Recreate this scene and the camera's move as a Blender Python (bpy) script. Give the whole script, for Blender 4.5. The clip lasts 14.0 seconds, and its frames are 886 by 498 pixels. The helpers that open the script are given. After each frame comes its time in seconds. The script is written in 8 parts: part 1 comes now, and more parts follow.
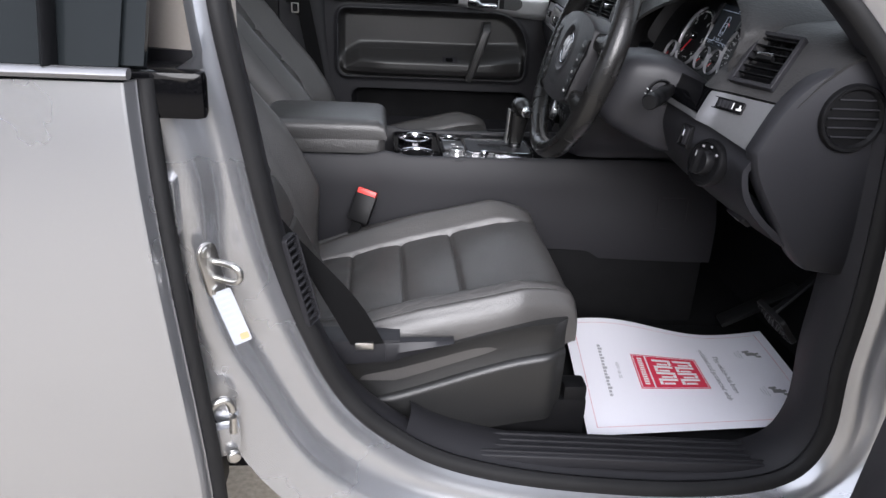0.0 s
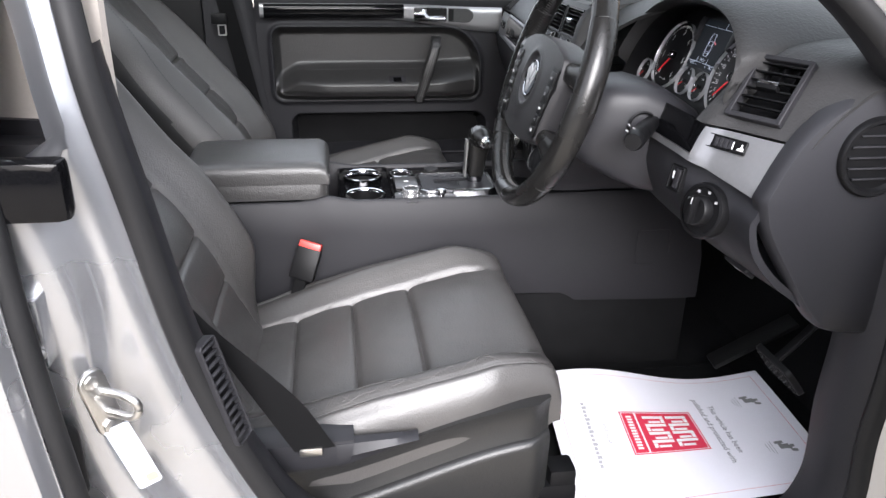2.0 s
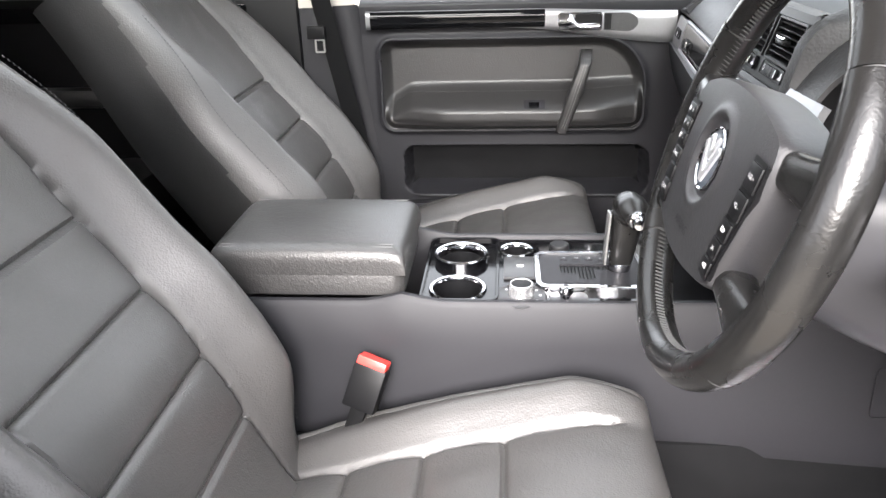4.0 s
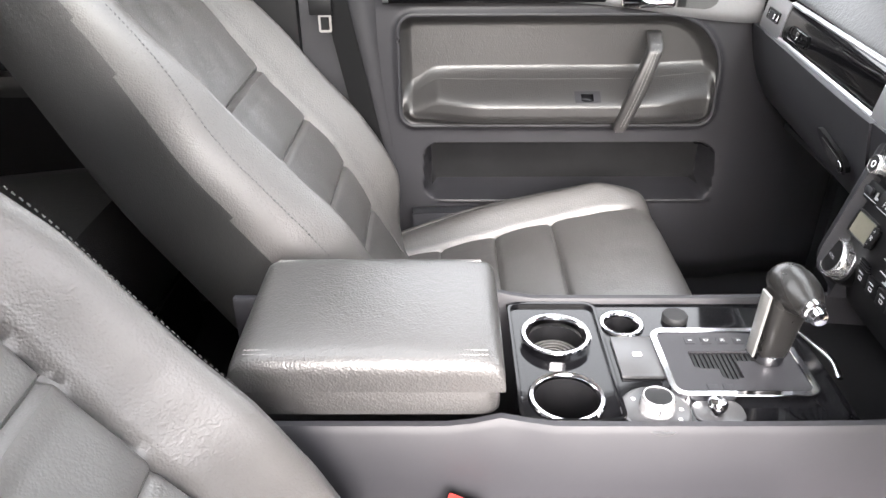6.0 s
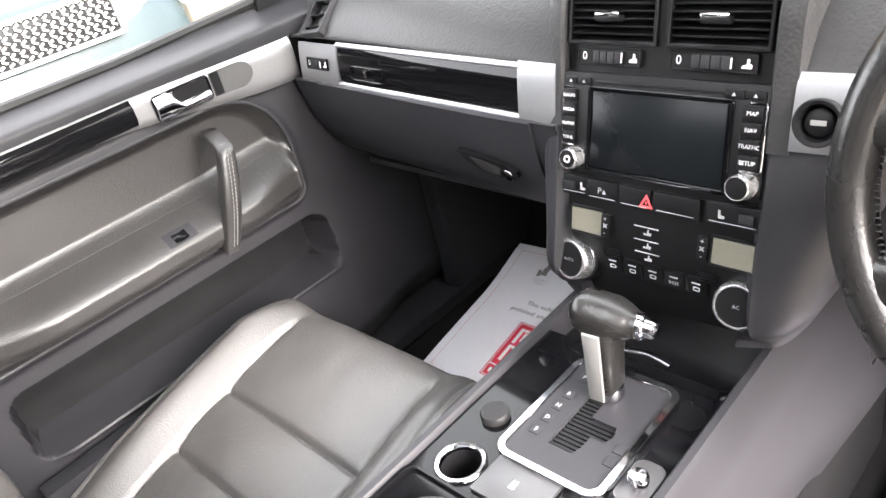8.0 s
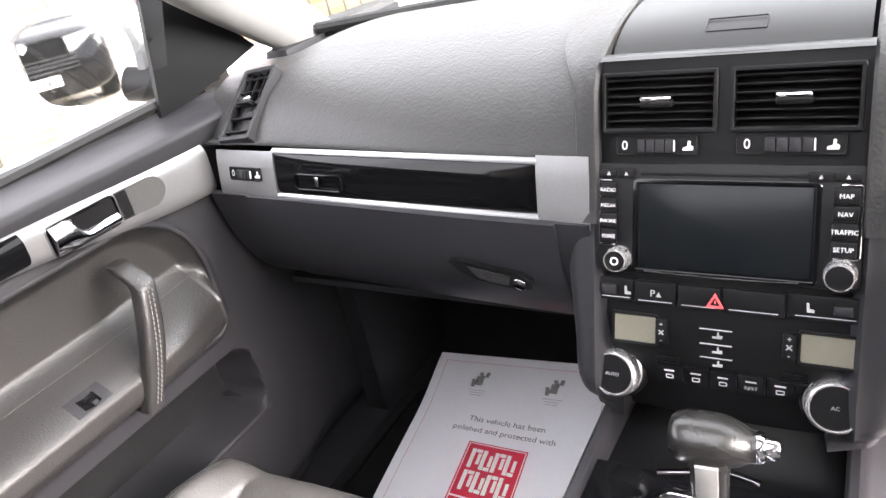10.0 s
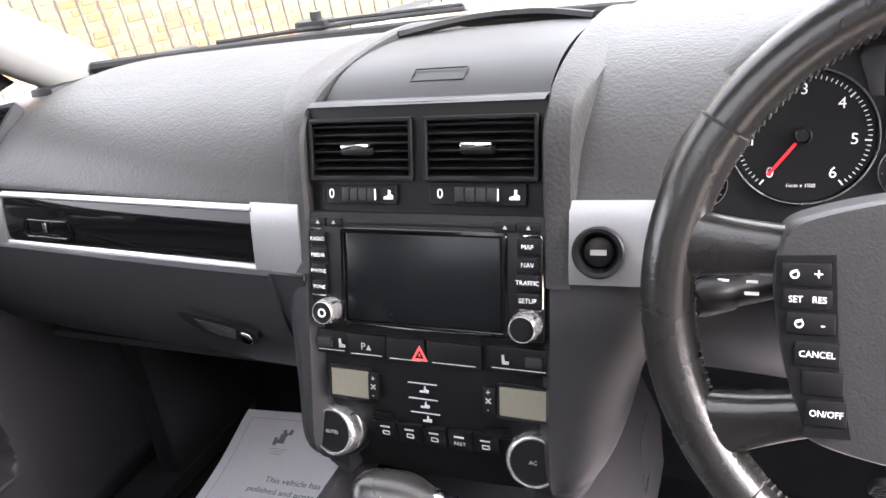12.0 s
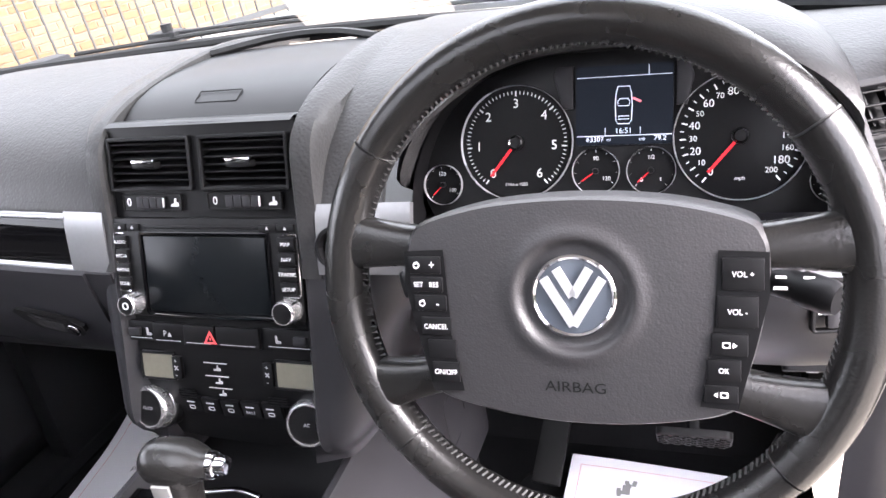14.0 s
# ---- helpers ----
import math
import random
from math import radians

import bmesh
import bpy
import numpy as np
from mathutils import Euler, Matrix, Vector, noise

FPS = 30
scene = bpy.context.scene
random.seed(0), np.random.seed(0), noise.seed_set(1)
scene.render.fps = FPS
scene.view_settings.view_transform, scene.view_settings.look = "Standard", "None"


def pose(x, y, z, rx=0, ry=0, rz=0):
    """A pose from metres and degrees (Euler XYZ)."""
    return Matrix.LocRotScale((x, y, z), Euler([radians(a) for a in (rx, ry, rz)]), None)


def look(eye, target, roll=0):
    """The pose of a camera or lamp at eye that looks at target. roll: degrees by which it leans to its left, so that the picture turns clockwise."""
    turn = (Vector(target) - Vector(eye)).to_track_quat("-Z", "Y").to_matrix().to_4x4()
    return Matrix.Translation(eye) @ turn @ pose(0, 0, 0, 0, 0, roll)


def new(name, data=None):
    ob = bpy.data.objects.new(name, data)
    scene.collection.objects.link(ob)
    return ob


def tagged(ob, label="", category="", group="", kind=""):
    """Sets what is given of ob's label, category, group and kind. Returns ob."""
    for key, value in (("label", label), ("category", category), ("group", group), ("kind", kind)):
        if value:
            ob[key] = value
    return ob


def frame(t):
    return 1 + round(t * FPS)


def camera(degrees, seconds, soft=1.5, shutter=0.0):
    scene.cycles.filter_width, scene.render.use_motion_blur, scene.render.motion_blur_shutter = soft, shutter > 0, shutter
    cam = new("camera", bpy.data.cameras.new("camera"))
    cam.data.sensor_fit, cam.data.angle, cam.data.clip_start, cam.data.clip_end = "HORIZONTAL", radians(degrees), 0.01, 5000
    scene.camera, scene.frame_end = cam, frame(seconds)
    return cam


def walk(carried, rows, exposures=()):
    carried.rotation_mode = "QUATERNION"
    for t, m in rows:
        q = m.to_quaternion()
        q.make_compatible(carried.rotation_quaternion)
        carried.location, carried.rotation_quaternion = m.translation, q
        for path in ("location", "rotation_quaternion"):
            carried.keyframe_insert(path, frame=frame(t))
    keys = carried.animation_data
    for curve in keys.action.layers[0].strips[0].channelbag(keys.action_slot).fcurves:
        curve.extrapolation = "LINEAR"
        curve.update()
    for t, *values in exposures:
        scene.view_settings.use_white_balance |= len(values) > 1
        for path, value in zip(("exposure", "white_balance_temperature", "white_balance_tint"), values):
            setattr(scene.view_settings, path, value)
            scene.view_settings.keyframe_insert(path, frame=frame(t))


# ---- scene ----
cam = camera(61.6, 14.0)

PATH = [
    (0, (-0.049, -1.812, 1.446), (0.131, 0.016, 0.656), 3.1),
    (0.5, (0.049, -1.836, 1.455), (0.261, -0.01, 0.665), 2.4),
    (1, (0.064, -1.805, 1.46), (0.322, 0.015, 0.674), 2.0),
    (1.5, (0.027, -1.703, 1.473), (0.314, 0.114, 0.688), 1.7),
    (2, (-0.018, -1.58, 1.47), (0.264, 0.235, 0.679), 1.1),
    (2.5, (0.024, -1.445, 1.453), (0.215, 0.377, 0.651), -0.0),
    (3, (0.107, -1.287, 1.453), (0.15, 0.54, 0.64), -1.5),
    (3.5, (0.125, -1.186, 1.455), (0.037, 0.643, 0.651), -2.1),
    (3.7, (0.122, -1.14, 1.454), (-0.019, 0.687, 0.652), -2.5),
    (5.8, (-0.046, -0.758, 1.521), (-0.22, 0.977, 0.541), -0.0),
    (6, (-0.088, -0.724, 1.506), (-0.102, 1.018, 0.523), -0.3),
    (6.5, (-0.128, -0.677, 1.52), (0.321, 0.982, 0.497), -1.3),
    (7, (-0.154, -0.572, 1.498), (0.677, 0.95, 0.501), -4.1),
    (7.5, (-0.153, -0.456, 1.508), (0.84, 0.968, 0.515), -9.5),
    (8, (-0.19, -0.389, 1.523), (0.91, 0.951, 0.525), -14.5),
    (8.2, (-0.211, -0.377, 1.529), (0.941, 0.929, 0.546), -15.1),
    (10.3, (-0.212, -0.105, 1.52), (1.341, 0.825, 0.669), -11.0),
    (10.5, (-0.2, -0.113, 1.517), (1.379, 0.779, 0.674), -10.2),
    (11, (-0.162, -0.159, 1.503), (1.456, 0.682, 0.682), -9.0),
    (11.5, (-0.129, -0.213, 1.486), (1.524, 0.575, 0.682), -8.1),
    (12, (-0.114, -0.271, 1.48), (1.568, 0.467, 0.689), -7.9),
    (12.5, (-0.114, -0.333, 1.503), (1.579, 0.353, 0.689), -7.8),
    (13, (-0.124, -0.392, 1.519), (1.572, 0.271, 0.692), -8.1),
    (13.5, (-0.144, -0.442, 1.52), (1.55, 0.209, 0.68), -8.5),
    (14, (-0.148, -0.494, 1.517), (1.546, 0.139, 0.662), -8.7),
]
walk(cam, [(t, look(eye, target, roll)) for t, eye, target, roll in PATH],
     exposures=((0, 0.9, 6050, 14), (1.5, 1.48, 6100, 14), (3, 2.2, 6350, 13), (3.7, 2.65, 6420, 13), (6, 3.65, 6600, 14), (8, 3.95, 6700, 15), (10.3, 3.8, 6700, 18), (14, 3.45, 6350, 20)))

# ---------------- world and sun ----------------
world = bpy.data.worlds.new("overcast_sky")
scene.world = world
world.use_nodes = True
wn, wl = world.node_tree.nodes, world.node_tree.links
sky = wn.new("ShaderNodeTexSky")
sky.sky_type = "NISHITA"
sky.sun_disc = False
sky.sun_elevation = radians(27)
sky.sun_rotation = radians(184)
sky.air_density, sky.dust_density = 1.0, 4.0
grey = wn.new("ShaderNodeMixRGB")
grey.inputs[0].default_value = 0.8
grey.inputs[2].default_value = (9.5, 9.6, 9.9, 1)
wl.new(sky.outputs[0], grey.inputs[1])
wl.new(grey.outputs[0], wn["Background"].inputs["Color"])
wn["Background"].inputs["Strength"].default_value = 0.15
sun = new("sun", bpy.data.lights.new("sun", "SUN"))
sun.data.energy, sun.data.angle, sun.data.color = 3.1, radians(36), (1.0, 0.98, 0.95)
sun.matrix_world = look((0, 0, 0), (0.04, 0.89, -0.45))


# ---------------- materials ----------------
def mat(name, base, rough, metal=0.0, var=0.12, vscale=6.0, fine=0.06, fscale=220.0, bump=0.0, bscale=400.0, bkind="noise",
        coat=0.0, spec=0.5, rvar=0.08, tint=None):
    """Base colour with stains at a large and grain at a small scale, rough variation and a fine relief."""
    m = bpy.data.materials.new(name)
    m.use_nodes = True
    n, l = m.node_tree.nodes, m.node_tree.links
    b = n["Principled BSDF"]
    co = n.new("ShaderNodeTexCoord")
    big, small = n.new("ShaderNodeTexNoise"), n.new("ShaderNodeTexNoise")
    for tex, sc, det in ((big, vscale, 5.0), (small, fscale, 3.0)):
        tex.inputs["Scale"].default_value, tex.inputs["Detail"].default_value = sc, det
        l.new(co.outputs["Object"], tex.inputs["Vector"])
    mix = n.new("ShaderNodeMixRGB")
    mix.inputs[1].default_value = (*[c * (1 - var) for c in base], 1)
    mix.inputs[2].default_value = (*[min(1, c * (1 + var)) for c in (tint or base)], 1)
    l.new(big.outputs["Fac"], mix.inputs[0])
    mul = n.new("ShaderNodeMixRGB")
    mul.blend_type = "MULTIPLY"
    mul.inputs[0].default_value = 1.0
    ramp = n.new("ShaderNodeMapRange")
    ramp.inputs[3].default_value, ramp.inputs[4].default_value = 1 - fine, 1 + fine
    l.new(small.outputs["Fac"], ramp.inputs[0])
    l.new(mix.outputs[0], mul.inputs[1])
    l.new(ramp.outputs[0], mul.inputs[2])
    l.new(mul.outputs[0], b.inputs["Base Color"])
    rr = n.new("ShaderNodeMapRange")
    rr.inputs[3].default_value, rr.inputs[4].default_value = max(0.02, rough - rvar), min(1, rough + rvar)
    l.new(big.outputs["Fac"], rr.inputs[0])
    l.new(rr.outputs[0], b.inputs["Roughness"])
    b.inputs["Metallic"].default_value = metal
    b.inputs["Coat Weight"].default_value = coat
    b.inputs["Coat Roughness"].default_value = 0.06
    b.inputs["Specular IOR Level"].default_value = spec
    if bump:
        if bkind == "leather":
            t = n.new("ShaderNodeTexVoronoi")
            t.feature = "SMOOTH_F1"
            t.inputs["Scale"].default_value = bscale
            out = t.outputs["Distance"]
            warp = n.new("ShaderNodeMixRGB")
            warp.inputs[0].default_value = 0.0012
            wz = n.new("ShaderNodeTexNoise")
            wz.inputs["Scale"].default_value = bscale * 0.5
            l.new(co.outputs["Object"], wz.inputs["Vector"])
            l.new(co.outputs["Object"], warp.inputs[1])
            l.new(wz.outputs["Color"], warp.inputs[2])
            l.new(warp.outputs[0], t.inputs["Vector"])
            crease = n.new("ShaderNodeTexNoise")
            crease.inputs["Scale"].default_value, crease.inputs["Detail"].default_value, crease.inputs["Distortion"].default_value = bscale * 0.13, 5.0, 1.2
            l.new(co.outputs["Object"], crease.inputs["Vector"])
            both = n.new("ShaderNodeMath")
            both.operation = "MULTIPLY_ADD"
            both.inputs[1].default_value = 1.3
            l.new(crease.outputs["Fac"], both.inputs[0])
            l.new(out, both.inputs[2])
            out = both.outputs[0]
        else:
            t = n.new("ShaderNodeTexNoise")
            t.inputs["Scale"].default_value, t.inputs["Detail"].default_value = bscale, 4.0
            l.new(co.outputs["Object"], t.inputs["Vector"])
            out = t.outputs["Fac"]
        bp = n.new("ShaderNodeBump")
        bp.inputs["Strength"].default_value, bp.inputs["Distance"].default_value = bump, (0.00055 if bkind == "leather" else 0.0002 if bscale > 250 else 0.0012)
        l.new(out, bp.inputs["Height"])
        l.new(bp.outputs[0], b.inputs["Normal"])
    return m


def glass(name, color=(1, 1, 1), rough=0.0, tintmix=0.0):
    m = bpy.data.materials.new(name)
    m.use_nodes = True
    n, l = m.node_tree.nodes, m.node_tree.links
    n.remove(n["Principled BSDF"])
    t, g, mx, f = n.new("ShaderNodeBsdfTransparent"), n.new("ShaderNodeBsdfGlossy"), n.new("ShaderNodeMixShader"), n.new("ShaderNodeFresnel")
    t.inputs[0].default_value = (*color, 1)
    g.inputs["Roughness"].default_value = rough
    f.inputs[0].default_value = 1.45
    k = n.new("ShaderNodeMath")
    k.operation = "MULTIPLY"
    k.inputs[1].default_value = 0.3
    l.new(f.outputs[0], k.inputs[0])
    l.new(k.outputs[0], mx.inputs[0])
    l.new(t.outputs[0], mx.inputs[1])
    l.new(g.outputs[0], mx.inputs[2])
    l.new(mx.outputs[0], n["Material Output"].inputs[0])
    return m


def plainglow(name, color, strength):
    m = bpy.data.materials.new(name)
    m.use_nodes = True
    b = m.node_tree.nodes["Principled BSDF"]
    b.inputs["Base Color"].default_value = (*color, 1)
    b.inputs["Emission Color"].default_value = (*color, 1)
    b.inputs["Emission Strength"].default_value = strength
    b.inputs["Specular IOR Level"].default_value = 0.12
    return m


LEATHER = mat("charcoal_leather", (0.048, 0.0455, 0.044), 0.42, var=0.24, vscale=5, bump=0.6, bscale=430, bkind="leather", spec=0.60, rvar=0.08)
LEATHER_ARM = mat("black_armrest_leather", (0.030, 0.029, 0.0285), 0.38, var=0.2, vscale=6, bump=0.8, bscale=430, bkind="leather", spec=0.55, rvar=0.06)
LEATHER_WORN = mat("polished_black_leather", (0.009, 0.0087, 0.0085), 0.27, var=0.35, vscale=16, bump=0.25, bscale=500, bkind="leather", rvar=0.10, spec=0.36)
LEATHER_SIDE = mat("black_vinyl", (0.015, 0.015, 0.015), 0.36, var=0.15, vscale=4, bump=0.4, bscale=600, bkind="leather", spec=0.42)
LEATHER_DOOR = mat("black_door_leather", (0.018, 0.0173, 0.0172), 0.40, var=0.2, vscale=5, bump=0.6, bscale=450, bkind="leather", spec=0.48, rvar=0.06)
PLASTIC = mat("charcoal_plastic", (0.0165, 0.0163, 0.0185), 0.5, var=0.14, vscale=4, bump=0.4, bscale=1100, spec=0.2)
DASH_SOFT = mat("grained_grey_dash_skin", (0.0265, 0.026, 0.0265), 0.50, var=0.12, vscale=4, bump=0.9, bscale=300, bkind="leather", spec=0.24)
AIRBAG_SKIN = mat("fine_grained_cover", (0.0205, 0.020, 0.0215), 0.46, var=0.08, bump=0.3, bscale=700, bkind="leather", spec=0.35)
DASH_SMOOTH = mat("smooth_grey_dash_plastic", (0.017, 0.017, 0.0195), 0.45, var=0.08, vscale=3, bump=0.3, bscale=900, spec=0.25)
BLACK_PLASTIC = mat("black_plastic", (0.005, 0.005, 0.0055), 0.42, var=0.15, bump=0.08, bscale=1200, spec=0.14)
SATIN_BLACK = mat("satin_black_fascia", (0.005, 0.005, 0.0055), 0.42, var=0.15, bump=0.04, bscale=1500, spec=0.16)
GLOSS_BLACK = mat("gloss_black_lacquer", (0.003, 0.003, 0.0035), 0.06, var=0.1, rvar=0.03, spec=0.16)
SILVER_TRIM = mat("satin_silver_trim", (0.235, 0.235, 0.243), 0.38, metal=0.75, var=0.06, vscale=8, bump=0.03, bscale=2500)
CHROME = mat("chrome", (0.46, 0.46, 0.48), 0.10, metal=1.0, var=0.04, rvar=0.03)
BODY = mat("silver_car_paint", (0.39, 0.395, 0.41), 0.28, metal=0.8, var=0.03, vscale=3, fine=0.04, fscale=1500, coat=0.6, rvar=0.04)
RUBBER = mat("black_rubber", (0.010, 0.010, 0.0105), 0.55, var=0.25, vscale=14, bump=0.15, bscale=700, spec=0.2)
CARPET = mat("black_carpet", (0.0095, 0.0095, 0.010), 0.95, var=0.35, vscale=18, fine=0.5, fscale=900, bump=1.0, bscale=1200, spec=0.05)
HEADLINER = mat("pale_grey_headliner", (0.78, 0.77, 0.75), 0.9, var=0.05, bump=0.3, bscale=900, spec=0.2)
PILLAR_TRIM = mat("grey_pillar_fabric", (0.15, 0.148, 0.145), 0.85, var=0.06, bump=0.3, bscale=900, spec=0.2)
BEIGE_TRIM = mat("beige_pillar_trim", (0.34, 0.31, 0.28), 0.6, var=0.05, bump=0.2, bscale=900)
PAPER = mat("white_paper", (0.78, 0.77, 0.82), 0.7, var=0.02, vscale=9, fine=0.02, bump=0.08, bscale=300)
INK = mat("grey_ink", (0.09, 0.09, 0.10), 0.7)
INK_PALE = mat("pale_grey_ink", (0.38, 0.38, 0.40), 0.7)
RED_PRINT = mat("red_print", (0.62, 0.03, 0.07), 0.6, var=0.06)
RED_LINE = mat("thin_red_print", (0.60, 0.22, 0.25), 0.6)
WHITE_PRINT = mat("white_print", (0.80, 0.80, 0.80), 0.5)
MARK = mat("white_marking", (0.72, 0.72, 0.72), 0.5)
MARK_DIM = mat("grey_marking", (0.32, 0.32, 0.33), 0.5)
RED_PLASTIC = mat("red_button_plastic", (0.70, 0.045, 0.035), 0.4, var=0.06)
RED_MARK = mat("red_marking", (0.75, 0.08, 0.09), 0.5)
BLUE_MARK = mat("blue_marking", (0.08, 0.25, 0.75), 0.5)
LCD = mat("grey_display", (0.125, 0.12, 0.095), 0.25, var=0.05)
SCREEN = mat("dark_glass_screen", (0.004, 0.005, 0.006), 0.22, var=0.1, rvar=0.03, spec=0.16)
STEEL = mat("zinc_steel", (0.55, 0.54, 0.52), 0.32, metal=1.0, var=0.15, vscale=40)
KNOB_SILVER = mat("bright_knob_silver", (0.56, 0.56, 0.57), 0.20, metal=0.85, var=0.03)
BADGE = mat("bright_badge", (0.52, 0.53, 0.55), 0.28, metal=0.6, var=0.03)
NICKEL = mat("smoked_satin_trim", (0.050, 0.050, 0.052), 0.32, metal=0.4, var=0.08, spec=0.35)
THREAD = mat("grey_thread", (0.15, 0.148, 0.145), 0.7)
THREAD_DARK = mat("dark_thread", (0.035, 0.035, 0.035), 0.7)
PEDAL_RUBBER = mat("pedal_rubber", (0.006, 0.006, 0.006), 0.55, var=0.3, vscale=60, spec=0.2)
BELT = mat("black_webbing", (0.004, 0.004, 0.0043), 0.75, var=0.15, fine=0.3, fscale=1500, spec=0.08)
WINDOW = glass("clear_glass", (0.84, 0.87, 0.86))
ADDED_ROOF_GLASS = glass("added_roof_glass", (0.74, 0.77, 0.755))
SCREEN_GLASS = glass("windscreen_glass", (0.65, 0.69, 0.675))
DARK_PANE = mat("dark_window", (0.010, 0.012, 0.013), 0.12, var=0.1, spec=0.12, rvar=0.03)
TINTED = glass("tinted_glass", (0.05, 0.065, 0.07))
LENS = glass("clear_lens", (0.97, 0.97, 0.97))
GAUGE_FACE = mat("gauge_face", (0.004, 0.004, 0.0045), 0.5, var=0.08, spec=0.12)
DISPLAY_GLOW = plainglow("cluster_display", (0.004, 0.006, 0.010), 0.06)
DISPLAY_MARK = plainglow("cluster_display_marks", (0.65, 0.72, 0.85), 0.06)
DISPLAY_RED = plainglow("cluster_display_red", (0.8, 0.22, 0.25), 0.06)
NEEDLE = plainglow("needle_red", (0.75, 0.03, 0.04), 0.04)
MIRROR = mat("mirror_glass", (0.62, 0.63, 0.63), 0.02, metal=1.0, var=0.0, fine=0.0, rvar=0.0)
WORN_EDGE = mat("scuffed_leather", (0.075, 0.070, 0.066), 0.5, var=0.4, vscale=60)


# ---------------- mesh helpers ----------------
# HERE is the pose in the car of the section that is being built
HERE = Matrix.Identity(4)
FRONT = Matrix.Translation((0.020, 0, 0.001)) @ Matrix.Translation((0.43, 0, 1.2)) @ pose(0, 0, 0, 0, -2.2, -1.26) @ Matrix.Translation((-0.43, 0, -1.2))
CONSOLE = Matrix.Translation((0.020, 0, -0.006))
NEAR_SIDE = Matrix.Translation((0.036, 0.008, 0.003))


def part(name, bm, material, parent=None, label="", smooth=True, angle=40, placed=True):
    me = bpy.data.meshes.new(name)
    if placed:
        bm.transform(HERE)
    bmesh.ops.recalc_face_normals(bm, faces=bm.faces)
    bm.to_mesh(me)
    bm.free()
    me.materials.append(material)
    if smooth:
        me.shade_smooth()
        me.set_sharp_from_angle(angle=radians(angle))
    ob = new(name, me)
    if parent is not None:
        ob.parent = parent
    if label:
        ob["label"] = label
    return ob


def thing(name, label, category, group="", kind="", at=(0, 0, 0)):
    e = new(name)
    e.location = at
    e.empty_display_size = 0.02
    if at != (0, 0, 0):
        bpy.context.view_layer.update()
    return tagged(e, label, category, group, kind)


def B():
    return bmesh.new()


def box(bm, c, s, m=None, bevel=0.0, seg=2):
    """A box of size s centred at c, turned by m, edges rounded."""
    r = bmesh.ops.create_cube(bm, size=1.0)
    vs = r["verts"]
    bmesh.ops.scale(bm, vec=s, verts=vs)
    if bevel:
        es = list({e for v in vs for e in v.link_edges})
        r = bmesh.ops.bevel(bm, geom=es, offset=bevel, segments=seg, profile=0.6, affect="EDGES")
        vs = list({v for f in r["faces"] for v in f.verts} | {v for v in vs if v.is_valid})
    bmesh.ops.translate(bm, vec=c, verts=vs)
    if m is not None:
        bmesh.ops.transform(bm, matrix=m, verts=vs)
    return vs


def cyl(bm, r, h, m, seg=32, r2=None, bevel=0.0):
    """A cylinder along z from 0 to h, then placed by m."""
    g = bmesh.ops.create_cone(bm, cap_ends=True, segments=seg, radius1=r, radius2=r if r2 is None else r2, depth=h)
    vs = g["verts"]
    bmesh.ops.translate(bm, vec=(0, 0, h / 2), verts=vs)
    if bevel:
        es = [e for e in {e for v in vs for e in v.link_edges} if len(e.link_faces) == 2 and any(len(f.verts) > 4 for f in e.link_faces)]
        q = bmesh.ops.bevel(bm, geom=es, offset=bevel, segments=3, profile=0.5, affect="EDGES")
        vs = list({v for f in q["faces"] for v in f.verts} | {v for v in vs if v.is_valid})
    bmesh.ops.transform(bm, matrix=m, verts=vs)
    return vs


def lathe(bm, prof, m, seg=40):
    """Turn a profile of (radius, height) about z."""
    rings = []
    for r, h in prof:
        rings.append([bm.verts.new(m @ Vector((r * math.cos(2 * math.pi * i / seg), r * math.sin(2 * math.pi * i / seg), h))) for i in range(seg)])
    for a, b in zip(rings, rings[1:]):
        for i in range(seg):
            bm.faces.new((a[i], a[(i + 1) % seg], b[(i + 1) % seg], b[i]))


def loft(bm, secs, closed=True, cap=True):
    """Skin a list of sections with equal point counts."""
    rings = [[bm.verts.new(p) for p in s] for s in secs]
    n = len(rings[0])
    for a, b in zip(rings, rings[1:]):
        for i in range(n if closed else n - 1):
            j = (i + 1) % n
            bm.faces.new((a[i], a[j], b[j], b[i]))
    if cap and closed:
        bm.faces.new(rings[0][::-1])
        bm.faces.new(rings[-1])
    return rings


def sheet(bm, f, nu, nv, thick=0.0):
    """A grid f(u, v) -> point; with a thickness along its normals when asked."""
    g = [[bm.verts.new(f(i / nu, j / nv)) for j in range(nv + 1)] for i in range(nu + 1)]
    faces = []
    for i in range(nu):
        for j in range(nv):
            faces.append(bm.faces.new((g[i][j], g[i + 1][j], g[i + 1][j + 1], g[i][j + 1])))
    if thick:
        bmesh.ops.recalc_face_normals(bm, faces=faces)
        bmesh.ops.solidify(bm, geom=faces, thickness=thick)


def smooth_line(pts, k=6):
    """A Catmull-Rom line through pts."""
    p = [Vector(q) for q in pts]
    out = []
    for i in range(len(p) - 1):
        a, b, c, d = p[max(i - 1, 0)], p[i], p[i + 1], p[min(i + 2, len(p) - 1)]
        for j in range(k):
            t = j / k
            out.append(0.5 * (2 * b + (c - a) * t + (2 * a - 5 * b + 4 * c - d) * t * t + (3 * b - a - 3 * c + d) * t ** 3))
    out.append(p[-1])
    return out


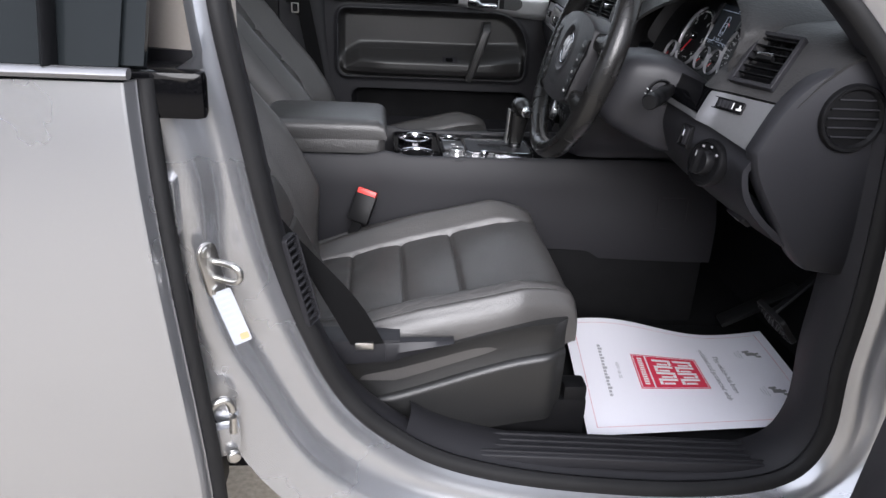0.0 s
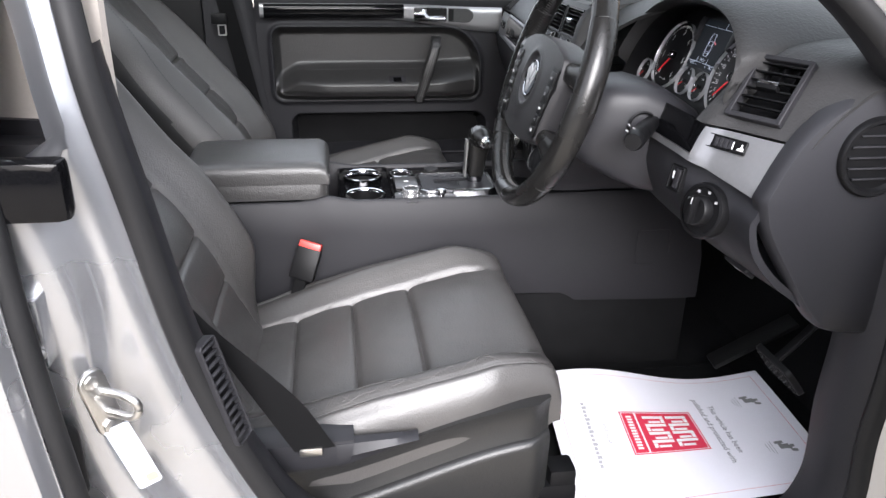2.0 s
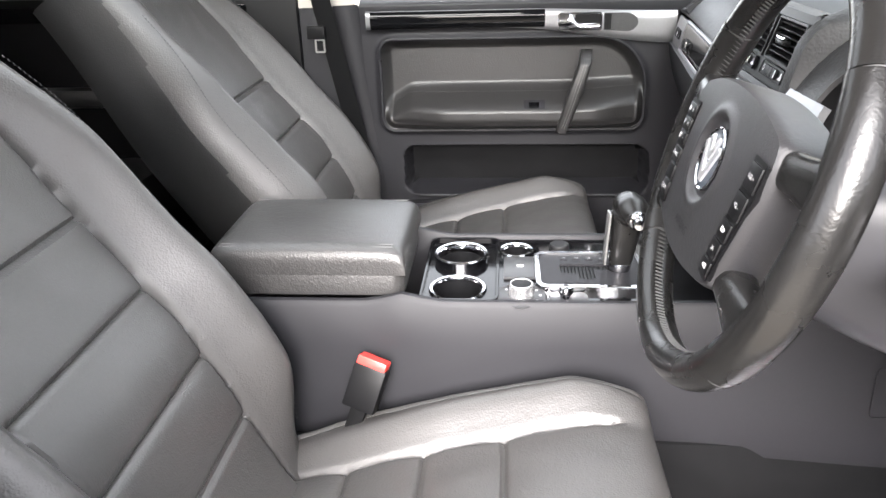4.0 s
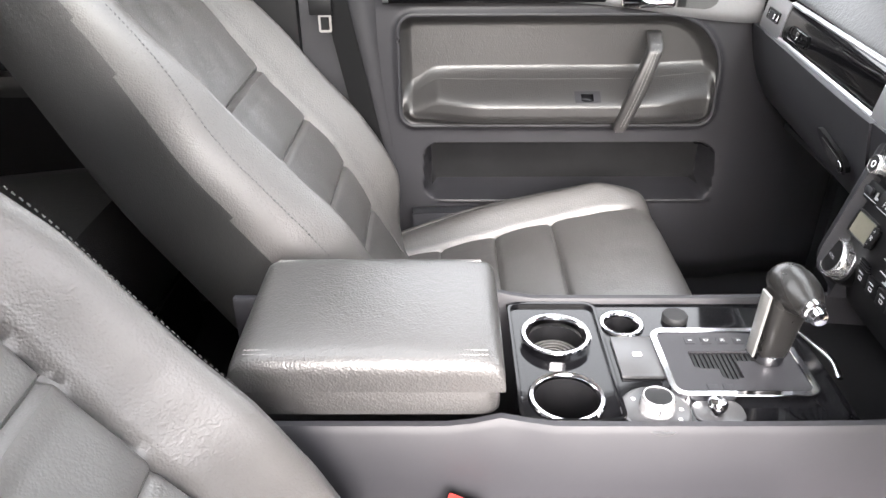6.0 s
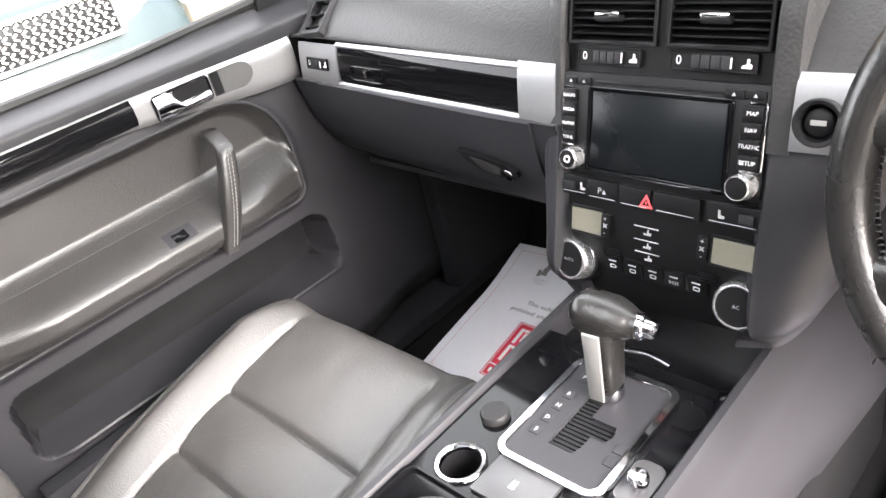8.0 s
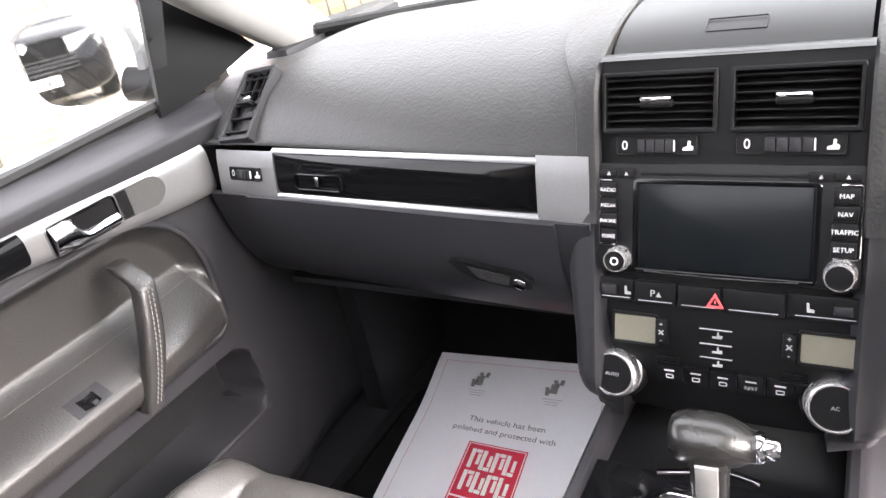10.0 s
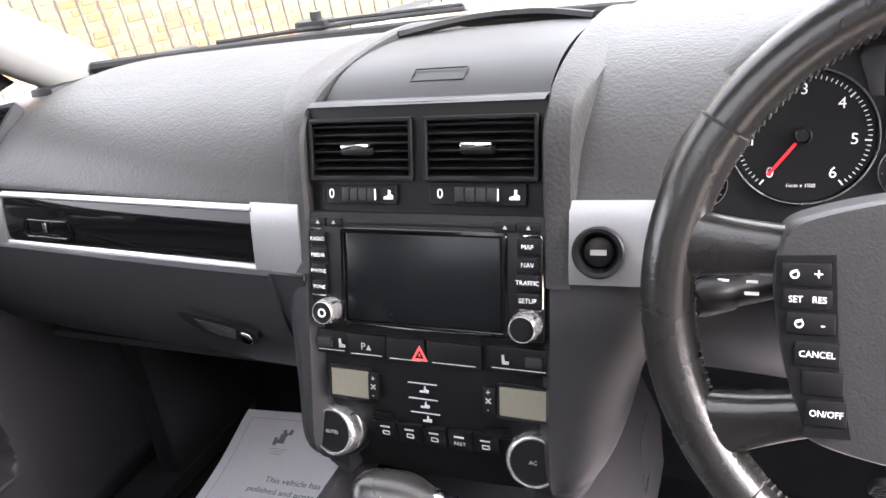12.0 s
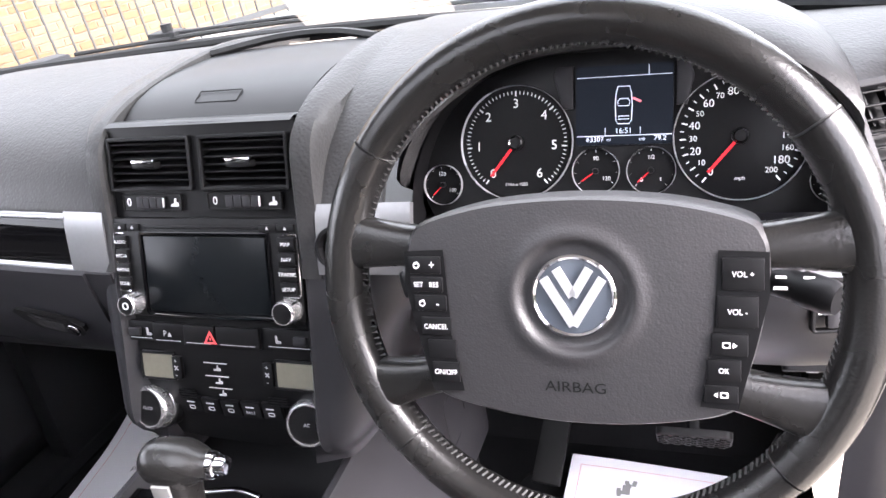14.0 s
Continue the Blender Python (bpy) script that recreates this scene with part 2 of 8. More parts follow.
def tube(bm, pts, r, seg=10, cap=True, flat=1.0, ref=(0, 0, 1)):
    """A round (or flattened) rod along pts; r a number or one per point."""
    p = [Vector(q) for q in pts]
    secs = []
    for i, q in enumerate(p):
        t = (p[min(i + 1, len(p) - 1)] - p[max(i - 1, 0)]).normalized()
        a = t.cross(Vector(ref))
        a = a.normalized() if a.length > 1e-4 else t.orthogonal().normalized()
        b = t.cross(a)
        rr = r[i] if isinstance(r, (list, tuple)) else r
        secs.append([q + a * rr * math.cos(2 * math.pi * k / seg) + b * rr * flat * math.sin(2 * math.pi * k / seg) for k in range(seg)])
    loft(bm, secs, True, cap)


def rrect(w, h, r, k=5):
    """Outline of a rounded rectangle about the origin."""
    out = []
    r = min(r, w / 2 - 1e-5, h / 2 - 1e-5)
    for cx, cy, a0 in ((w / 2 - r, h / 2 - r, 0), (-w / 2 + r, h / 2 - r, 90), (-w / 2 + r, -h / 2 + r, 180), (w / 2 - r, -h / 2 + r, 270)):
        for i in range(k + 1):
            a = radians(a0 + 90 * i / k)
            out.append((cx + r * math.cos(a), cy + r * math.sin(a)))
    return out


def plate(bm, outline, z0, z1, m, bevel=0.0):
    """A flat piece with an outline in its own x and y, from z0 to z1, with a chamfered upper rim."""
    pts = [Vector((x, y)) for x, y in outline]
    n = len(pts)
    rings = [(0, z0), (0, z1)]
    if bevel:
        rings = [(0, z0), (0, z1 - bevel), (bevel * 0.35, z1 - bevel * 0.3), (bevel, z1)]
    c = sum(pts, Vector((0, 0))) / n
    secs = []
    for ins, z in rings:
        sec = []
        for i in range(n):
            e1, e2 = pts[i] - pts[i - 1], pts[(i + 1) % n] - pts[i]
            e1 = e1.normalized() if e1.length > 1e-7 else e2.normalized()
            e2 = e2.normalized() if e2.length > 1e-7 else e1
            nn = Vector((-e1.y - e2.y, e1.x + e2.x))
            nn = nn.normalized() if nn.length > 1e-7 else Vector((0, 0))
            q = pts[i] + nn * ins
            sec.append(m @ Vector((q.x, q.y, z)))
        secs.append(sec)
    loft(bm, secs)


def frame_plate(bm, w, h, r, rim, z0, z1, m, k=5):
    """A rounded rectangular rim with a real opening."""
    o, i = rrect(w, h, r, k), rrect(w - 2 * rim, h - 2 * rim, max(r - rim, 0.001), k)
    e = min(0.0008, rim * 0.3)
    secs = [[m @ Vector((x, y, z)) for x, y in ol] for ol, z in ((o, z0), (o, z1 - e), (rrect(w - 2 * e, h - 2 * e, max(r - e, .001), k), z1),
                                                              (rrect(w - 2 * rim + 2 * e, h - 2 * rim + 2 * e, max(r - rim + e, .001), k), z1), (i, z1 - e), (i, z0))]
    loft(bm, secs + [secs[0]], True, False)
    bmesh.ops.remove_doubles(bm, verts=bm.verts, dist=1e-6)


def basis(o, u, v):
    """A pose with its x along u, y along v and z facing out."""
    u, v = Vector(u).normalized(), Vector(v).normalized()
    w = u.cross(v).normalized()
    v = w.cross(u)
    return Matrix(((u.x, v.x, w.x, o[0]), (u.y, v.y, w.y, o[1]), (u.z, v.z, w.z, o[2]), (0, 0, 0, 1)))


T = Matrix.Translation
glyphs = {}


def text_bm(bm, s, size, m, align="CENTER", depth=0.0003, wide=1.0, warp=None):
    """Letters in the built-in font as mesh, placed by m, or laid over a surface by warp(x, y, z)."""
    key = (s, align)
    if key not in glyphs:
        cu = bpy.data.curves.new("letters", "FONT")
        cu.body, cu.align_x, cu.align_y, cu.size, cu.extrude, cu.resolution_u = s, align, "CENTER", 1.0, 0.0, 3
        ob = new("letters", cu)
        bpy.context.view_layer.update()
        me = bpy.data.meshes.new_from_object(ob.evaluated_get(bpy.context.evaluated_depsgraph_get()))
        glyphs[key] = ([tuple(v.co) for v in me.vertices], [tuple(p.vertices) for p in me.polygons])
        bpy.data.objects.remove(ob)
        bpy.data.curves.remove(cu)
        bpy.data.meshes.remove(me)
    vs, fs = glyphs[key]
    if warp:
        new_v = [bm.verts.new(warp(x * size * wide, y * size, depth)) for x, y, z in vs]
    else:
        new_v = [bm.verts.new(m @ Vector((x * size * wide, y * size, depth))) for x, y, z in vs]
    for f in fs:
        try:
            bm.faces.new([new_v[i] for i in f])
        except ValueError:
            pass


def sm(a, b, x):
    t = max(0.0, min(1.0, (x - a) / (b - a)))
    return t * t * (3 - 2 * t)


def dip(x, w):
    return math.exp(-(x / w) ** 2)


# ---------------- outside: ground, wall, fence ----------------
GROUND_MAT = mat("brown_gravel", (0.29, 0.26, 0.215), 0.95, var=0.4, vscale=3, fine=0.5, fscale=60, bump=0.8, bscale=40, tint=(0.36, 0.32, 0.26))
b_ = B()
sheet(b_, lambda u, v: Vector(((u - 0.5) * 600, (v - 0.5) * 600, 0.0)), 24, 24)
tagged(part("ground", b_, GROUND_MAT), "brown gravel yard with fallen leaves around the car", "ground", kind="structure")

HEDGE = mat("dark_green_foliage", (0.040, 0.052, 0.026), 0.6, var=0.5, vscale=3, fine=0.4, fscale=30)
b_ = B()
rg = random.Random(11)
for k in range(9000):
    p = Vector((rg.uniform(-18, 16), -9.5 + rg.uniform(-1.4, 1.4), 0.1 + 2.6 * rg.random() ** 0.9))
    p.z *= 0.82 + 0.2 * math.sin(p.x * 0.9) + 0.1 * math.sin(p.x * 2.3)
    m_ = T(p) @ pose(0, 0, 0, rg.uniform(0, 360), rg.uniform(0, 360), rg.uniform(0, 360))
    s_ = rg.uniform(0.12, 0.30)
    b_.faces.new([b_.verts.new(m_ @ Vector(q)) for q in ((-s_, 0, 0), (0, -s_ * 0.5, 0.02), (s_, 0, 0), (0, s_ * 0.5, 0.02))])
tagged(part("hedge", b_, HEDGE, smooth=False), "tall dense green hedge along the far side of the yard", "hedge", kind="stuff")

# ---------------- car shell: floor, roof, pillars, sills ----------------
b_ = B()
sheet(b_, lambda u, v: Vector((-1.6 + 2.7 * u, -0.690 + 1.49 * v, 0.54 + 0.32 * sm(0.97, 1.12, -1.6 + 2.7 * u))), 60, 8, 0.02)
tagged(part("floor", b_, CARPET), "black carpeted car floor rising to the footwell", "carpet floor", kind="structure")

b_ = B()
sheet(b_, lambda u, v: Vector((1.08 - 0.09 * u, -0.78 + 1.56 * v, 0.54 + 0.74 * u)), 6, 6, 0.02)
tagged(part("wall_front", b_, CARPET), "black carpeted bulkhead ahead of the footwells", "bulkhead", kind="structure")
b_ = B()
sheet(b_, lambda u, v: Vector((-1.65 - 0.1 * u, -0.85 + 1.7 * v, 0.54 + 0.75 * u)), 4, 4, 0.02)
tagged(part("wall_rear", b_, CARPET), "dark trim panel closing the rear of the cabin", "rear panel", kind="structure")
for sgn, nm in ((1, "wall_left"), (-1, "wall_right")):
    b_ = B()
    y = 0.735 * sgn
    box(b_, (-0.95, y * 1.03, 0.9), (1.3, 0.05, 0.72), bevel=0.01)
    if sgn > 0:
        box(b_, (0.925, 0.745, 0.93), (0.37, 0.05, 0.80), bevel=0.01)
        box(b_, (0.30, 0.80, 0.50), (1.62, 0.18, 0.16), bevel=0.02)
    else:
        box(b_, (0.95, -0.775, 0.93), (0.36, 0.03, 0.78), bevel=0.01)
    tagged(part(nm, b_, PLASTIC), "dark plastic lining low along the cabin side", "side lining", kind="structure")


def roofz(x, y):
    return 1.685 - 0.055 * (x + 0.45) ** 2 - 0.10 * (y / 0.62) ** 4 * 0.35


# opening added overhead, out of view, to let sky light onto seats and footwells
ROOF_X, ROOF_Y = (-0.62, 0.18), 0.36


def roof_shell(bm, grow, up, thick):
    """A roof skin with the opening for the added light pane left out."""
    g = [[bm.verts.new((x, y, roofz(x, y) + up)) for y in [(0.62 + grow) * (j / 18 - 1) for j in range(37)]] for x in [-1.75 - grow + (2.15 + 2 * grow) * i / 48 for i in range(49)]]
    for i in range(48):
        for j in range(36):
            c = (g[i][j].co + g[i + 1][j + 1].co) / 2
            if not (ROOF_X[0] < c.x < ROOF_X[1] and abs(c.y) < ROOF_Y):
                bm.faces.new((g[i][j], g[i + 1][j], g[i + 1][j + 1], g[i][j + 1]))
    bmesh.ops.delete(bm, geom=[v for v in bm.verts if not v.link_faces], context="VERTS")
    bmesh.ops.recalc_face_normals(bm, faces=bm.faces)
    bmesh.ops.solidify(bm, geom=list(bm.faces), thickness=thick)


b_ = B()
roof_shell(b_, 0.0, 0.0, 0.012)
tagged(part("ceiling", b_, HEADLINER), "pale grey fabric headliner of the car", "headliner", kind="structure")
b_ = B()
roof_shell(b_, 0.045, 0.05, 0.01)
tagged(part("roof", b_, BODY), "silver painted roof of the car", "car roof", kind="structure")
# unseen pane over that opening, its tint set by the cabin brightness wanted
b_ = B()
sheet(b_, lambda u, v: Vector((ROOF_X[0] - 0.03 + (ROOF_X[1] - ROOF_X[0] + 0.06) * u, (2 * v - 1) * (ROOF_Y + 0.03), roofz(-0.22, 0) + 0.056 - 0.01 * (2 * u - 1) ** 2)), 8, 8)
tagged(part("added_roof_pane", b_, ADDED_ROOF_GLASS), "added unseen glass roof panel letting overhead light into the cabin", "glass roof", kind="structure")


def pillar(name, pts, w, d, material, label, flat=0.5, ref=(0, 0, 1)):
    b = B()
    tube(b, smooth_line(pts, 8), w, 14, True, d / w, ref)
    return tagged(part(name, b, material), label, "pillar", kind="structure")


for s in (1, -1):
    HERE = FRONT
    pillar("a_pillar_trim", [(0.28, 0.635 * s, 1.615), (0.44, 0.68 * s, 1.535), (0.58, 0.725 * s, 1.455), (0.70, 0.75 * s, 1.385), (0.80, 0.765 * s, 1.325), (0.88, 0.785 * s, 1.27)], 0.050, 0.032, PILLAR_TRIM,
           "pale grey trim on the windscreen pillar", ref=(0, 1, 0))
    HERE = Matrix.Identity(4)
    pillar("roof_rail", [(0.42, 0.655 * s, 1.61), (-0.3, 0.68 * s, 1.63), (-1.0, 0.67 * s, 1.62), (-1.75, 0.62 * s, 1.55)], 0.05, 0.03, BODY, "silver roof rail above the side windows")
    pillar("rear_pillar", [(-1.15, 0.66 * s, 1.60), (-1.22, 0.73 * s, 1.25)], 0.07, 0.03, HEADLINER, "pale trim on the rear pillar", ref=(0, 1, 0))

# windscreen
HERE = FRONT
b_ = B()


def screen_pt(u, v):
    y = -0.73 + 1.46 * v
    q = 1 - (y / 0.73) ** 2
    lo = Vector((0.80 + 0.20 * q, y, 1.326 - 0.008 * q))
    hi = Vector((0.34 + 0.10 * q, y * 0.84, 1.615))
    return lo.lerp(hi, u)


sheet(b_, screen_pt, 10, 24)
wscreen = tagged(part("window_1", b_, SCREEN_GLASS), "clear windscreen over the dashboard", "windscreen", kind="structure")
b_ = B()
tube(b_, [screen_pt(0.004, i / 30) + Vector((0.004, 0, -0.002)) for i in range(31)], 0.010, 8)
tagged(part("windscreen_seal", b_, RUBBER), "black rubber seal along the windscreen base", "seal", kind="structure")
# wiper and cowl
b_ = B()
sheet(b_, lambda u, v: screen_pt(0.0, v) + Vector((0.02 + 0.20 * u, 0, -0.010 - 0.04 * u)), 4, 24, 0.01)
tagged(part("scuttle_panel", b_, BLACK_PLASTIC), "black plastic scuttle below the windscreen", "scuttle", kind="structure")
b_ = B()
sheet(b_, lambda u, v: Vector((1.20 + 0.85 * u, (-0.80 + 1.6 * v) * (1 - 0.08 * u), 1.30 - 0.16 * u ** 1.5 - 0.09 * abs(2 * v - 1) ** 3)), 12, 14, 0.01)
tagged(part("bonnet", b_, BODY), "silver painted bonnet of the car", "bonnet", kind="structure")
wiper = thing("windscreen_wiper", "black windscreen wiper parked along the glass base", "wiper")
b_ = B()
tube(b_, smooth_line([(0.975, 0.40, 1.340), (1.010, 0.20, 1.341), (1.04, -0.05, 1.342), (1.025, -0.30, 1.341)], 6), 0.006, 8, True, 0.6)
part("wiper_arm", b_, BLACK_PLASTIC, wiper)
b_ = B()
box(b_, (0.980, 0.404, 1.336), (0.04, 0.060, 0.018), bevel=0.006)
cyl(b_, 0.010, 0.016, T((0.972, 0.395, 1.342)), 16)
part("wiper_hub", b_, BLACK_PLASTIC, wiper)
b_ = B()
tube(b_, smooth_line([(0.915, 0.56, 1.331), (0.990, 0.26, 1.335), (1.020, -0.05, 1.336), (1.018, -0.25, 1.335)], 6), 0.004, 6)
part("wiper_blade", b_, RUBBER, wiper)

HERE = Matrix.Identity(4)
# door aperture of the driver side
APER = smooth_line([(0.36, -0.70, 1.615), (0.05, -0.71, 1.635), (-0.20, -0.72, 1.62), (-0.268, -0.765, 1.50), (-0.258, -0.81, 1.36), (-0.232, -0.81, 1.20), (-0.188, -0.80, 0.970), (-0.105, -0.79, 0.757),
                    (0.0, -0.79, 0.650), (0.12, -0.79, 0.592), (0.30, -0.79, 0.555), (0.53, -0.79, 0.538), (0.69, -0.79, 0.562), (0.748, -0.79, 0.65), (0.742, -0.79, 0.80),
                    (0.735, -0.80, 0.96), (0.715, -0.80, 1.20), (0.69, -0.80, 1.28), (0.60, -0.785, 1.38), (0.50, -0.75, 1.47), (0.36, -0.70, 1.615)], 7)


def band(bm, sec, lo=0, hi=None, wob=None):
    """Sweep a section of (outward, y) along the door aperture."""
    n = len(APER) - 1
    mid = Vector((0.22, 0, 1.05))
    secs = []
    for i in range(lo, hi if hi is not None else n + 1):
        p = APER[i]
        t = APER[min(i + 1, n)] - APER[max(i - 1, 0)]
        t.y = 0
        o = Vector((t.z, 0, -t.x)).normalized()
        if o.dot(Vector((p.x, 0, p.z)) - mid) < 0:
            o = -o
        secs.append([p + o * (a + (wob(p, k) if wob else 0)) + Vector((0, b, 0)) for k, (a, b) in enumerate(sec)])
    loft(bm, secs, False, False)


b_ = B()
tube(b_, APER, 0.017, 10, False, 0.8, (0, 1, 0))
tagged(part("door_seal", b_, RUBBER), "black rubber seal round the front door opening", "door seal", kind="structure")
b_ = B()
band(b_, [(0.0, 0.0), (0.012, -0.020), (0.022, -0.030), (0.034, -0.033), (0.050, -0.035), (0.062, -0.044), (0.070, -0.066), (0.078, -0.074), (0.10, -0.078), (0.15, -0.088)], wob=lambda p, k: (0.014 * math.sin(p.z * 9) + 0.006 * math.sin(p.z * 21)) * sm(2, 5, k) - max(0.0, (0.0, 0.012, 0.022, 0.034, 0.05, 0.062, 0.07, 0.078, 0.10, 0.15)[k] + 0.014 - 0.036) * sm(1.24, 1.30, p.z) * (1.0 if p.x < 0.0 else 0.0))
tagged(part("wall_body_side", b_, BODY), "silver painted door frame of the car body", "door frame", kind="structure")
b_ = B()
band(b_, [(-0.004, 0.004), (-0.012, 0.022), (-0.012, 0.05), (-0.002, 0.075), (0.03, 0.085)], lo=28, hi=len(APER))
band(b_, [(-0.004, 0.006), (-0.006, 0.024), (0.000, 0.048), (0.005, 0.068), (0.012, 0.074), (0.03, 0.08)], lo=31, hi=50)
band(b_, [(-0.004, 0.006), (-0.016, 0.024), (-0.026, 0.045), (-0.030, 0.07), (-0.022, 0.10)], lo=56, hi=113)
tagged(part("trim_sill", b_, PLASTIC), "dark plastic lining round the door opening", "door trim", kind="structure")

# B-pillar lining: beige above, dark grille below
def bpillar(s):
    b = B()
    def f(u, v):
        z = 1.62 - 0.345 * u
        return Vector((-0.243 - 0.03 * sm(1.4, 1.62, z) - 0.13 * v, s * (0.765 - 0.06 * sm(1.38, 1.62, z) - 0.03 * v), z))
    sheet(b, f, 10, 6, 0.012)
    tagged(part("b_pillar_upper", b, BEIGE_TRIM), "pale beige upper trim of the door pillar", "pillar trim", kind="structure")
    b = B()
    def g(u, v):
        z = 1.277 - 0.62 * u
        xf = -0.240 - (0.022 * sm(0.55, 0.0, u) if s < 0 else 0.0) + 0.095 * u + 0.04 * sm(0.6, 1.0, u)
        return Vector((xf - 0.16 * v, s * (0.765 - 0.012 * u - 0.03 * v - 0.02 * math.sin(math.pi * min(1, v * 3)) * 0.4), z))
    sheet(b, g, 24, 10, 0.012)
    tagged(part("b_pillar_lower", b, PLASTIC), "dark plastic lower trim of the door pillar", "pillar trim", kind="structure")


bpillar(-1)
bpillar(1)
grille = thing("pillar_vent", "slotted dark plastic vent in the door pillar", "vent")
mg = basis((-0.158, -0.795, 0.952), (0.40, 0.88, 0.10), (-0.23, 0.0, 1))
b_ = B()
frame_plate(b_, 0.033, 0.148, 0.006, 0.003, -0.010, 0.003, mg)
part("vent_frame", b_, PLASTIC, grille)
b_ = B()
plate(b_, rrect(0.030, 0.145, 0.005), -0.012, -0.006, mg)
part("vent_backing", b_, BLACK_PLASTIC, grille)
b_ = B()
box(b_, (0, 0, 0), (0.030, 0.0052, 0.006), bevel=0.002, seg=1)
slat0 = part("slat", b_, PLASTIC, grille)
slat0.matrix_basis = mg @ T((0, -0.064, -0.002))
for i in range(1, 12):
    s_ = slat0.copy()
    scene.collection.objects.link(s_)
    s_.matrix_basis = mg @ T((0, -0.064 + 0.01165 * i, -0.002))

# sill tread
tread = thing("sill_tread", "ribbed dark plastic sill tread in the door opening", "sill plate", kind="structure")
TM = T((0.40, -0.733, 0.584)) @ pose(0, 0, 0, 3, 3.4, 0)
b_ = B()
plate(b_, rrect(0.62, 0.070, 0.02), -0.016, 0.005, TM, 0.003)
part("tread_plate", b_, PLASTIC, tread)
for k in range(4):
    b_ = B()
    plate(b_, rrect(0.57 - 0.02 * k, 0.0055, 0.0025), 0.005, 0.0085, TM @ T((0.0, -0.024 + 0.0155 * k, 0)), 0.0012)
    part("rib", b_, PLASTIC, tread)

# striker, check box, hinge and label on the pillar
striker = thing("door_striker", "zinc door striker bolted to the silver pillar", "striker")
ms = basis((-0.270, -0.886, 1.010), (0.62, 0.78, 0), (0, 0, 1))
b_ = B()
plate(b_, rrect(0.030, 0.085, 0.014), 0, 0.005, ms @ pose(0, 0, 0, 0, 0, 12), 0.0015)
part("striker_plate", b_, STEEL, striker)
b_ = B()
tube(b_, smooth_line([ms @ Vector(p) for p in ((0.004, 0.012, 0), (0.01, 0.012, 0.035), (0.014, 0.0, 0.043), (0.01, -0.012, 0.035), (0.004, -0.012, 0))], 6), 0.0045, 10)
part("striker_loop", b_, STEEL, striker)
for zz in (-0.03, 0.03):
    b_ = B()
    cyl(b_, 0.008, 0.004, ms @ T((-0.003 - zz * .2, zz, 0.004)), 6, bevel=0.001)
    part("bolt", b_, STEEL, striker)
label_ = thing("pillar_label", "white paper label on the silver pillar", "label")
b_ = B()
ml = basis((-0.245, -0.888, 0.940), (0.92, 0.25, 0.30), (-0.30, 0, 1))
plate(b_, rrect(0.026, 0.085, 0.004), 0, 0.001, ml)
part("label_sheet", b_, mat("faded_label_paper", (0.34, 0.36, 0.39), 0.45), label_)
for i in range(7):
    b_ = B()
    plate(b_, rrect(0.020 - 0.004 * (i % 3), 0.0022, 0.001), 0.001, 0.0014, ml @ T((-0.001, 0.034 - i * 0.0085, 0)))
    part("text_bar", b_, INK_PALE, label_)
b_ = B()
plate(b_, rrect(0.012, 0.010, 0.002), 0.001, 0.0014, ml @ T((0.005, -0.033, 0)))
part("orange_mark", b_, mat("orange_print", (0.75, 0.3, 0.15), 0.6), label_)
hinge = thing("rear_door_hinge", "silver painted door hinge low on the pillar", "hinge")
mh = basis((-0.270, -0.884, 0.738), (0.95, 0.28, 0), (0, 0, 1))
b_ = B()
box(b_, (0, 0, 0.010), (0.045, 0.050, 0.020), mh, 0.004)
part("hinge_leaf", b_, BODY, hinge)
b_ = B()
tube(b_, smooth_line([mh @ Vector(p) for p in ((-0.018, 0.028, 0.02), (-0.018, 0.065, 0.025), (0.0, 0.078, 0.025), (0.012, 0.065, 0.025), (0.012, 0.02, 0.025))], 5), 0.006, 10)
part("hinge_strap", b_, STEEL, hinge)
b_ = B()
cyl(b_, 0.010, 0.010, mh @ T((0.010, -0.02, 0.024)), 18, bevel=0.003)
part("bolt", b_, STEEL, hinge)
chk = thing("hinge_bracket", "silver painted bracket on the door pillar", "bracket")
b_ = B()
box(b_, (-0.318, -0.895, 1.105), (0.035, 0.03, 0.075), bevel=0.004)
part("bracket", b_, BODY, chk)
b_ = B()
cyl(b_, 0.005, 0.006, T((-0.305, -0.911, 1.085)) @ pose(0, 0, 0, 90), 12)
part("bolt", b_, STEEL, chk)

plug = thing("pillar_grommet", "black rubber grommet in the silver door pillar", "grommet")
b_ = B()
plate(b_, rrect(0.034, 0.098, 0.016), 0, 0.006, basis((-0.312, -0.893, 0.940), (0.95, 0.28, 0), (-0.03, 0, 1)), 0.003)
part("rubber_cap", b_, RUBBER, plug)

# ---------------- rear door outside ----------------
HERE = T((0.018, 0, 0))
rdoor = thing("rear_door", "closed silver rear door with tinted window", "car door")
b_ = B()


def rd(u, v):
    z = 0.42 + 0.85 * v
    xf = -0.296 - 0.048 * sm(0.6, 1.30, z) + 0.09 * (1 - sm(0.42, 0.62, z)) * 0.4
    x = xf - 0.95 * u
    y = -0.945 - 0.022 * math.sin(math.pi * min(1, max(0, (z - 0.35) / 1.0))) + 0.022 * (1 - sm(0, 0.009, u))
    return Vector((x, y, z))


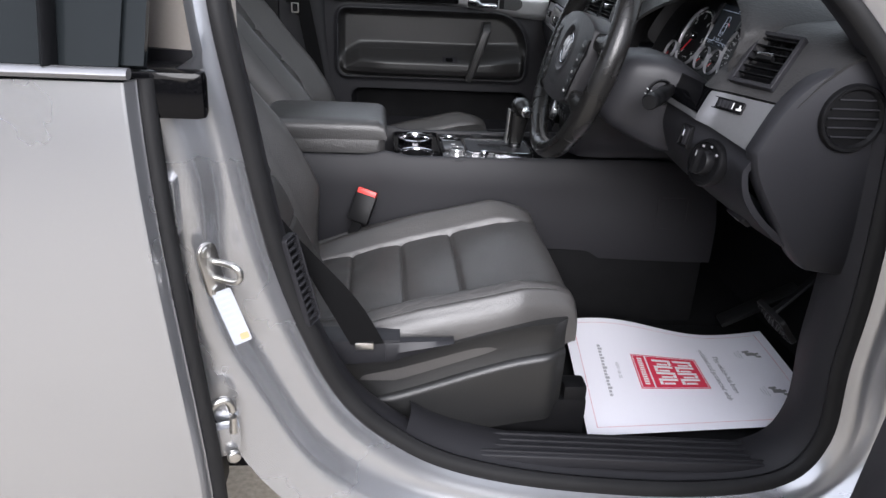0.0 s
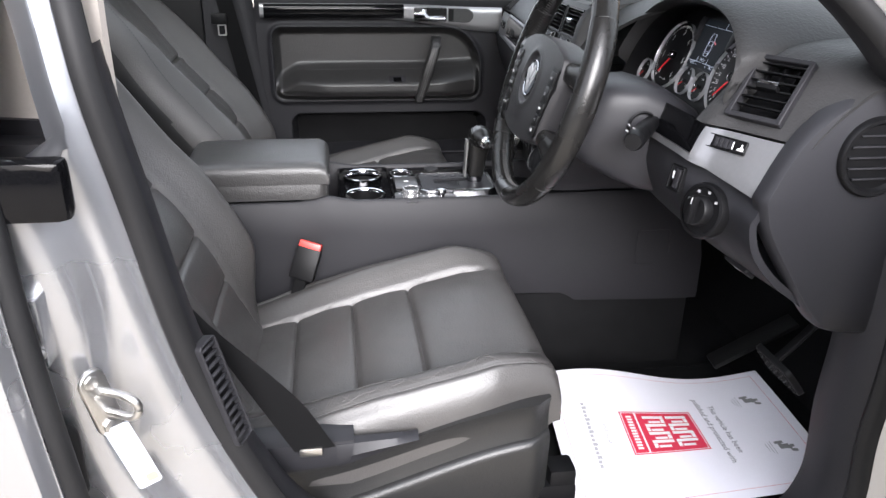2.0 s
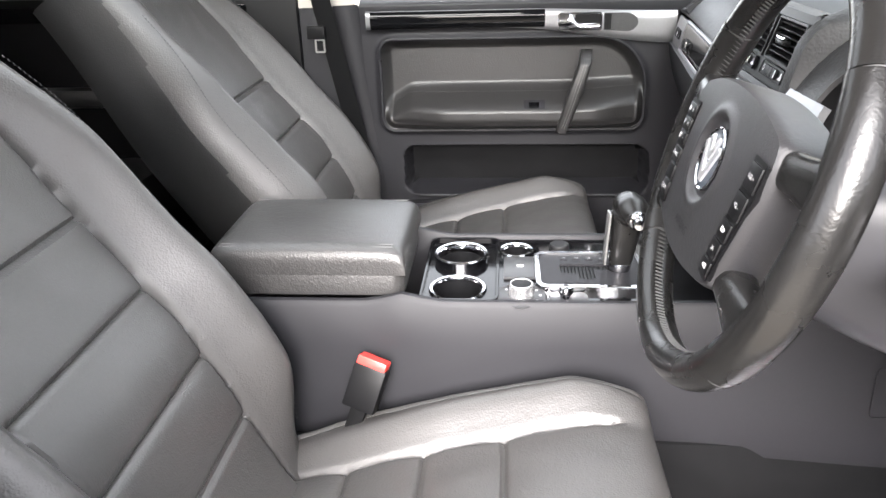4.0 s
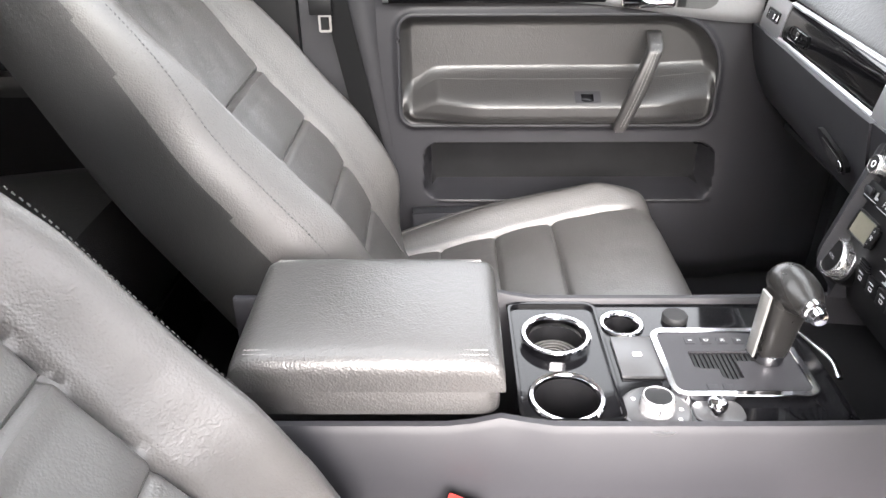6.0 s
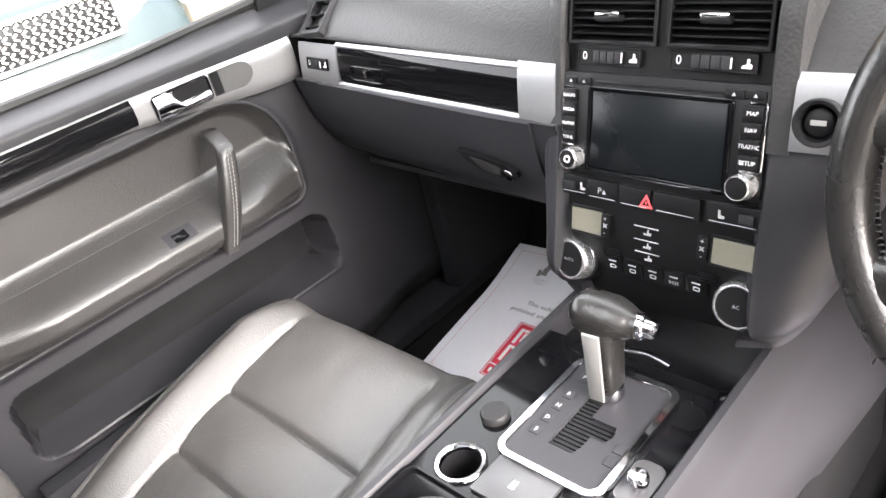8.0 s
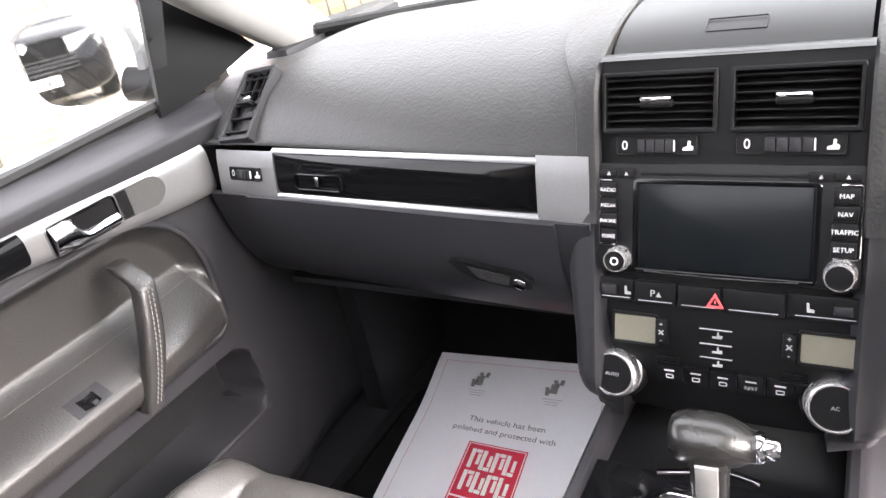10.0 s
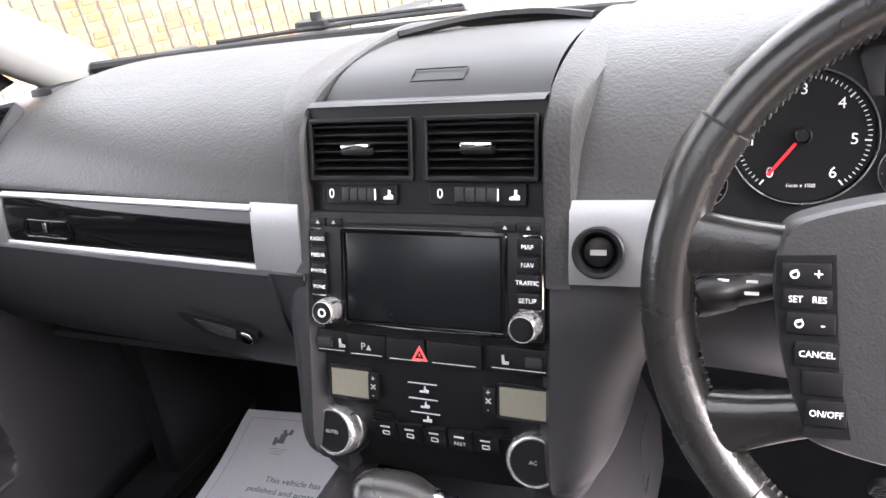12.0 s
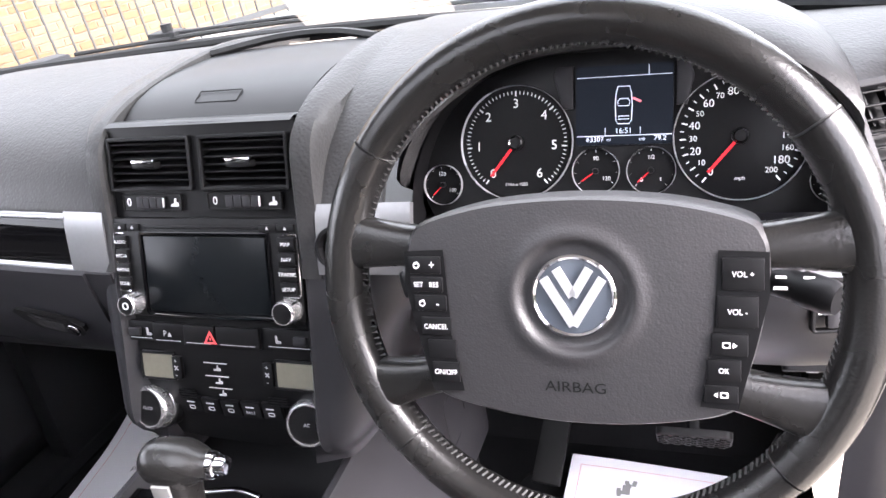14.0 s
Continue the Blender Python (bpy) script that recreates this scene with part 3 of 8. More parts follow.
sheet(b_, lambda u, v: rd(u ** 3, v), 60, 40, 0.004)
part("door_skin", b_, BODY, rdoor)
b_ = B()
tube(b_, [rd(0, i / 20) + Vector((0.006, 0.012, 0)) for i in range(21)], 0.012, 10, True, 1.0, (0, 1, 0))
part("edge_seal", b_, RUBBER, rdoor)
b_ = B()
tube(b_, [(-0.343, -0.955, 1.281), (-0.7, -0.962, 1.283), (-1.3, -0.955, 1.285)], 0.011, 10, True, 0.6)
part("belt_strip", b_, SILVER_TRIM, rdoor)
b_ = B()
sheet(b_, lambda u, v: Vector((-0.36 - 0.9 * u, -0.935 + 0.17 * v, 1.285 + 0.30 * v)), 4, 4, 0.004)
part("window_glass", b_, DARK_PANE, rdoor, "dark tinted window")
b_ = B()
tube(b_, [(-0.43, -0.945, 1.28), (-0.46, -0.80, 1.58)], 0.022, 8, True, 0.3, (1, 0, 0))
part("window_post", b_, BLACK_PLASTIC, rdoor)
b_ = B()
box(b_, (-0.318, -0.905, 1.250), (0.095, 0.03, 0.058), bevel=0.010)
part("corner_cover", b_, GLOSS_BLACK, rdoor)
b_ = B()
sheet(b_, lambda u, v: Vector((-0.335 - 0.09 * u, -0.925 + 0.17 * v, 1.285 + 0.30 * v)), 4, 4, 0.012)
part("pillar_panel", b_, DARK_PANE, rdoor)


HERE = Matrix.Identity(4)
# ---------------- door inner panels ----------------
def rr_d(x, z, cx, cz, hw, hh, r):
    r_ = r[0] if x > cx and z > cz else r[1]
    qx, qz = abs(x - cx) - hw + r_, abs(z - cz) - hh + r_
    return math.hypot(max(qx, 0), max(qz, 0)) + min(max(qx, qz), 0) - r_


def door_depth(x, z, under=0.0):
    """How far the panel reaches into the cabin, by place on the door."""
    d = 0.0
    d += 0.012 * sm(1.20, 1.27, z) - 0.055 * sm(1.275, 1.300, z)
    s = rr_d(x, z, 0.095, 1.086, 0.315, 0.110, (0.12, 0.035))
    d -= 0.030 * sm(0.004, -0.026, s)
    d -= under * 0.012 * sm(-0.001, -0.007, s)
    d += 0.008 * dip(s - 0.003, 0.006)
    ins = sm(0.002, -0.022, s)
    line = z + 0.030 * sm(-0.14, -0.21, x) - 0.010 * sm(0.2, 0.4, x)
    arm = sm(1.092, 1.028, line) * ins * (1 - 0.55 * sm(1.015, 0.955, z))
    d += 0.086 * arm * (0.55 + 0.45 * sm(-0.21, -0.05, x)) * (1 - 0.30 * sm(0.28, 0.40, x))
    p = rr_d(x, z, 0.132, 0.872, 0.304, 0.062, (0.045, 0.03))
    d -= 0.085 * sm(0.003, -0.012, p)
    d += 0.008 * dip(z - 0.806, 0.005) * sm(-0.16, -0.12, x) * sm(0.445, 0.42, x)
    d -= 0.05 * sm(0.66, 0.56, z)
    d -= 0.030 * sm(0.45, 0.62, x) * sm(1.15, 0.9, z)
    return d


def make_door(name, label, conv, front, open_door):
    d = thing(name, label, "car door")
    xr = -0.262

    def at(x, z, extra=0.0, under=0.0):
        return conv(x, door_depth(x, z, under) + extra, z)

    b = B()
    sheet(b, lambda u, v: at(xr + 0.055 * sm(1.2, 0.6, 0.55 + 0.753 * v) + (front - xr) * u, 0.55 + 0.753 * v, 0.0, 1.0), 230, 210)
    part("door_panel", b, PLASTIC, d)
    # leather insert
    ol = []
    for cx, cz, r, a0 in ((0.41 - 0.118, 1.196 - 0.118, 0.118, 0), (-0.22 + 0.033, 1.196 - 0.033, 0.033, 90), (-0.22 + 0.033, 0.976 + 0.033, 0.033, 180), (0.41 - 0.033, 0.976 + 0.033, 0.033, 270)):
        for i in range(13):
            a = radians(a0 + 90 * i / 12)
            ol.append((cx + (r - 0.003) * math.cos(a), cz + (r - 0.003) * math.sin(a)))
    dense = []
    for i, p in enumerate(ol):
        q = ol[(i + 1) % len(ol)]
        n = max(1, int(math.hypot(q[0] - p[0], q[1] - p[1]) / 0.01))
        dense += [(p[0] + (q[0] - p[0]) * k / n, p[1] + (q[1] - p[1]) * k / n) for k in range(n)]
    b = B()
    x0, x1, z0, z1 = -0.217, 0.407, 0.979, 1.193
    cols = []
    for i in range(261):
        q = -math.cos(math.pi * i / 260)
        x = (x0 + x1) / 2 + (x1 - x0) / 2 * (0.55 * q + 0.45 * math.sin(math.pi / 2 * q))
        lo = z0 + 0.030 - math.sqrt(max(0.0, 0.030 ** 2 - max(0.0, x0 + 0.030 - x, x - x1 + 0.030) ** 2))
        rt = 0.030 if x < 0 else 0.115
        hi = z1 - rt + math.sqrt(max(0.0, rt ** 2 - max(0.0, x0 + rt - x if x < 0 else x - x1 + rt) ** 2))
        cols.append([at(x, lo, -0.006)] + [at(x, lo + (hi - lo) * k / 130, 0.0025) for k in range(131)] + [at(x, hi, -0.006)])
    loft(b, cols, False, False)
    part("leather_insert", b, LEATHER_DOOR, d, "black leather insert with armrest")
    b = B()
    tube(b, [at(0.095 + (x - 0.095) * 1.012, 1.086 + (z - 1.086) * 1.035, -0.0015) for x, z in dense + dense[:1]], 0.0048, 10, False)
    part("insert_piping", b, PLASTIC, d)
    # black sheet over the recess, darkening the pocket as its shade would
    b = B()
    sheet(b, lambda u, v: at(-0.160 + 0.584 * u, 0.822 + 0.100 * v, 0.0015), 60, 14)
    part("pocket_shade", b, CARPET, d, "black sheet standing in for the shade inside the door pocket")
    # stitch line on the armrest
    b = B()
    for i in range(220):
        x = -0.19 + 0.58 * i / 219
        z = 1.070 - 0.030 * sm(-0.14, -0.21, x) + 0.010 * sm(0.2, 0.4, x)
        tube(b, [at(x, z, 0.0034), at(x + 0.0018, z, 0.0034)], 0.0006, 4)
    part("stitching", b, THREAD_DARK, d)
    # silver strip
    def zt(x):
        return 1.262 - 0.010 * sm(0.1, 0.47, x)

    def zb(x):
        return 1.220 - 0.040 * sm(0.05, 0.47, x) ** 1.2

    b = B()
    sheet(b, lambda u, v: conv(-0.247 + 0.715 * u, 0.010 + 0.007 * (1 - abs(2 * v - 1) ** 6) + door_depth(-0.247 + 0.715 * u, 1.215), zb(-0.247 + 0.715 * u) + (zt(-0.247 + 0.715 * u) - zb(-0.247 + 0.715 * u)) * v), 60, 12)
    part("silver_strip", b, SILVER_TRIM, d)
    b = B()
    sheet(b, lambda u, v: conv(-0.235 + 0.405 * u, 0.020 + 0.007 * (1 - abs(2 * v - 1) ** 4), 1.2215 + 0.039 * v), 30, 8, 0.003)
    part("black_inlay", b, GLOSS_BLACK, d)
    # inner release
    b = B()
    frame_plate_pts(b, conv, 0.250, 1.232, 0.100, 0.040, 0.007, 0.004, 0.017, 0.023)
    part("release_bezel", b, CHROME, d)
    b = B()
    box_pts(b, conv, 0.268, 1.233, 0.019, 0.060, 0.030, 0.004)
    part("release_cavity", b, BLACK_PLASTIC, d)
    b = B()
    sheet(b, lambda u, v: conv(0.202 + 0.092 * u, 0.026 + 0.008 * math.sin(math.pi * v) * (1 - 0.4 * u), 1.214 + (0.036 - 0.022 * sm(0.25, 0.5, u)) * v), 20, 8, 0.003)
    part("release_lever", b, CHROME, d)
    b = B()
    ol2 = [(0.304, 1.212), (0.304, 1.250)] + [(0.355 + 0.026 * math.cos(radians(a)), 1.2285 + 0.0205 * math.sin(radians(a))) for a in range(88, -89, -11)]
    lo_, hi_ = [conv(x, 0.0175, z) for x, z in ol2], [conv(x, 0.0195, z) for x, z in ol2]
    loft(b, [lo_, hi_])
    part("speaker_mesh", b, mat("speaker_mesh", (0.03, 0.03, 0.03), 0.7, fine=0.6, fscale=900, bump=0.9, bscale=900), d)
    b = B()
    box_pts(b, conv, 0.3125, 1.231, 0.0185, 0.015, 0.036, 0.003)
    part("lock_switch", b, BLACK_PLASTIC, d)
    # grab handle
    b = B()
    pa, pb = (0.268, 1.168), (0.214, 0.985)
    secs = []
    for i in range(31):
        f = i / 30
        x, z = pa[0] + (pb[0] - pa[0]) * f, pa[1] + (pb[1] - pa[1]) * f
        dep = (0.062 - 0.010 * f + 0.012 * math.sin(math.pi * f)) * (0.30 + 0.70 * sm(-0.02, 0.13, f))
        w, h = 0.0165 - 0.003 * abs(2 * f - 1), 0.012
        secs.append([conv(x + w * a, dep + h * c, z) for a, c in [(math.copysign(abs(math.cos(q_)) ** 0.45, math.cos(q_)), math.copysign(abs(math.sin(q_)) ** 0.6, math.sin(q_))) for q_ in [2 * math.pi * (k_ + 0.5) / 24 for k_ in range(24)]]])
    loft(b, secs)
    for f in (0.97,):
        x, z = pa[0] + (pb[0] - pa[0]) * f, pa[1] + (pb[1] - pa[1]) * f
        secs = [[conv(x + w * a, dd, z + 0.012 * c) for a, c in ((-1, -1), (-1, 1), (1, 1), (1, -1))] for dd, w in ((-0.04, 0.008), (0.056, 0.008))]
        loft(b, secs)
    part("grab_handle", b, LEATHER_DOOR, d, "leather-wrapped grab handle")
    b = B()
    for k in range(26):
        f = 0.04 + 0.92 * k / 26
        x, z = pa[0] + (pb[0] - pa[0]) * f, pa[1] + (pb[1] - pa[1]) * f
        dep = (0.062 - 0.010 * f + 0.012 * math.sin(math.pi * f)) * (0.30 + 0.70 * sm(-0.02, 0.13, f)) + 0.0122
        for o in (-0.003, 0.003):
            tube(b, [conv(x + o, dep, z), conv(x + o - 0.001, dep, z - 0.0045)], 0.0007, 5)
    part("handle_stitching", b, THREAD, d)
    # window switch let into the top of the armrest
    b = B()
    sheet(b, lambda u, v: at(0.124 + 0.050 * u, 1.039 + 0.015 * v, 0.0040), 12, 6, 0.003)
    part("switch_bezel", b, PLASTIC, d)
    b = B()
    sheet(b, lambda u, v: at(0.136 + 0.024 * u, 1.0420 + 0.009 * v, 0.0055 + 0.003 * math.sin(math.pi * u)), 8, 6, 0.002)
    part("window_switch", b, GLOSS_BLACK, d)
    # window sill and glass
    b = B()
    tube(b, [conv(-0.30, -0.045, 1.300), conv(0.2, -0.050, 1.300), conv(0.60, -0.055, 1.318)], 0.010, 8)
    part("sill_seal", b, RUBBER, d)
    b = B()
    sheet(b, lambda u, v: conv(-0.30 + 0.80 * u, -0.060 + 0.15 * v * v * 0 + 0.11 * v, 1.295 + 0.29 * v - 0.0 * u), 6, 6)
    gl = part("window_glass", b, WINDOW, d)
    gl.visible_shadow = False
    if open_door:
        b = B()
        sheet(b, lambda u, v: conv(front + 0.02 * math.sin(math.pi * u) + 0.10 * u, door_depth(front, 0.55 + 0.753 * v) - 0.15 * u, 0.55 + 0.753 * v), 10, 30)
        part("door_end", b, PLASTIC, d)
        b = B()
        for k in range(6):
            tube(b, [conv(front + 0.045, -0.035, 1.145 + 0.02 * k), conv(front + 0.06, -0.065, 1.150 + 0.02 * k)], 0.003, 6)
        part("end_vent", b, BLACK_PLASTIC, d)
    # outer skin
    b = B()
    sheet(b, lambda u, v: conv(-0.275 + 1.09 * u, -0.165 - 0.03 * math.sin(math.pi * v) - 0.02 * v * 0 + 0.04 * v ** 4, 0.42 + 0.88 * v), 30, 20, 0.01)
    part("outer_skin", b, BODY, d)
    return d


def frame_plate_pts(bm, conv, cx, cz, w, h, r, rim, d0, d1):
    o, i = rrect(w, h, r), rrect(w - 2 * rim, h - 2 * rim, max(r - rim, 0.001))
    secs = [[conv(cx + x, d, cz + z) for x, z in ol] for ol, d in ((o, d0), (o, d1), (i, d1), (i, d0))]
    loft(bm, secs + [secs[0]], True, False)


def box_pts(bm, conv, cx, cz, d0, w, h, t):
    secs = [[conv(cx + x, d, cz + z) for x, z in rrect(w, h, 0.002, 2)] for d in (d0 - 0.01, d0 + t)]
    loft(bm, secs)


HERE = NEAR_SIDE
make_door("passenger_door", "closed front door with black leather panel and silver strip", lambda x, d, z: Vector((x, 0.722 - d, z)), 0.78, False)

HERE = Matrix.Identity(4)
DOOR_ANG = radians(78)


def conv_open(x, d, z):
    """The driver door swung open about its front hinge."""
    hx, hy = 0.80, -0.905
    a, c = x - 0.80, -(0.722 - d) - (-0.905)
    ca, sa = math.cos(DOOR_ANG), math.sin(DOOR_ANG)
    return Vector((hx + a * ca - c * sa, hy + a * sa + c * ca, z))


make_door("driver_door", "front door standing wide open with black leather panel", conv_open, 0.575, True)


# ---------------- seats ----------------
def make_seat(name, label, yc, dx, dz, recline, out):
    """A leather front seat; out is the side (+1 or -1 along y) that faces the door."""
    s = thing(name, label, "car seat", "front seats")

    def top(x, y):
        a = abs(y)
        c = 0.786 + 0.235 * x + 0.05 * max(0, x) ** 1.5
        edge = 0.150 + 0.012 * math.sin((x + 0.1) * 6)
        bol = 0.046 * sm(edge - 0.012, edge + 0.055, a)
        bol *= 0.45 + 0.55 * sm(-0.25, 0.05, x) if x < 0.05 else 1.0
        bol *= 1 - 0.55 * sm(0.20, 0.32, x)
        z = c + bol
        z -= 0.010 * dip(a - edge, 0.0045) * sm(0.285, 0.25, x)
        if a < edge:
            q = 1 - 0.35 * (a / edge) ** 4
            for gx, gd in ((0.117, 0.0075), (0.008, 0.007), (-0.100, 0.006)):
                z -= gd * (dip(x - gx, 0.0034) + 0.2 * dip(x - gx, 0.010)) * q
            z += 0.0045 * (0.5 - 0.5 * math.cos(2 * math.pi * (x - 0.008) / 0.109)) ** 0.6 * sm(0.21, 0.11, x)
            z += 0.006 * (1 - (a / edge) ** 2)
        wr = noise.noise(Vector((x * 9, y * 9, 3 + yc))) * 0.0022 + noise.noise(Vector((x * 26, y * 26, yc))) * 0.0011
        return z + wr

    def cush(x, t_):
        fx = (max(0.0, 1 - (max(0, x - 0.16) / 0.156) ** 3.2)) ** (1 / 3.2)
        w = 0.262 - 0.022 * sm(0.12, 0.315, x) ** 2 - 0.02 * sm(-0.05, -0.27, x)
        z0 = 0.700 + 0.07 * sm(0.22, 0.315, x)
        y = w * t_
        r = (max(0.0, 1 - abs(t_) ** 9)) ** (1 / 4.5)
        z = z0 + (top(x, y) - z0) * r * (0.30 + 0.70 * fx)
        z += 0.0035 * dip(abs(t_) - 0.905, 0.016) - 0.0022 * dip(abs(t_) - 0.872, 0.010)
        return Vector((x + dx, yc + y, z + dz))

    b = B()
    secs = []
    n, m = 190, 170
    for i in range(n + 1):
        x = -0.27 + 0.585 * (i / n)
        sec = []
        for k in range(m + 1):
            q = -1 + 2 * k / m
            sec.append(cush(x, math.copysign(1 - (1 - abs(q)) ** 1.5, q)))
        secs.append(sec)
    loft(b, secs, True, True)
    part("cushion", b, LEATHER, s)
    # seam stitching along both bolsters
    for sd in (-1, 1):
        b = B()
        for i in range(110):
            xx = -0.20 + 0.47 * i / 109
            for tt in (0.876,):
                tube(b, [cush(xx, sd * tt) + Vector((0, 0, 0.0006)), cush(xx + 0.0024, sd * tt) + Vector((0, 0, 0.0006))], 0.0007, 4)
        part("stitching", b, THREAD, s)
    # fine cracks worn into the outer bolster of the seat
    if out < 0:
        b = B()
        rgc = random.Random(5)
        for k in range(46):
            x0 = rgc.uniform(-0.10, 0.27)
            t0 = rgc.uniform(0.68, 0.86)
            dxx, dtt = rgc.uniform(0.012, 0.05) * rgc.choice((1, 1, -0.4)), rgc.uniform(-0.10, 0.12)
            pts = [cush(x0 + dxx * f / 6 + 0.0012 * math.sin(f * 2.1 + k), out * min(0.90, t0 + dtt * f / 6 + 0.006 * math.sin(f * 1.3 + k))) + Vector((0, 0, 0.0001)) for f in range(7)]
            tube(b, pts, 0.00045, 4)
        tagged(part("leather_crack", b, WORN_EDGE, s, "pale worn cracks in the leather"), kind="stuff")
    # lower valance in vinyl
    b = B()
    secs = []
    for i in range(45):
        x = -0.20 + 0.495 * i / 44
        zt = 0.735 + 0.085 * sm(-0.12, 0.28, x)
        zr = 0.655 + 0.105 * sm(-0.14, 0.30, x)
        zb = 0.562 + 0.055 * sm(-0.05, 0.30, x)
        w = 0.262 - 0.020 * sm(0.255, 0.295, x) ** 2
        sec = []
        for k in range(9):
            f = k / 8
            sec.append(Vector((x + dx, yc + out * (w + 0.004 + 0.012 * f ** 0.5), zb + dz + (zr - 0.012 - zb) * f)))
        for k in range(1, 7):
            a_ = math.pi / 2 * k / 6
            sec.append(Vector((x + dx, yc + out * (w + 0.004 + 0.012 * math.cos(a_)), zr + dz - 0.012 + 0.014 * math.sin(a_))))
        for k in range(1, 6):
            f = k / 5
            sec.append(Vector((x + dx, yc + out * (w + 0.004 - 0.006 * math.sin(math.pi * f) + 0.002 * f), zr + dz + 0.002 + (zt - zr - 0.002) * f)))
        sec += [Vector((x + dx, yc + out * (w - 0.05), zt + dz)), Vector((x + dx, yc + out * (w - 0.05), zb + dz))]
        secs.append(sec)
    loft(b, secs)
    part("side_valance", b, LEATHER_SIDE, s, "black vinyl side skirt")
    b = B()
    secs = []
    for i in range(25):
        y = -0.235 + 0.47 * i / 24
        bow = 0.02 * (1 - (y / 0.235) ** 4)
        secs.append([Vector((dx + x0 + bow, yc + y, z + dz)) for x0, z in ((0.262, 0.775), (0.285, 0.74), (0.288, 0.68), (0.285, 0.635), (0.25, 0.63), (0.22, 0.70))])
    loft(b, secs)
    part("front_valance", b, LEATHER_SIDE, s)
    for yy in (-0.215, 0.215):
        b = B()
        box(b, (dx + 0.02, yc + yy, 0.60 + dz * 0.5), (0.56, 0.05, 0.13 + dz), bevel=0.012)
        part("seat_rail", b, BLACK_PLASTIC, s)
    b = B()
    box(b, (dx + 0.17, yc + out * 0.232, 0.592), (0.36, 0.05, 0.125), bevel=0.012)
    box(b, (dx + 0.325, yc + out * 0.232, 0.655), (0.045, 0.044, 0.05), bevel=0.008)
    part("rail_cover", b, BLACK_PLASTIC, s)
    b = B()
    box(b, (dx + 0.0, yc, 0.66), (0.42, 0.40, 0.09), bevel=0.01)
    part("seat_pan", b, BLACK_PLASTIC, s)
    # side control panel and height lever
    b = B()
    secs = []
    for i in range(15):
        f = i / 14
        x = -0.16 + 0.155 * f
        h = 0.030 - 0.006 * f
        zc = 0.765 + 0.01 * f
        secs.append([Vector((x + dx, yc + out * (0.268 + a), zc + dz + h * c)) for a, c in ((0, -1), (0.012, -0.9), (0.018, 0), (0.014, 0.8), (0, 1), (-0.03, 1), (-0.03, -1))])
    loft(b, secs)
    part("recline_cover", b, DASH_SMOOTH, s)
    b = B()
    secs = []
    for i in range(15):
        f = i / 14
        x = -0.03 + 0.118 * f
        h = 0.020 * (1 - f) + 0.004
        secs.append([Vector((x + dx, yc + out * (0.272 + a), 0.770 + 0.022 * f + dz + h * c)) for a, c in ((0, -1), (0.012, -0.8), (0.018, 0), (0.012, 0.8), (0, 1), (-0.01, 0))])
    loft(b, secs)
    part("height_lever", b, DASH_SMOOTH, s, "dark plastic height lever")
    # backrest
    ca, sa = math.cos(recline), math.sin(recline)
    org = Vector((-0.185 + dx, yc, 0.775 + dz))

    def bk(t, y, d):
        return org + Vector((-sa * t + ca * d, y, ca * t + sa * d))

    def face(t, y, w):
        a = abs(y)
        e = 0.136 + 0.012 * sm(0.1, 0.45, t) - 0.03 * sm(0.5, 0.7, t)
        d = 0.068 * sm(e - 0.010, e + 0.060, a) * sm(-0.03, 0.12, t) * (1 - 0.55 * sm(0.46, 0.70, t)) * (1 - 0.4 * sm(0.20, 0.262, a))
        d -= 0.011 * dip(a - e, 0.0042)
        if a < e:
            for g in (0.098, 0.198, 0.308, 0.423):
                d -= 0.0070 * dip(t - g, 0.0034) + 0.0012 * dip(t - g, 0.010)
            if t < 0.42:
                d += 0.0028 * (0.5 - 0.5 * math.cos(2 * math.pi * (t - 0.095) / 0.1)) ** 0.5
            d += 0.004
        d += 0.020 * dip(t - 0.22, 0.14)
        d += noise.noise(Vector((t * 10, y * 10, 7 + yc))) * 0.003 + noise.noise(Vector((t * 28, y * 28, yc))) * 0.001
        return d

    b = B()
    secs = []
    n = 180
    for i in range(n + 1):
        t = -0.06 + 0.80 * i / n
        w = 0.235 + 0.030 * sm(0.0, 0.2, t) - 0.055 * sm(0.36, 0.74, t)
        ft = (max(0.0, 1 - (max(0, t - 0.64) / 0.105) ** 3)) ** (1 / 3)
        sec = []
        m = 150
        for k in range(m + 1):
            q = -1 + 2 * k / m
            t_ = math.copysign(1 - (1 - abs(q)) ** 1.6, q)
            y = w * t_
            r = (max(0.0, 1 - abs(t_) ** 10)) ** (1 / 4.0)
            sec.append(bk(t, y, -0.115 + (face(t, y, w) + 0.115) * r * (0.2 + 0.8 * ft)))
        for k in range(21):
            y = w * (1 - 2 * k / 20) * 0.97
            sec.append(bk(t, y, -0.13))
        secs.append(sec)
    loft(b, secs)
    for f in b.faces:
        c = f.calc_center_median() - org
        if c.x * ca + c.z * sa < -0.012 and abs(c.y) > 0.10:
            f.material_index = 1
    part("backrest", b, LEATHER, s).data.materials.append(LEATHER_SIDE)
    for sd in (-1, 1):
        b = B()
        for i in range(90):
            t = 0.02 + 0.60 * i / 89
            w = 0.235 + 0.030 * sm(0.0, 0.2, t) - 0.055 * sm(0.36, 0.74, t)
            y = sd * (w - 0.020)
            yy = y
            d0 = face(t, yy, w) * (max(0, 1 - 0.92 ** 10)) ** 0.25
            tube(b, [bk(t, yy, d0 - 0.004), bk(t + 0.0035, yy, d0 - 0.004)], 0.0009, 4)
        part("stitching", b, THREAD_DARK, s)
    # headrest posts and headrest
    b = B()
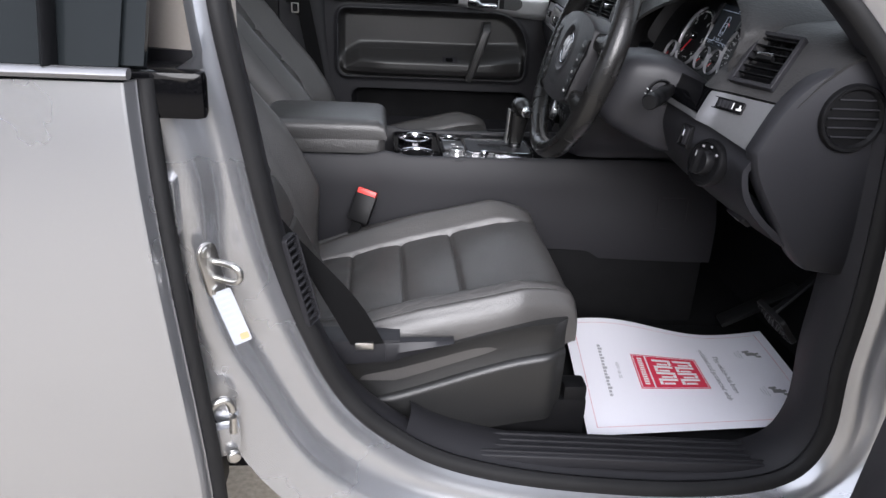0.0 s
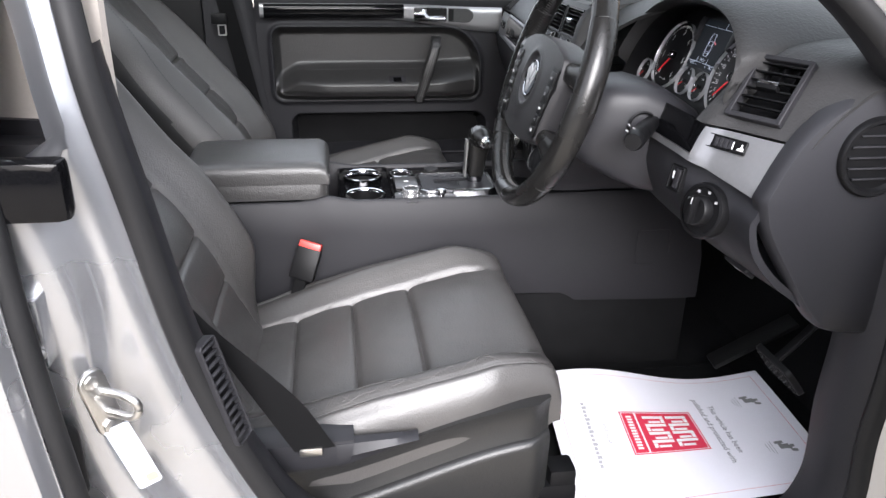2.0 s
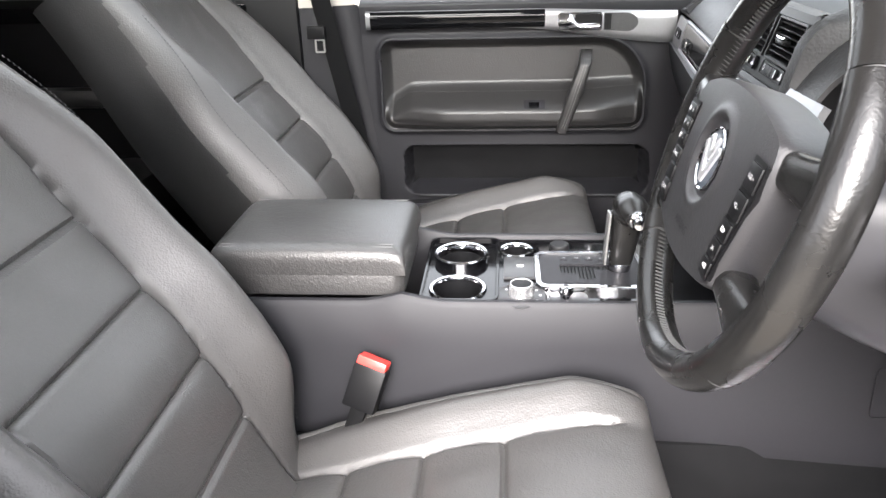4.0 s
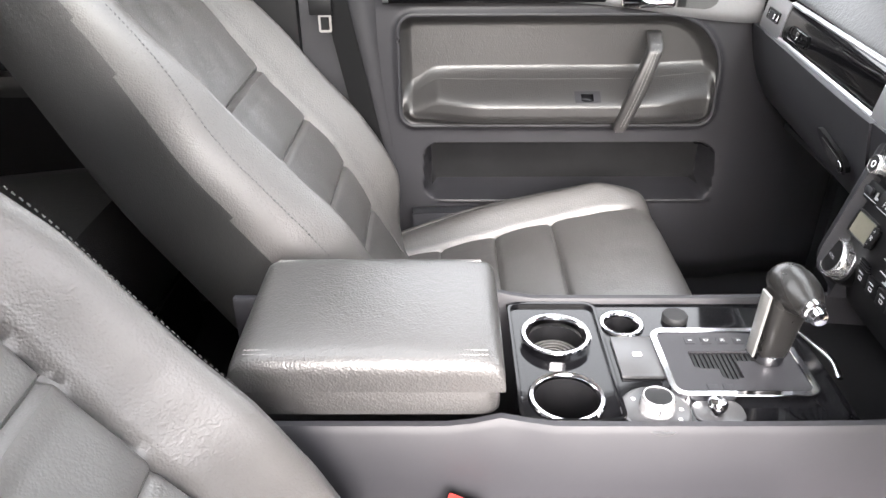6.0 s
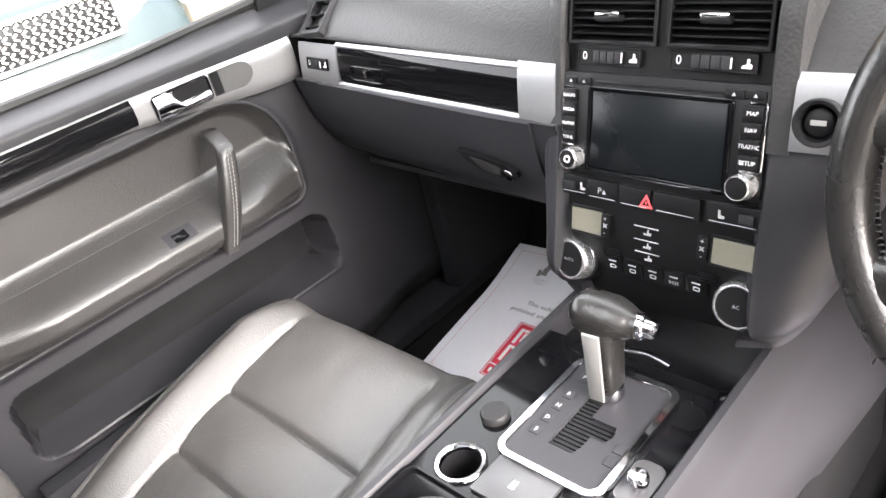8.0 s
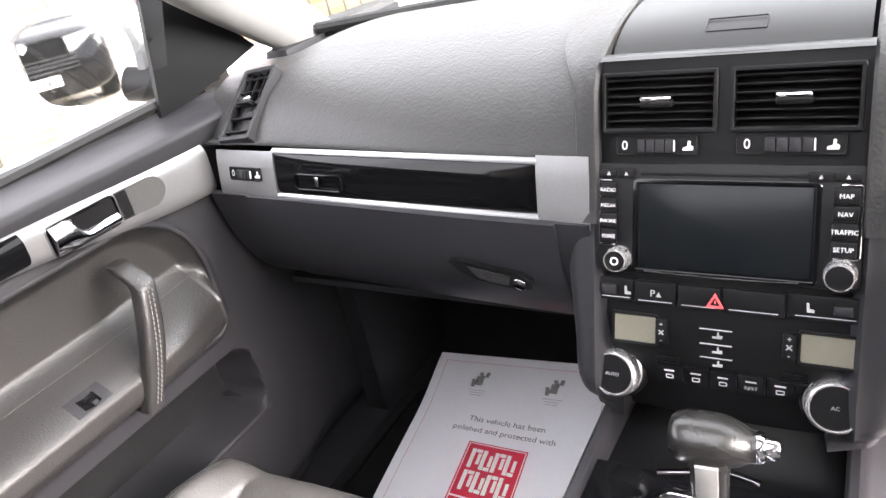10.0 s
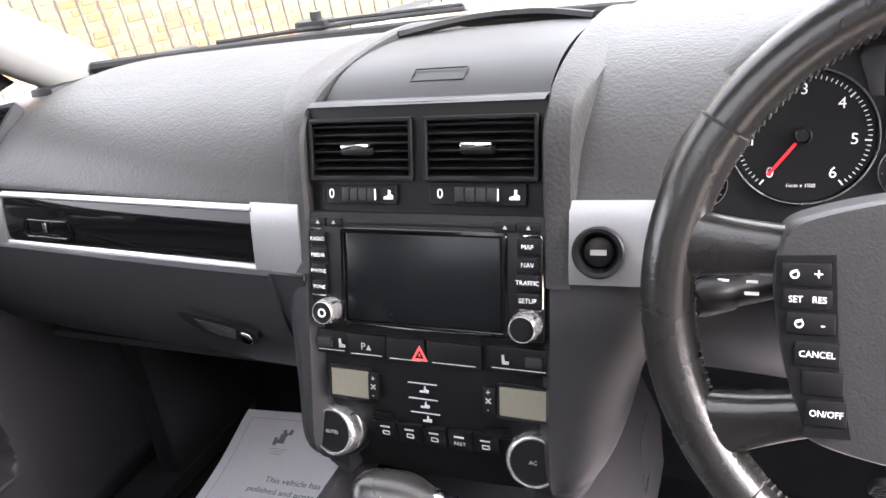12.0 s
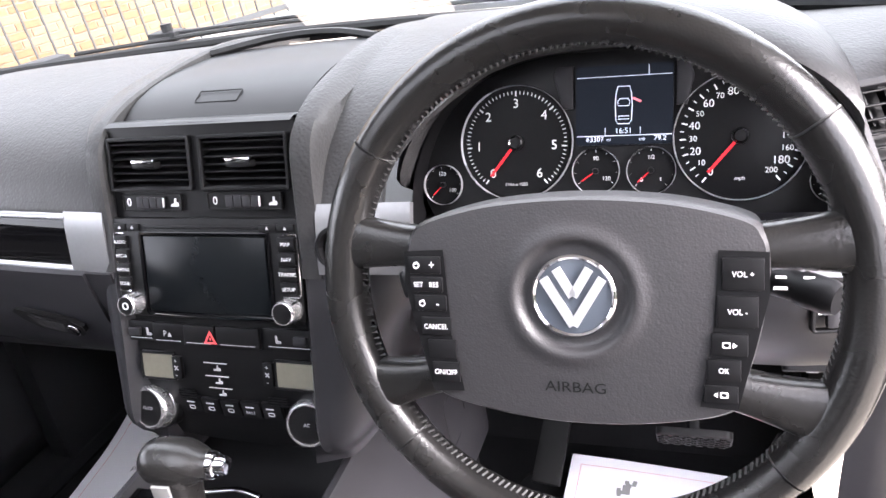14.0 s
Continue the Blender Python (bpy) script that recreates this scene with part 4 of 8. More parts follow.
    secs = []
    for i in range(17):
        f = i / 16
        w = 0.13 * (1 - abs(2 * f - 1) ** 5) ** 0.3 + 0.005
        secs.append([bk(0.77 + 0.18 * f, w * math.cos(2 * math.pi * k / 28), 0.035 + 0.048 * math.sin(2 * math.pi * k / 28)) for k in range(28)])
    loft(b, secs)
    part("headrest", b, LEATHER, s)
    for yy in (-0.05, 0.05):
        b = B()
        tube(b, [bk(0.68, yy, -0.02), bk(0.80, yy, 0.02)], 0.006, 10)
        part("headrest_post", b, CHROME, s)
    return s


make_seat("driver_seat", "charcoal leather driver seat with worn outer bolster", -0.420, 0.0, 0.0, radians(31), -1)
HERE = T((0.028, 0, 0))
make_seat("passenger_seat", "charcoal leather front passenger seat", 0.425, -0.03, 0.012, radians(34), 1)

HERE = Matrix.Identity(4)
# rear bench, dim behind the front seats
bench = thing("rear_bench", "black leather rear bench behind the front seats", "rear seat")
b_ = B()
secs = []
for i in range(31):
    y = -0.66 + 1.32 * i / 30
    r = (1 - abs(y / 0.665) ** 8) ** 0.4
    secs.append([Vector((-1.12 + x, y, 0.72 + (z - 0.72) * r)) for x, z in ((0, 0.72), (0, 0.94), (0.2, 0.97), (0.38, 0.99), (0.47, 0.97), (0.50, 0.92), (0.48, 0.72))])
loft(b_, secs)
part("bench_cushion", b_, LEATHER_DOOR, bench)
b_ = B()
secs = []
for i in range(31):
    y = -0.66 + 1.32 * i / 30
    r = (1 - abs(y / 0.665) ** 8) ** 0.4
    secs.append([Vector((-1.10 - 0.25 * (z - 0.9) + d * r, y, z)) for d, z in ((-0.1, 0.85), (0.06, 0.9), (0.09, 1.1), (0.07, 1.3), (0.02, 1.42), (-0.1, 1.45))])
loft(b_, secs)
part("bench_backrest", b_, LEATHER_DOOR, bench)
b_ = B()
box(b_, (-0.86, 0, 0.63), (0.46, 1.3, 0.18), bevel=0.02)
part("bench_base", b_, CARPET, bench)
rp = thing("rear_door_panel", "dark rear door panel with gloss strip", "door panel")
b_ = B()
box(b_, (-0.86, 0.722, 1.05), (0.98, 0.03, 0.52), bevel=0.012)
part("panel", b_, BLACK_PLASTIC, rp)
b_ = B()
box(b_, (-0.92, 0.705, 1.272), (0.86, 0.012, 0.035), bevel=0.004)
part("gloss_strip", b_, GLOSS_BLACK, rp)
b_ = B()
box(b_, (-0.92, 0.70, 1.075), (0.80, 0.05, 0.05), bevel=0.02)
part("armrest", b_, LEATHER_SIDE, rp)
b_ = B()
sheet(b_, lambda u, v: Vector((-0.37 - 0.85 * u, 0.76 - 0.1 * v, 1.31 + 0.29 * v)), 4, 4, 0.004)
tagged(part("window_2", b_, TINTED), "dark tinted rear side window", "car window", kind="structure")
b_ = B()
sheet(b_, lambda u, v: Vector((-1.78 + 0.05 * v, -0.6 + 1.2 * u, 1.25 + 0.33 * v)), 4, 4, 0.004)
tagged(part("window_3", b_, TINTED), "dark tinted tailgate window", "car window", kind="structure")

# seat buckles
def buckle(name, label, loc, yaw, red):
    e = thing(name, label, "seat belt buckle")
    m = basis(loc, (1.0, -0.25, -0.27), Vector((0.16, 0.32, 0.95)).cross(Vector((1.0, -0.25, -0.27))))
    b = B()
    box(b, (0, 0, -0.032), (0.050, 0.027, 0.068), m, 0.005)
    part("buckle_body", b, BLACK_PLASTIC, e)
    b = B()
    box(b, (0, 0, 0.006), (0.044, 0.025, 0.014), m, 0.002)
    part("release_button", b, red, e, "red release button")
    b = B()
    box(b, (0, 0, -0.105), (0.024, 0.010, 0.10), m, 0.003)
    part("buckle_stem", b, BELT, e)


buckle("seat_belt_buckle", "black belt buckle with red button beside driver seat", (-0.072, -0.176, 0.872), 6, RED_PLASTIC)
belt = thing("seat_belt", "black webbing seat belt running down the pillar", "seat belt")
b_ = B()
sheet(b_, lambda u, v: Vector((-0.218 + (0.006 + 0.050 * sm(0.0, 0.8, u)) * v + 0.130 * u, -0.728 + 0.008 * u + 0.006 * v, 1.050 - 0.255 * u)), 12, 3, 0.0015)
part("webbing", b_, BELT, belt)
b_ = B()
box(b_, (-0.066, -0.716, 0.792), (0.032, 0.009, 0.014), bevel=0.003)
part("anchor", b_, STEEL, belt)
HERE = T((0.03, 0, 0))
belt2 = thing("seat_belt", "black webbing seat belt beside passenger seat", "seat belt")
b_ = B()
sheet(b_, lambda u, v: Vector((-0.40 + 0.045 * v + 0.12 * u, 0.685 + 0.01 * u, 1.50 - 0.62 * u)), 12, 3, 0.0015)
part("webbing", b_, BELT, belt2)
b_ = B()
box(b_, (-0.352, 0.676, 1.225), (0.042, 0.012, 0.030), bevel=0.004)
part("tongue", b_, BLACK_PLASTIC, belt2)
b_ = B()
frame_plate(b_, 0.024, 0.032, 0.004, 0.004, 0, 0.003, basis((-0.345, 0.674, 1.195), (-1, 0, 0), (0, 0, 1)))
part("tongue_plate", b_, STEEL, belt2)

# ---------------- dashboard ----------------
HERE = FRONT
dash = thing("dashboard", "charcoal grained dashboard with satin silver strips", "dashboard")


def ddx(y):
    a = abs(y)
    return 0.036 * sm(0.10, 0.75, a) if y > 0 else 0.065 * sm(0.35, 0.75, a)


UP = [(0.441, 1.250), (0.446, 1.259), (0.467, 1.285), (0.503, 1.312), (0.55, 1.330), (0.62, 1.341), (0.72, 1.345), (0.84, 1.337), (0.93, 1.322), (1.0, 1.306)]
UPL = smooth_line([(x, 0, z) for x, z in UP], 5)


def upper(u, y):
    """A point of the upper pad at a share u of its profile."""
    f = u * (len(UPL) - 1)
    i = min(int(f), len(UPL) - 2)
    p = UPL[i].lerp(UPL[i + 1], f - i)
    fall = 0.035 * sm(0.62, 0.80, -y) * sm(0.3, 0.5, u) + 0.036 * sm(0.55, 0.74, y) * sm(0.06, 0.25, u)
    x = p.x + ddx(y) * (1 - 0.5 * u)
    if x > 0.6:
        x = 0.6 + (x - 0.6) * (0.215 + 0.20 * (1 - (y / 0.73) ** 2)) / 0.4
    return Vector((x, y, p.z - fall))


b_ = B()
sheet(b_, lambda u, v: upper(u, 0.140 + 0.64 * v), 60, 40, 0.006)
part("passenger_pad", b_, DASH_SOFT, dash, "grained soft pad over the glovebox")
b_ = B()
text_bm(b_, "AIRBAG", 0.0085, None, wide=1.1, warp=lambda x, y, d: upper(0.105 + y / 0.75, 0.223 - x) + Vector((-0.005, 0, 0.0042)))
part("lettering", b_, PLASTIC, dash)
# ridge beside the centre stack
for s in (1, -1):
    b_ = B()
    prof = smooth_line([(0.424, 0, 1.184), (0.437, 0, 1.225), (0.455, 0, 1.28), (0.472, 0, 1.312), (0.500, 0, 1.330), (0.55, 0, 1.342), (0.65, 0, 1.351), (0.76, 0, 1.348), (0.9, 0, 1.326)], 6)
    secs = []
    for i, p in enumerate(prof):
        f = i / (len(prof) - 1)
        hgt = 0.004 + 0.008 * sm(0.1, 0.4, f)
        t = (prof[min(i + 1, len(prof) - 1)] - prof[max(i - 1, 0)]).normalized()
        nrm = Vector((-t.z, 0, t.x))
        wo = 0.026 + (0.05 if s > 0 else 0.012) * sm(0.3, 0.8, f)
        secs.append([Vector((p.x, s * yy, p.z)) + nrm * dd for yy, dd in ((0.117, -0.03), (0.117, hgt - 0.003), (0.120, hgt), (0.128, hgt), (0.140, hgt - 0.003), (0.117 + wo, hgt - 0.010 - 0.005 * sm(.3, .8, f)), (0.119 + wo, -0.03))])
    loft(b_, secs)
    part("stack_ridge", b_, DASH_SOFT, dash)
# driver side of the centre: grained pad down to the key trim
b_ = B()
sheet(b_, lambda u, v: upper(u, -0.138 - (0.072 + 0.16 * sm(0.15, 0.75, u)) * v) + Vector((0.008, 0, 0.012 * sm(0.15, 0.5, u) + 0.004 * v * sm(0.3, 0.6, u))), 50, 16, 0.006)
part("inner_pad", b_, DASH_SOFT, dash)
# silver strip of the passenger side
HERE = FRONT @ T((0, -0.014, -0.010))
b_ = B()
def strip_pt(y, z):
    return Vector((0.443 + 0.036 * (y - 0.141) / 0.565 - 0.24 * (1.261 - z), y, z))
def blk(bm, y0, y1, z0, z1, d=0.004):
    sheet(bm, lambda u, v: strip_pt(y0 + (y1 - y0) * u, z0 + (z1 - z0) * v) + Vector((-d - 0.0025 * (1 - abs(2 * v - 1) ** 4), 0, 0)), 24, 8, 0.008)
blk(b_, 0.141, 0.200, 1.186, 1.261)
blk(b_, 0.594, 0.708, 1.186, 1.254)
blk(b_, 0.199, 0.595, 1.186, 1.199)
blk(b_, 0.199, 0.595, 1.251, 1.257)
part("silver_strip", b_, SILVER_TRIM, dash)
b_ = B()
blk(b_, 0.201, 0.593, 1.200, 1.250, 0.002)
part("gloss_inlay", b_, GLOSS_BLACK, dash, "gloss black inlay")
# drawer catch in the inlay
b_ = B()
mc = basis(strip_pt(0.515, 1.217) + Vector((-0.006, 0, 0)), (-0.064, -1, 0), (0.24, 0, 1))
frame_plate(b_, 0.085, 0.022, 0.008, 0.002, 0, 0.0022, mc)
part("drawer_catch", b_, GLOSS_BLACK, dash)
b_ = B()
box(b_, (0.0, 0.002, 0.002), (0.006, 0.012, 0.004), mc, 0.001)
part("catch_slider", b_, CHROME, dash)


def thumbwheel(m, w, parent):
    """A vent wheel: recessed frame, ribbed wheel, a nought and an airflow sign."""
    b = B()
    frame_plate(b, w, 0.019, 0.0025, 0.0015, -0.002, 0.0016, m)
    part("wheel_frame", b, BLACK_PLASTIC, parent)
    b = B()
    plate(b, rrect(w - 0.002, 0.017, 0.002), -0.003, 0.0003, m)
    part("wheel_recess", b, SATIN_BLACK, parent)
    b = B()
    for k in range(4):
        box(b, ((k - 1.5) * w * 0.115, 0, 0.0025), (w * 0.105, 0.0125, 0.006 - 0.0012 * abs(k - 1.5)), m, 0.0012)
    part("thumb_wheel", b, PLASTIC, parent)
    b = B()
    text_bm(b, "0", 0.0125, m @ T((-w * 0.39, 0, 0.0004)))
    part("marking", b, MARK, parent)
    b = B()
    plate(b, [(0.004, -0.0045), (0.0045, -0.001), (0.0015, 0.0005), (0.002, 0.004), (-0.0005, 0.0045), (-0.001, -0.0008), (-0.005, -0.002), (-0.0055, -0.0045)], 0.0003, 0.0007, m @ T((w * 0.39, 0, 0)))
    box(b, (w * 0.23, 0, 0.004), (0.0012, 0.010, 0.001), m)
    part("marking", b, MARK, parent)


thumbwheel(basis(strip_pt(0.650, 1.2235) + Vector((-0.008, 0, 0)), (-0.064, -1, 0), (0.24, 0, 1)), 0.062, dash)
HERE = FRONT


def vent(name, label, m, w, h, nslat, vanes=0, frame_mat=BLACK_PLASTIC, knob=True, rim=0.004, deep=0.026):
    e = thing(name, label, "air vent", "dashboard vents")
    b = B()
    frame_plate(b, w, h, 0.003, rim, -0.012, 0.0022, m)
    part("vent_frame", b, frame_mat, e)
    b = B()
    plate(b, rrect(w - 0.004, h - 0.004, 0.002), -deep - 0.004, -deep, m)
    part("vent_backing", b, BLACK_PLASTIC, e)
    b = B()
    box(b, (0, 0, 0), (w - 2 * rim, 0.0022, min(0.014, deep * 0.8)), pose(0, 0, 0, 18), 0.0007, 1)
    s0 = part("slat", b, BLACK_PLASTIC, e, placed=False)
    for i in range(nslat):
        o = s0
        if i:
            o = s0.copy()
            scene.collection.objects.link(o)
        o.matrix_basis = HERE @ m @ T((0, -h / 2 + h * (i + 0.75) / (nslat + 0.5), -min(0.007, deep * 0.45)))
    for i in range(vanes):
        b = B()
        box(b, (-w / 2 + w * (i + 1) / (vanes + 1), h * 0.28, -min(0.016, deep * 0.6)), (0.0018, h * 0.4, min(0.010, deep)), m)
        part("vane", b, BLACK_PLASTIC, e)
    if knob:
        b = B()
        box(b, (0, -0.001, 0.004), (0.030, 0.0085, 0.012), m, 0.0032)
        part("vent_tab", b, BLACK_PLASTIC, e)
        b = B()
        box(b, (0, 0.0030, 0.006), (0.029, 0.0045, 0.010), m, 0.0015)
        part("tab_trim", b, CHROME, e)
    return e


# centre stack
SU = basis((0.400, 0.0, 1.115), (0, -1, 0), (0.337, 0, 1))


def V(z):
    return (z - 1.115) / 0.948


stack = thing("centre_stack", "satin black centre stack with radio and climate controls", "centre console")
b_ = B()
secs = []
HWS = [(0.985, 0.122, 0.040), (1.0, 0.124, 0.031), (1.03, 0.126, 0.016), (1.06, 0.126, 0.005), (1.09, 0.1265, 0), (1.137, 0.125, 0), (1.19, 0.1205, 0), (1.25, 0.1185, 0), (1.2705, 0.118, 0), (1.271, 0.118, 0), (1.3245, 0.117, 0), (1.325, 0.117, 0), (1.338, 0.117, 0)]
UCOL = [-1, -0.1135, -0.1130, -0.08, -0.0535, -0.03, -0.0065, -0.0060, 0.0, 0.0055, 0.0060, 0.03, 0.06, 0.09, 0.1115, 0.1120, 1]
for z, hw, bul in HWS:
    sec = []
    for u in UCOL:
        x_ = hw * u if abs(u) == 1 else max(-hw + 0.001, min(hw - 0.001, u))
        bow = 0.010 * (x_ / hw) ** 2 * (1 if z < 1.14 else 0.4)
        hole = 0.034 if 1.2709 < z < 1.3246 and (-0.1132 < u < -0.0063 or 0.0058 < u < 0.1117) else 0.0
        sec.append(SU @ Vector((x_, V(z), -0.003 - bow - bul - hole)))
    sec += [SU @ Vector((hw, V(z), -0.08)), SU @ Vector((-hw, V(z), -0.08))]
    secs.append(sec)
loft(b_, secs)
part("fascia", b_, SATIN_BLACK, stack)
# top cover: vent panel and storage lid
b_ = B()
lp = smooth_line([(0.474, 0, 1.336), (0.486, 0, 1.3375), (0.4985, 0, 1.3355)], 4)
loft(b_, [[Vector((p.x, yy, p.z)) for yy in (0.117, 0.06, 0, -0.06, -0.117)] for p in lp], False)
part("top_rim", b_, SATIN_BLACK, stack)
lid = part("storage_lid", (lambda b: (sheet(b, lambda u, v: Vector((0.502 + 0.219 * u + 0.02 * v * u, 0.113 - 0.226 * v, 1.3335 + 0.0295 * (1 - math.exp(-5.0 * u)) - 0.008 * u * u - 0.002 * (2 * v - 1) ** 2)), 20, 12, 0.006), b)[1])(B()), SATIN_BLACK, dash, "smooth dark lid on the dash top")
b_ = B()
frame_plate(b_, 0.056, 0.020, 0.002, 0.0015, 0, 0.0012, basis((0.532, 0.0, 1.3475), (0.0, -1, 0), (1, 0, 0.42)))
part("lid_emboss", b_, SATIN_BLACK, lid)
b_ = B()
tube(b_, smooth_line([(0.700, 0.118, 1.357), (0.745, 0.04, 1.362), (0.755, -0.04, 1.361), (0.735, -0.108, 1.355)], 6), 0.006, 6)
part("lid_lip", b_, RUBBER, lid)
vent("air_vent", "black slatted centre vent with chrome tab", SU @ T((-0.0598, V(1.298), 0.0)), 0.109, 0.058, 7)
vent("air_vent", "black slatted centre vent with chrome tab", SU @ T((0.0588, V(1.298), 0.0)), 0.107, 0.058, 7)
thumbwheel(SU @ T((-0.061, V(1.259), 0)), 0.078, stack)
thumbwheel(SU @ T((0.056, V(1.260), 0)), 0.090, stack)

radio = thing("car_radio", "black double-height car radio with dark screen", "radio")
b_ = B()
plate(b_, rrect(0.236, V(1.2430) - V(1.138), 0.004), -0.004, 0.0015, SU @ T((0, (V(1.2430) + V(1.138)) / 2, 0)), 0.001)
part("radio_face", b_, SATIN_BLACK, radio)
b_ = B()
plate(b_, rrect(0.156, 0.085, 0.003), 0.0015, 0.0035, SU @ T((0.001, V(1.1845), 0)), 0.001)
part("screen", b_, SCREEN, radio, "dark glass screen")
b_ = B()
frame_plate(b_, 0.167, 0.094, 0.005, 0.004, 0.001, 0.0045, SU @ T((0.001, V(1.1845), 0)))
part("screen_bezel", b_, GLOSS_BLACK, radio)
b_ = B()
tube(b_, [SU @ Vector((-0.07 + 0.14 * i / 10, V(1.1420) - 0.0015 * math.sin(math.pi * i / 10), 0.0045)) for i in range(11)], 0.0009, 6)
part("bezel_edge", b_, CHROME, radio)
b_ = B()
box(b_, (0, V(1.2335), 0.001), (0.150, 0.0035, 0.003), SU, 0.001)
part("disc_slot", b_, BLACK_PLASTIC, radio)
for u, w, sgn in ((-0.106, 0.017, ("◁",)), (-0.0885, 0.016, ("▷",)), (0.083, 0.020, ("△",)), (0.104, 0.020, ("◁",))):
    b_ = B()
    box(b_, (u, V(1.2335), 0.0025), (w, 0.008, 0.004), SU, 0.001)
    part("button", b_, BLACK_PLASTIC, radio)
    b_ = B()
    plate(b_, [(-0.002, -0.0016), (0.002, -0.0016), (0, 0.002)], 0.0046, 0.005, SU @ T((u, V(1.2335), 0)))
    part("marking", b_, MARK_DIM, radio)
for side, names in ((-1, ("RADIO", "MEDIA", "PHONE", "TONE")), (1, ("MAP", "NAV", "TRAFFIC", "SETUP"))):
    uc = -0.1065 if side < 0 else 0.1035
    w = 0.016 if side < 0 else 0.020
    b_ = B()
    z1, z0 = 1.226, 1.167
    tube(b_, [SU @ Vector((uc + side * (-0.2) * w, V(z1) + 0.001, 0.0025)), SU @ Vector((uc + side * 0.55 * w, V(z1) + 0.001, 0.0025)), SU @ Vector((uc + side * 0.62 * w, V(z1) - 0.001, 0.0025)),
              SU @ Vector((uc + side * 0.62 * w, V(z0), 0.0025)), SU @ Vector((uc + side * 0.55 * w, V(z0) - 0.002, 0.0025)), SU @ Vector((uc - side * 0.4 * w, V(z0) - 0.002, 0.0025))], 0.0011, 6)
    part("button_surround", b_, CHROME, radio)
    for i, nm in enumerate(names):
        vz = V(z1) - 0.0085 - i * 0.0157
        b_ = B()
        box(b_, (uc, vz, 0.003), (w, 0.0140, 0.005), SU, 0.0012)
        bt = part("button", b_, BLACK_PLASTIC, radio)
        b_ = B()
        text_bm(b_, nm, 0.0052 if side < 0 else 0.0058, SU @ T((uc, vz, 0.0056)))
        part("lettering", b_, MARK, bt)


def knob(m, r, h, parent, face, name="knob"):
    b = B()
    lathe(b, [(0.001, 0), (r * 1.02, 0), (r * 1.02, h * 0.25), (r * 0.98, h * 0.3), (r * 0.98, h * 0.72), (r * 0.93, h * 0.92), (r * 0.86, h), (r * 0.80, h), (r * 0.785, h * 0.93)], m, 44)
    k = part(name, b, KNOB_SILVER, parent, "chrome rotary knob")
    for i in range(4):
        b = B()
        a = radians(45 + 90 * i)
        box(b, (0, r * 0.975, h * 0.52), (0.0016, 0.0016, h * 0.42), m @ pose(0, 0, 0, 0, 0, math.degrees(a)))
        part("knob_mark", b, BLACK_PLASTIC, k)
    b = B()
    lathe(b, [(0.0001, h * 0.96), (r * 0.5, h * 0.955), (r * 0.79, h * 0.93), (r * 0.79, h * 0.5)], m, 36)
    part("knob_face", b, SATIN_BLACK, k)
    if face:
        b = B()
        text_bm(b, face, 0.0055, m @ T((0, 0, h * 0.97)))
        part("lettering", b, MARK_DIM, k)
    return k


kl = knob(SU @ T((-0.0955, V(1.1525), 0.001)), 0.0125, 0.020, radio, "")
b_ = B()
lathe(b_, [(0.0028, 0), (0.0042, 0), (0.0042, 0.0004), (0.0028, 0.0004)], SU @ T((-0.0955, V(1.1525), 0.0205)), 20)
part("power_sign", b_, MARK, kl)
knob(SU @ T((0.1025, V(1.1525), 0.001)), 0.0135, 0.020, radio, "")

climate = thing("climate_panel", "black climate control panel with two chrome dials", "control panel")
row = [(-0.1015, 0.037), (-0.060, 0.042), (-0.0175, 0.040), (0.032, 0.054), (0.0925, 0.062)]
for u, w in row:
    b_ = B()
    box(b_, (u, V(1.1190), -0.001 - 0.010 * (u / 0.125) ** 2), (w, 0.0235, 0.006), SU, 0.0012)
    bt = part("switch", b_, SATIN_BLACK, climate)
    b_ = B()
    box(b_, (u, V(1.1190) - 0.008, 0.0022 - 0.010 * (u / 0.125) ** 2), (w * 0.8, 0.0007, 0.0008), SU)
    part("marking", b_, MARK_DIM, bt)
b_ = B()
ht = SU @ T((-0.0020, V(1.1180), 0.0024))
tri = [(-0.0085, -0.0065), (0.0085, -0.0065), (0.0, 0.0085)]
tri_in = [(-0.0048, -0.0043), (0.0048, -0.0043), (0.0, 0.0040)]
secs_ = [[ht @ Vector((x, y, z)) for x, y in o] for o, z in ((tri, 0), (tri, 0.0006), (tri_in, 0.0006), (tri_in, 0))]
loft(b_, secs_ + [secs_[0]], True, False)
box(b_, (0, -0.001, 0.0003), (0.0012, 0.003, 0.0006), ht)
part("hazard_triangle", b_, RED_MARK, climate, "red hazard triangle")
b_ = B()
text_bm(b_, "P", 0.010, SU @ T((-0.062, V(1.1195), 0.0022)))
plate(b_, [(0.001, -0.003), (0.006, -0.003), (0.0035, 0.002)], 0, 0.0005, SU @ T((-0.0595, V(1.1195), 0.0022)))
part("marking", b_, MARK_DIM, climate)
b_ = B()
for u in (-0.089, 0.080):
    plate(b_, [(-0.0025, -0.004), (0.0035, -0.004), (0.0035, -0.0015), (-0.0005, -0.001), (-0.0012, 0.0045), (-0.0032, 0.0045)], -0.004, -0.0023, SU @ T((u, V(1.1190), 0)))
part("marking", b_, MARK_DIM, climate)
for u in (-0.108, 0.107):
    b_ = B()
    box(b_, (u, V(1.1190), -0.003), (0.016, 0.010, 0.006), SU, 0.002)
    part("heater_wheel", b_, PLASTIC, climate)
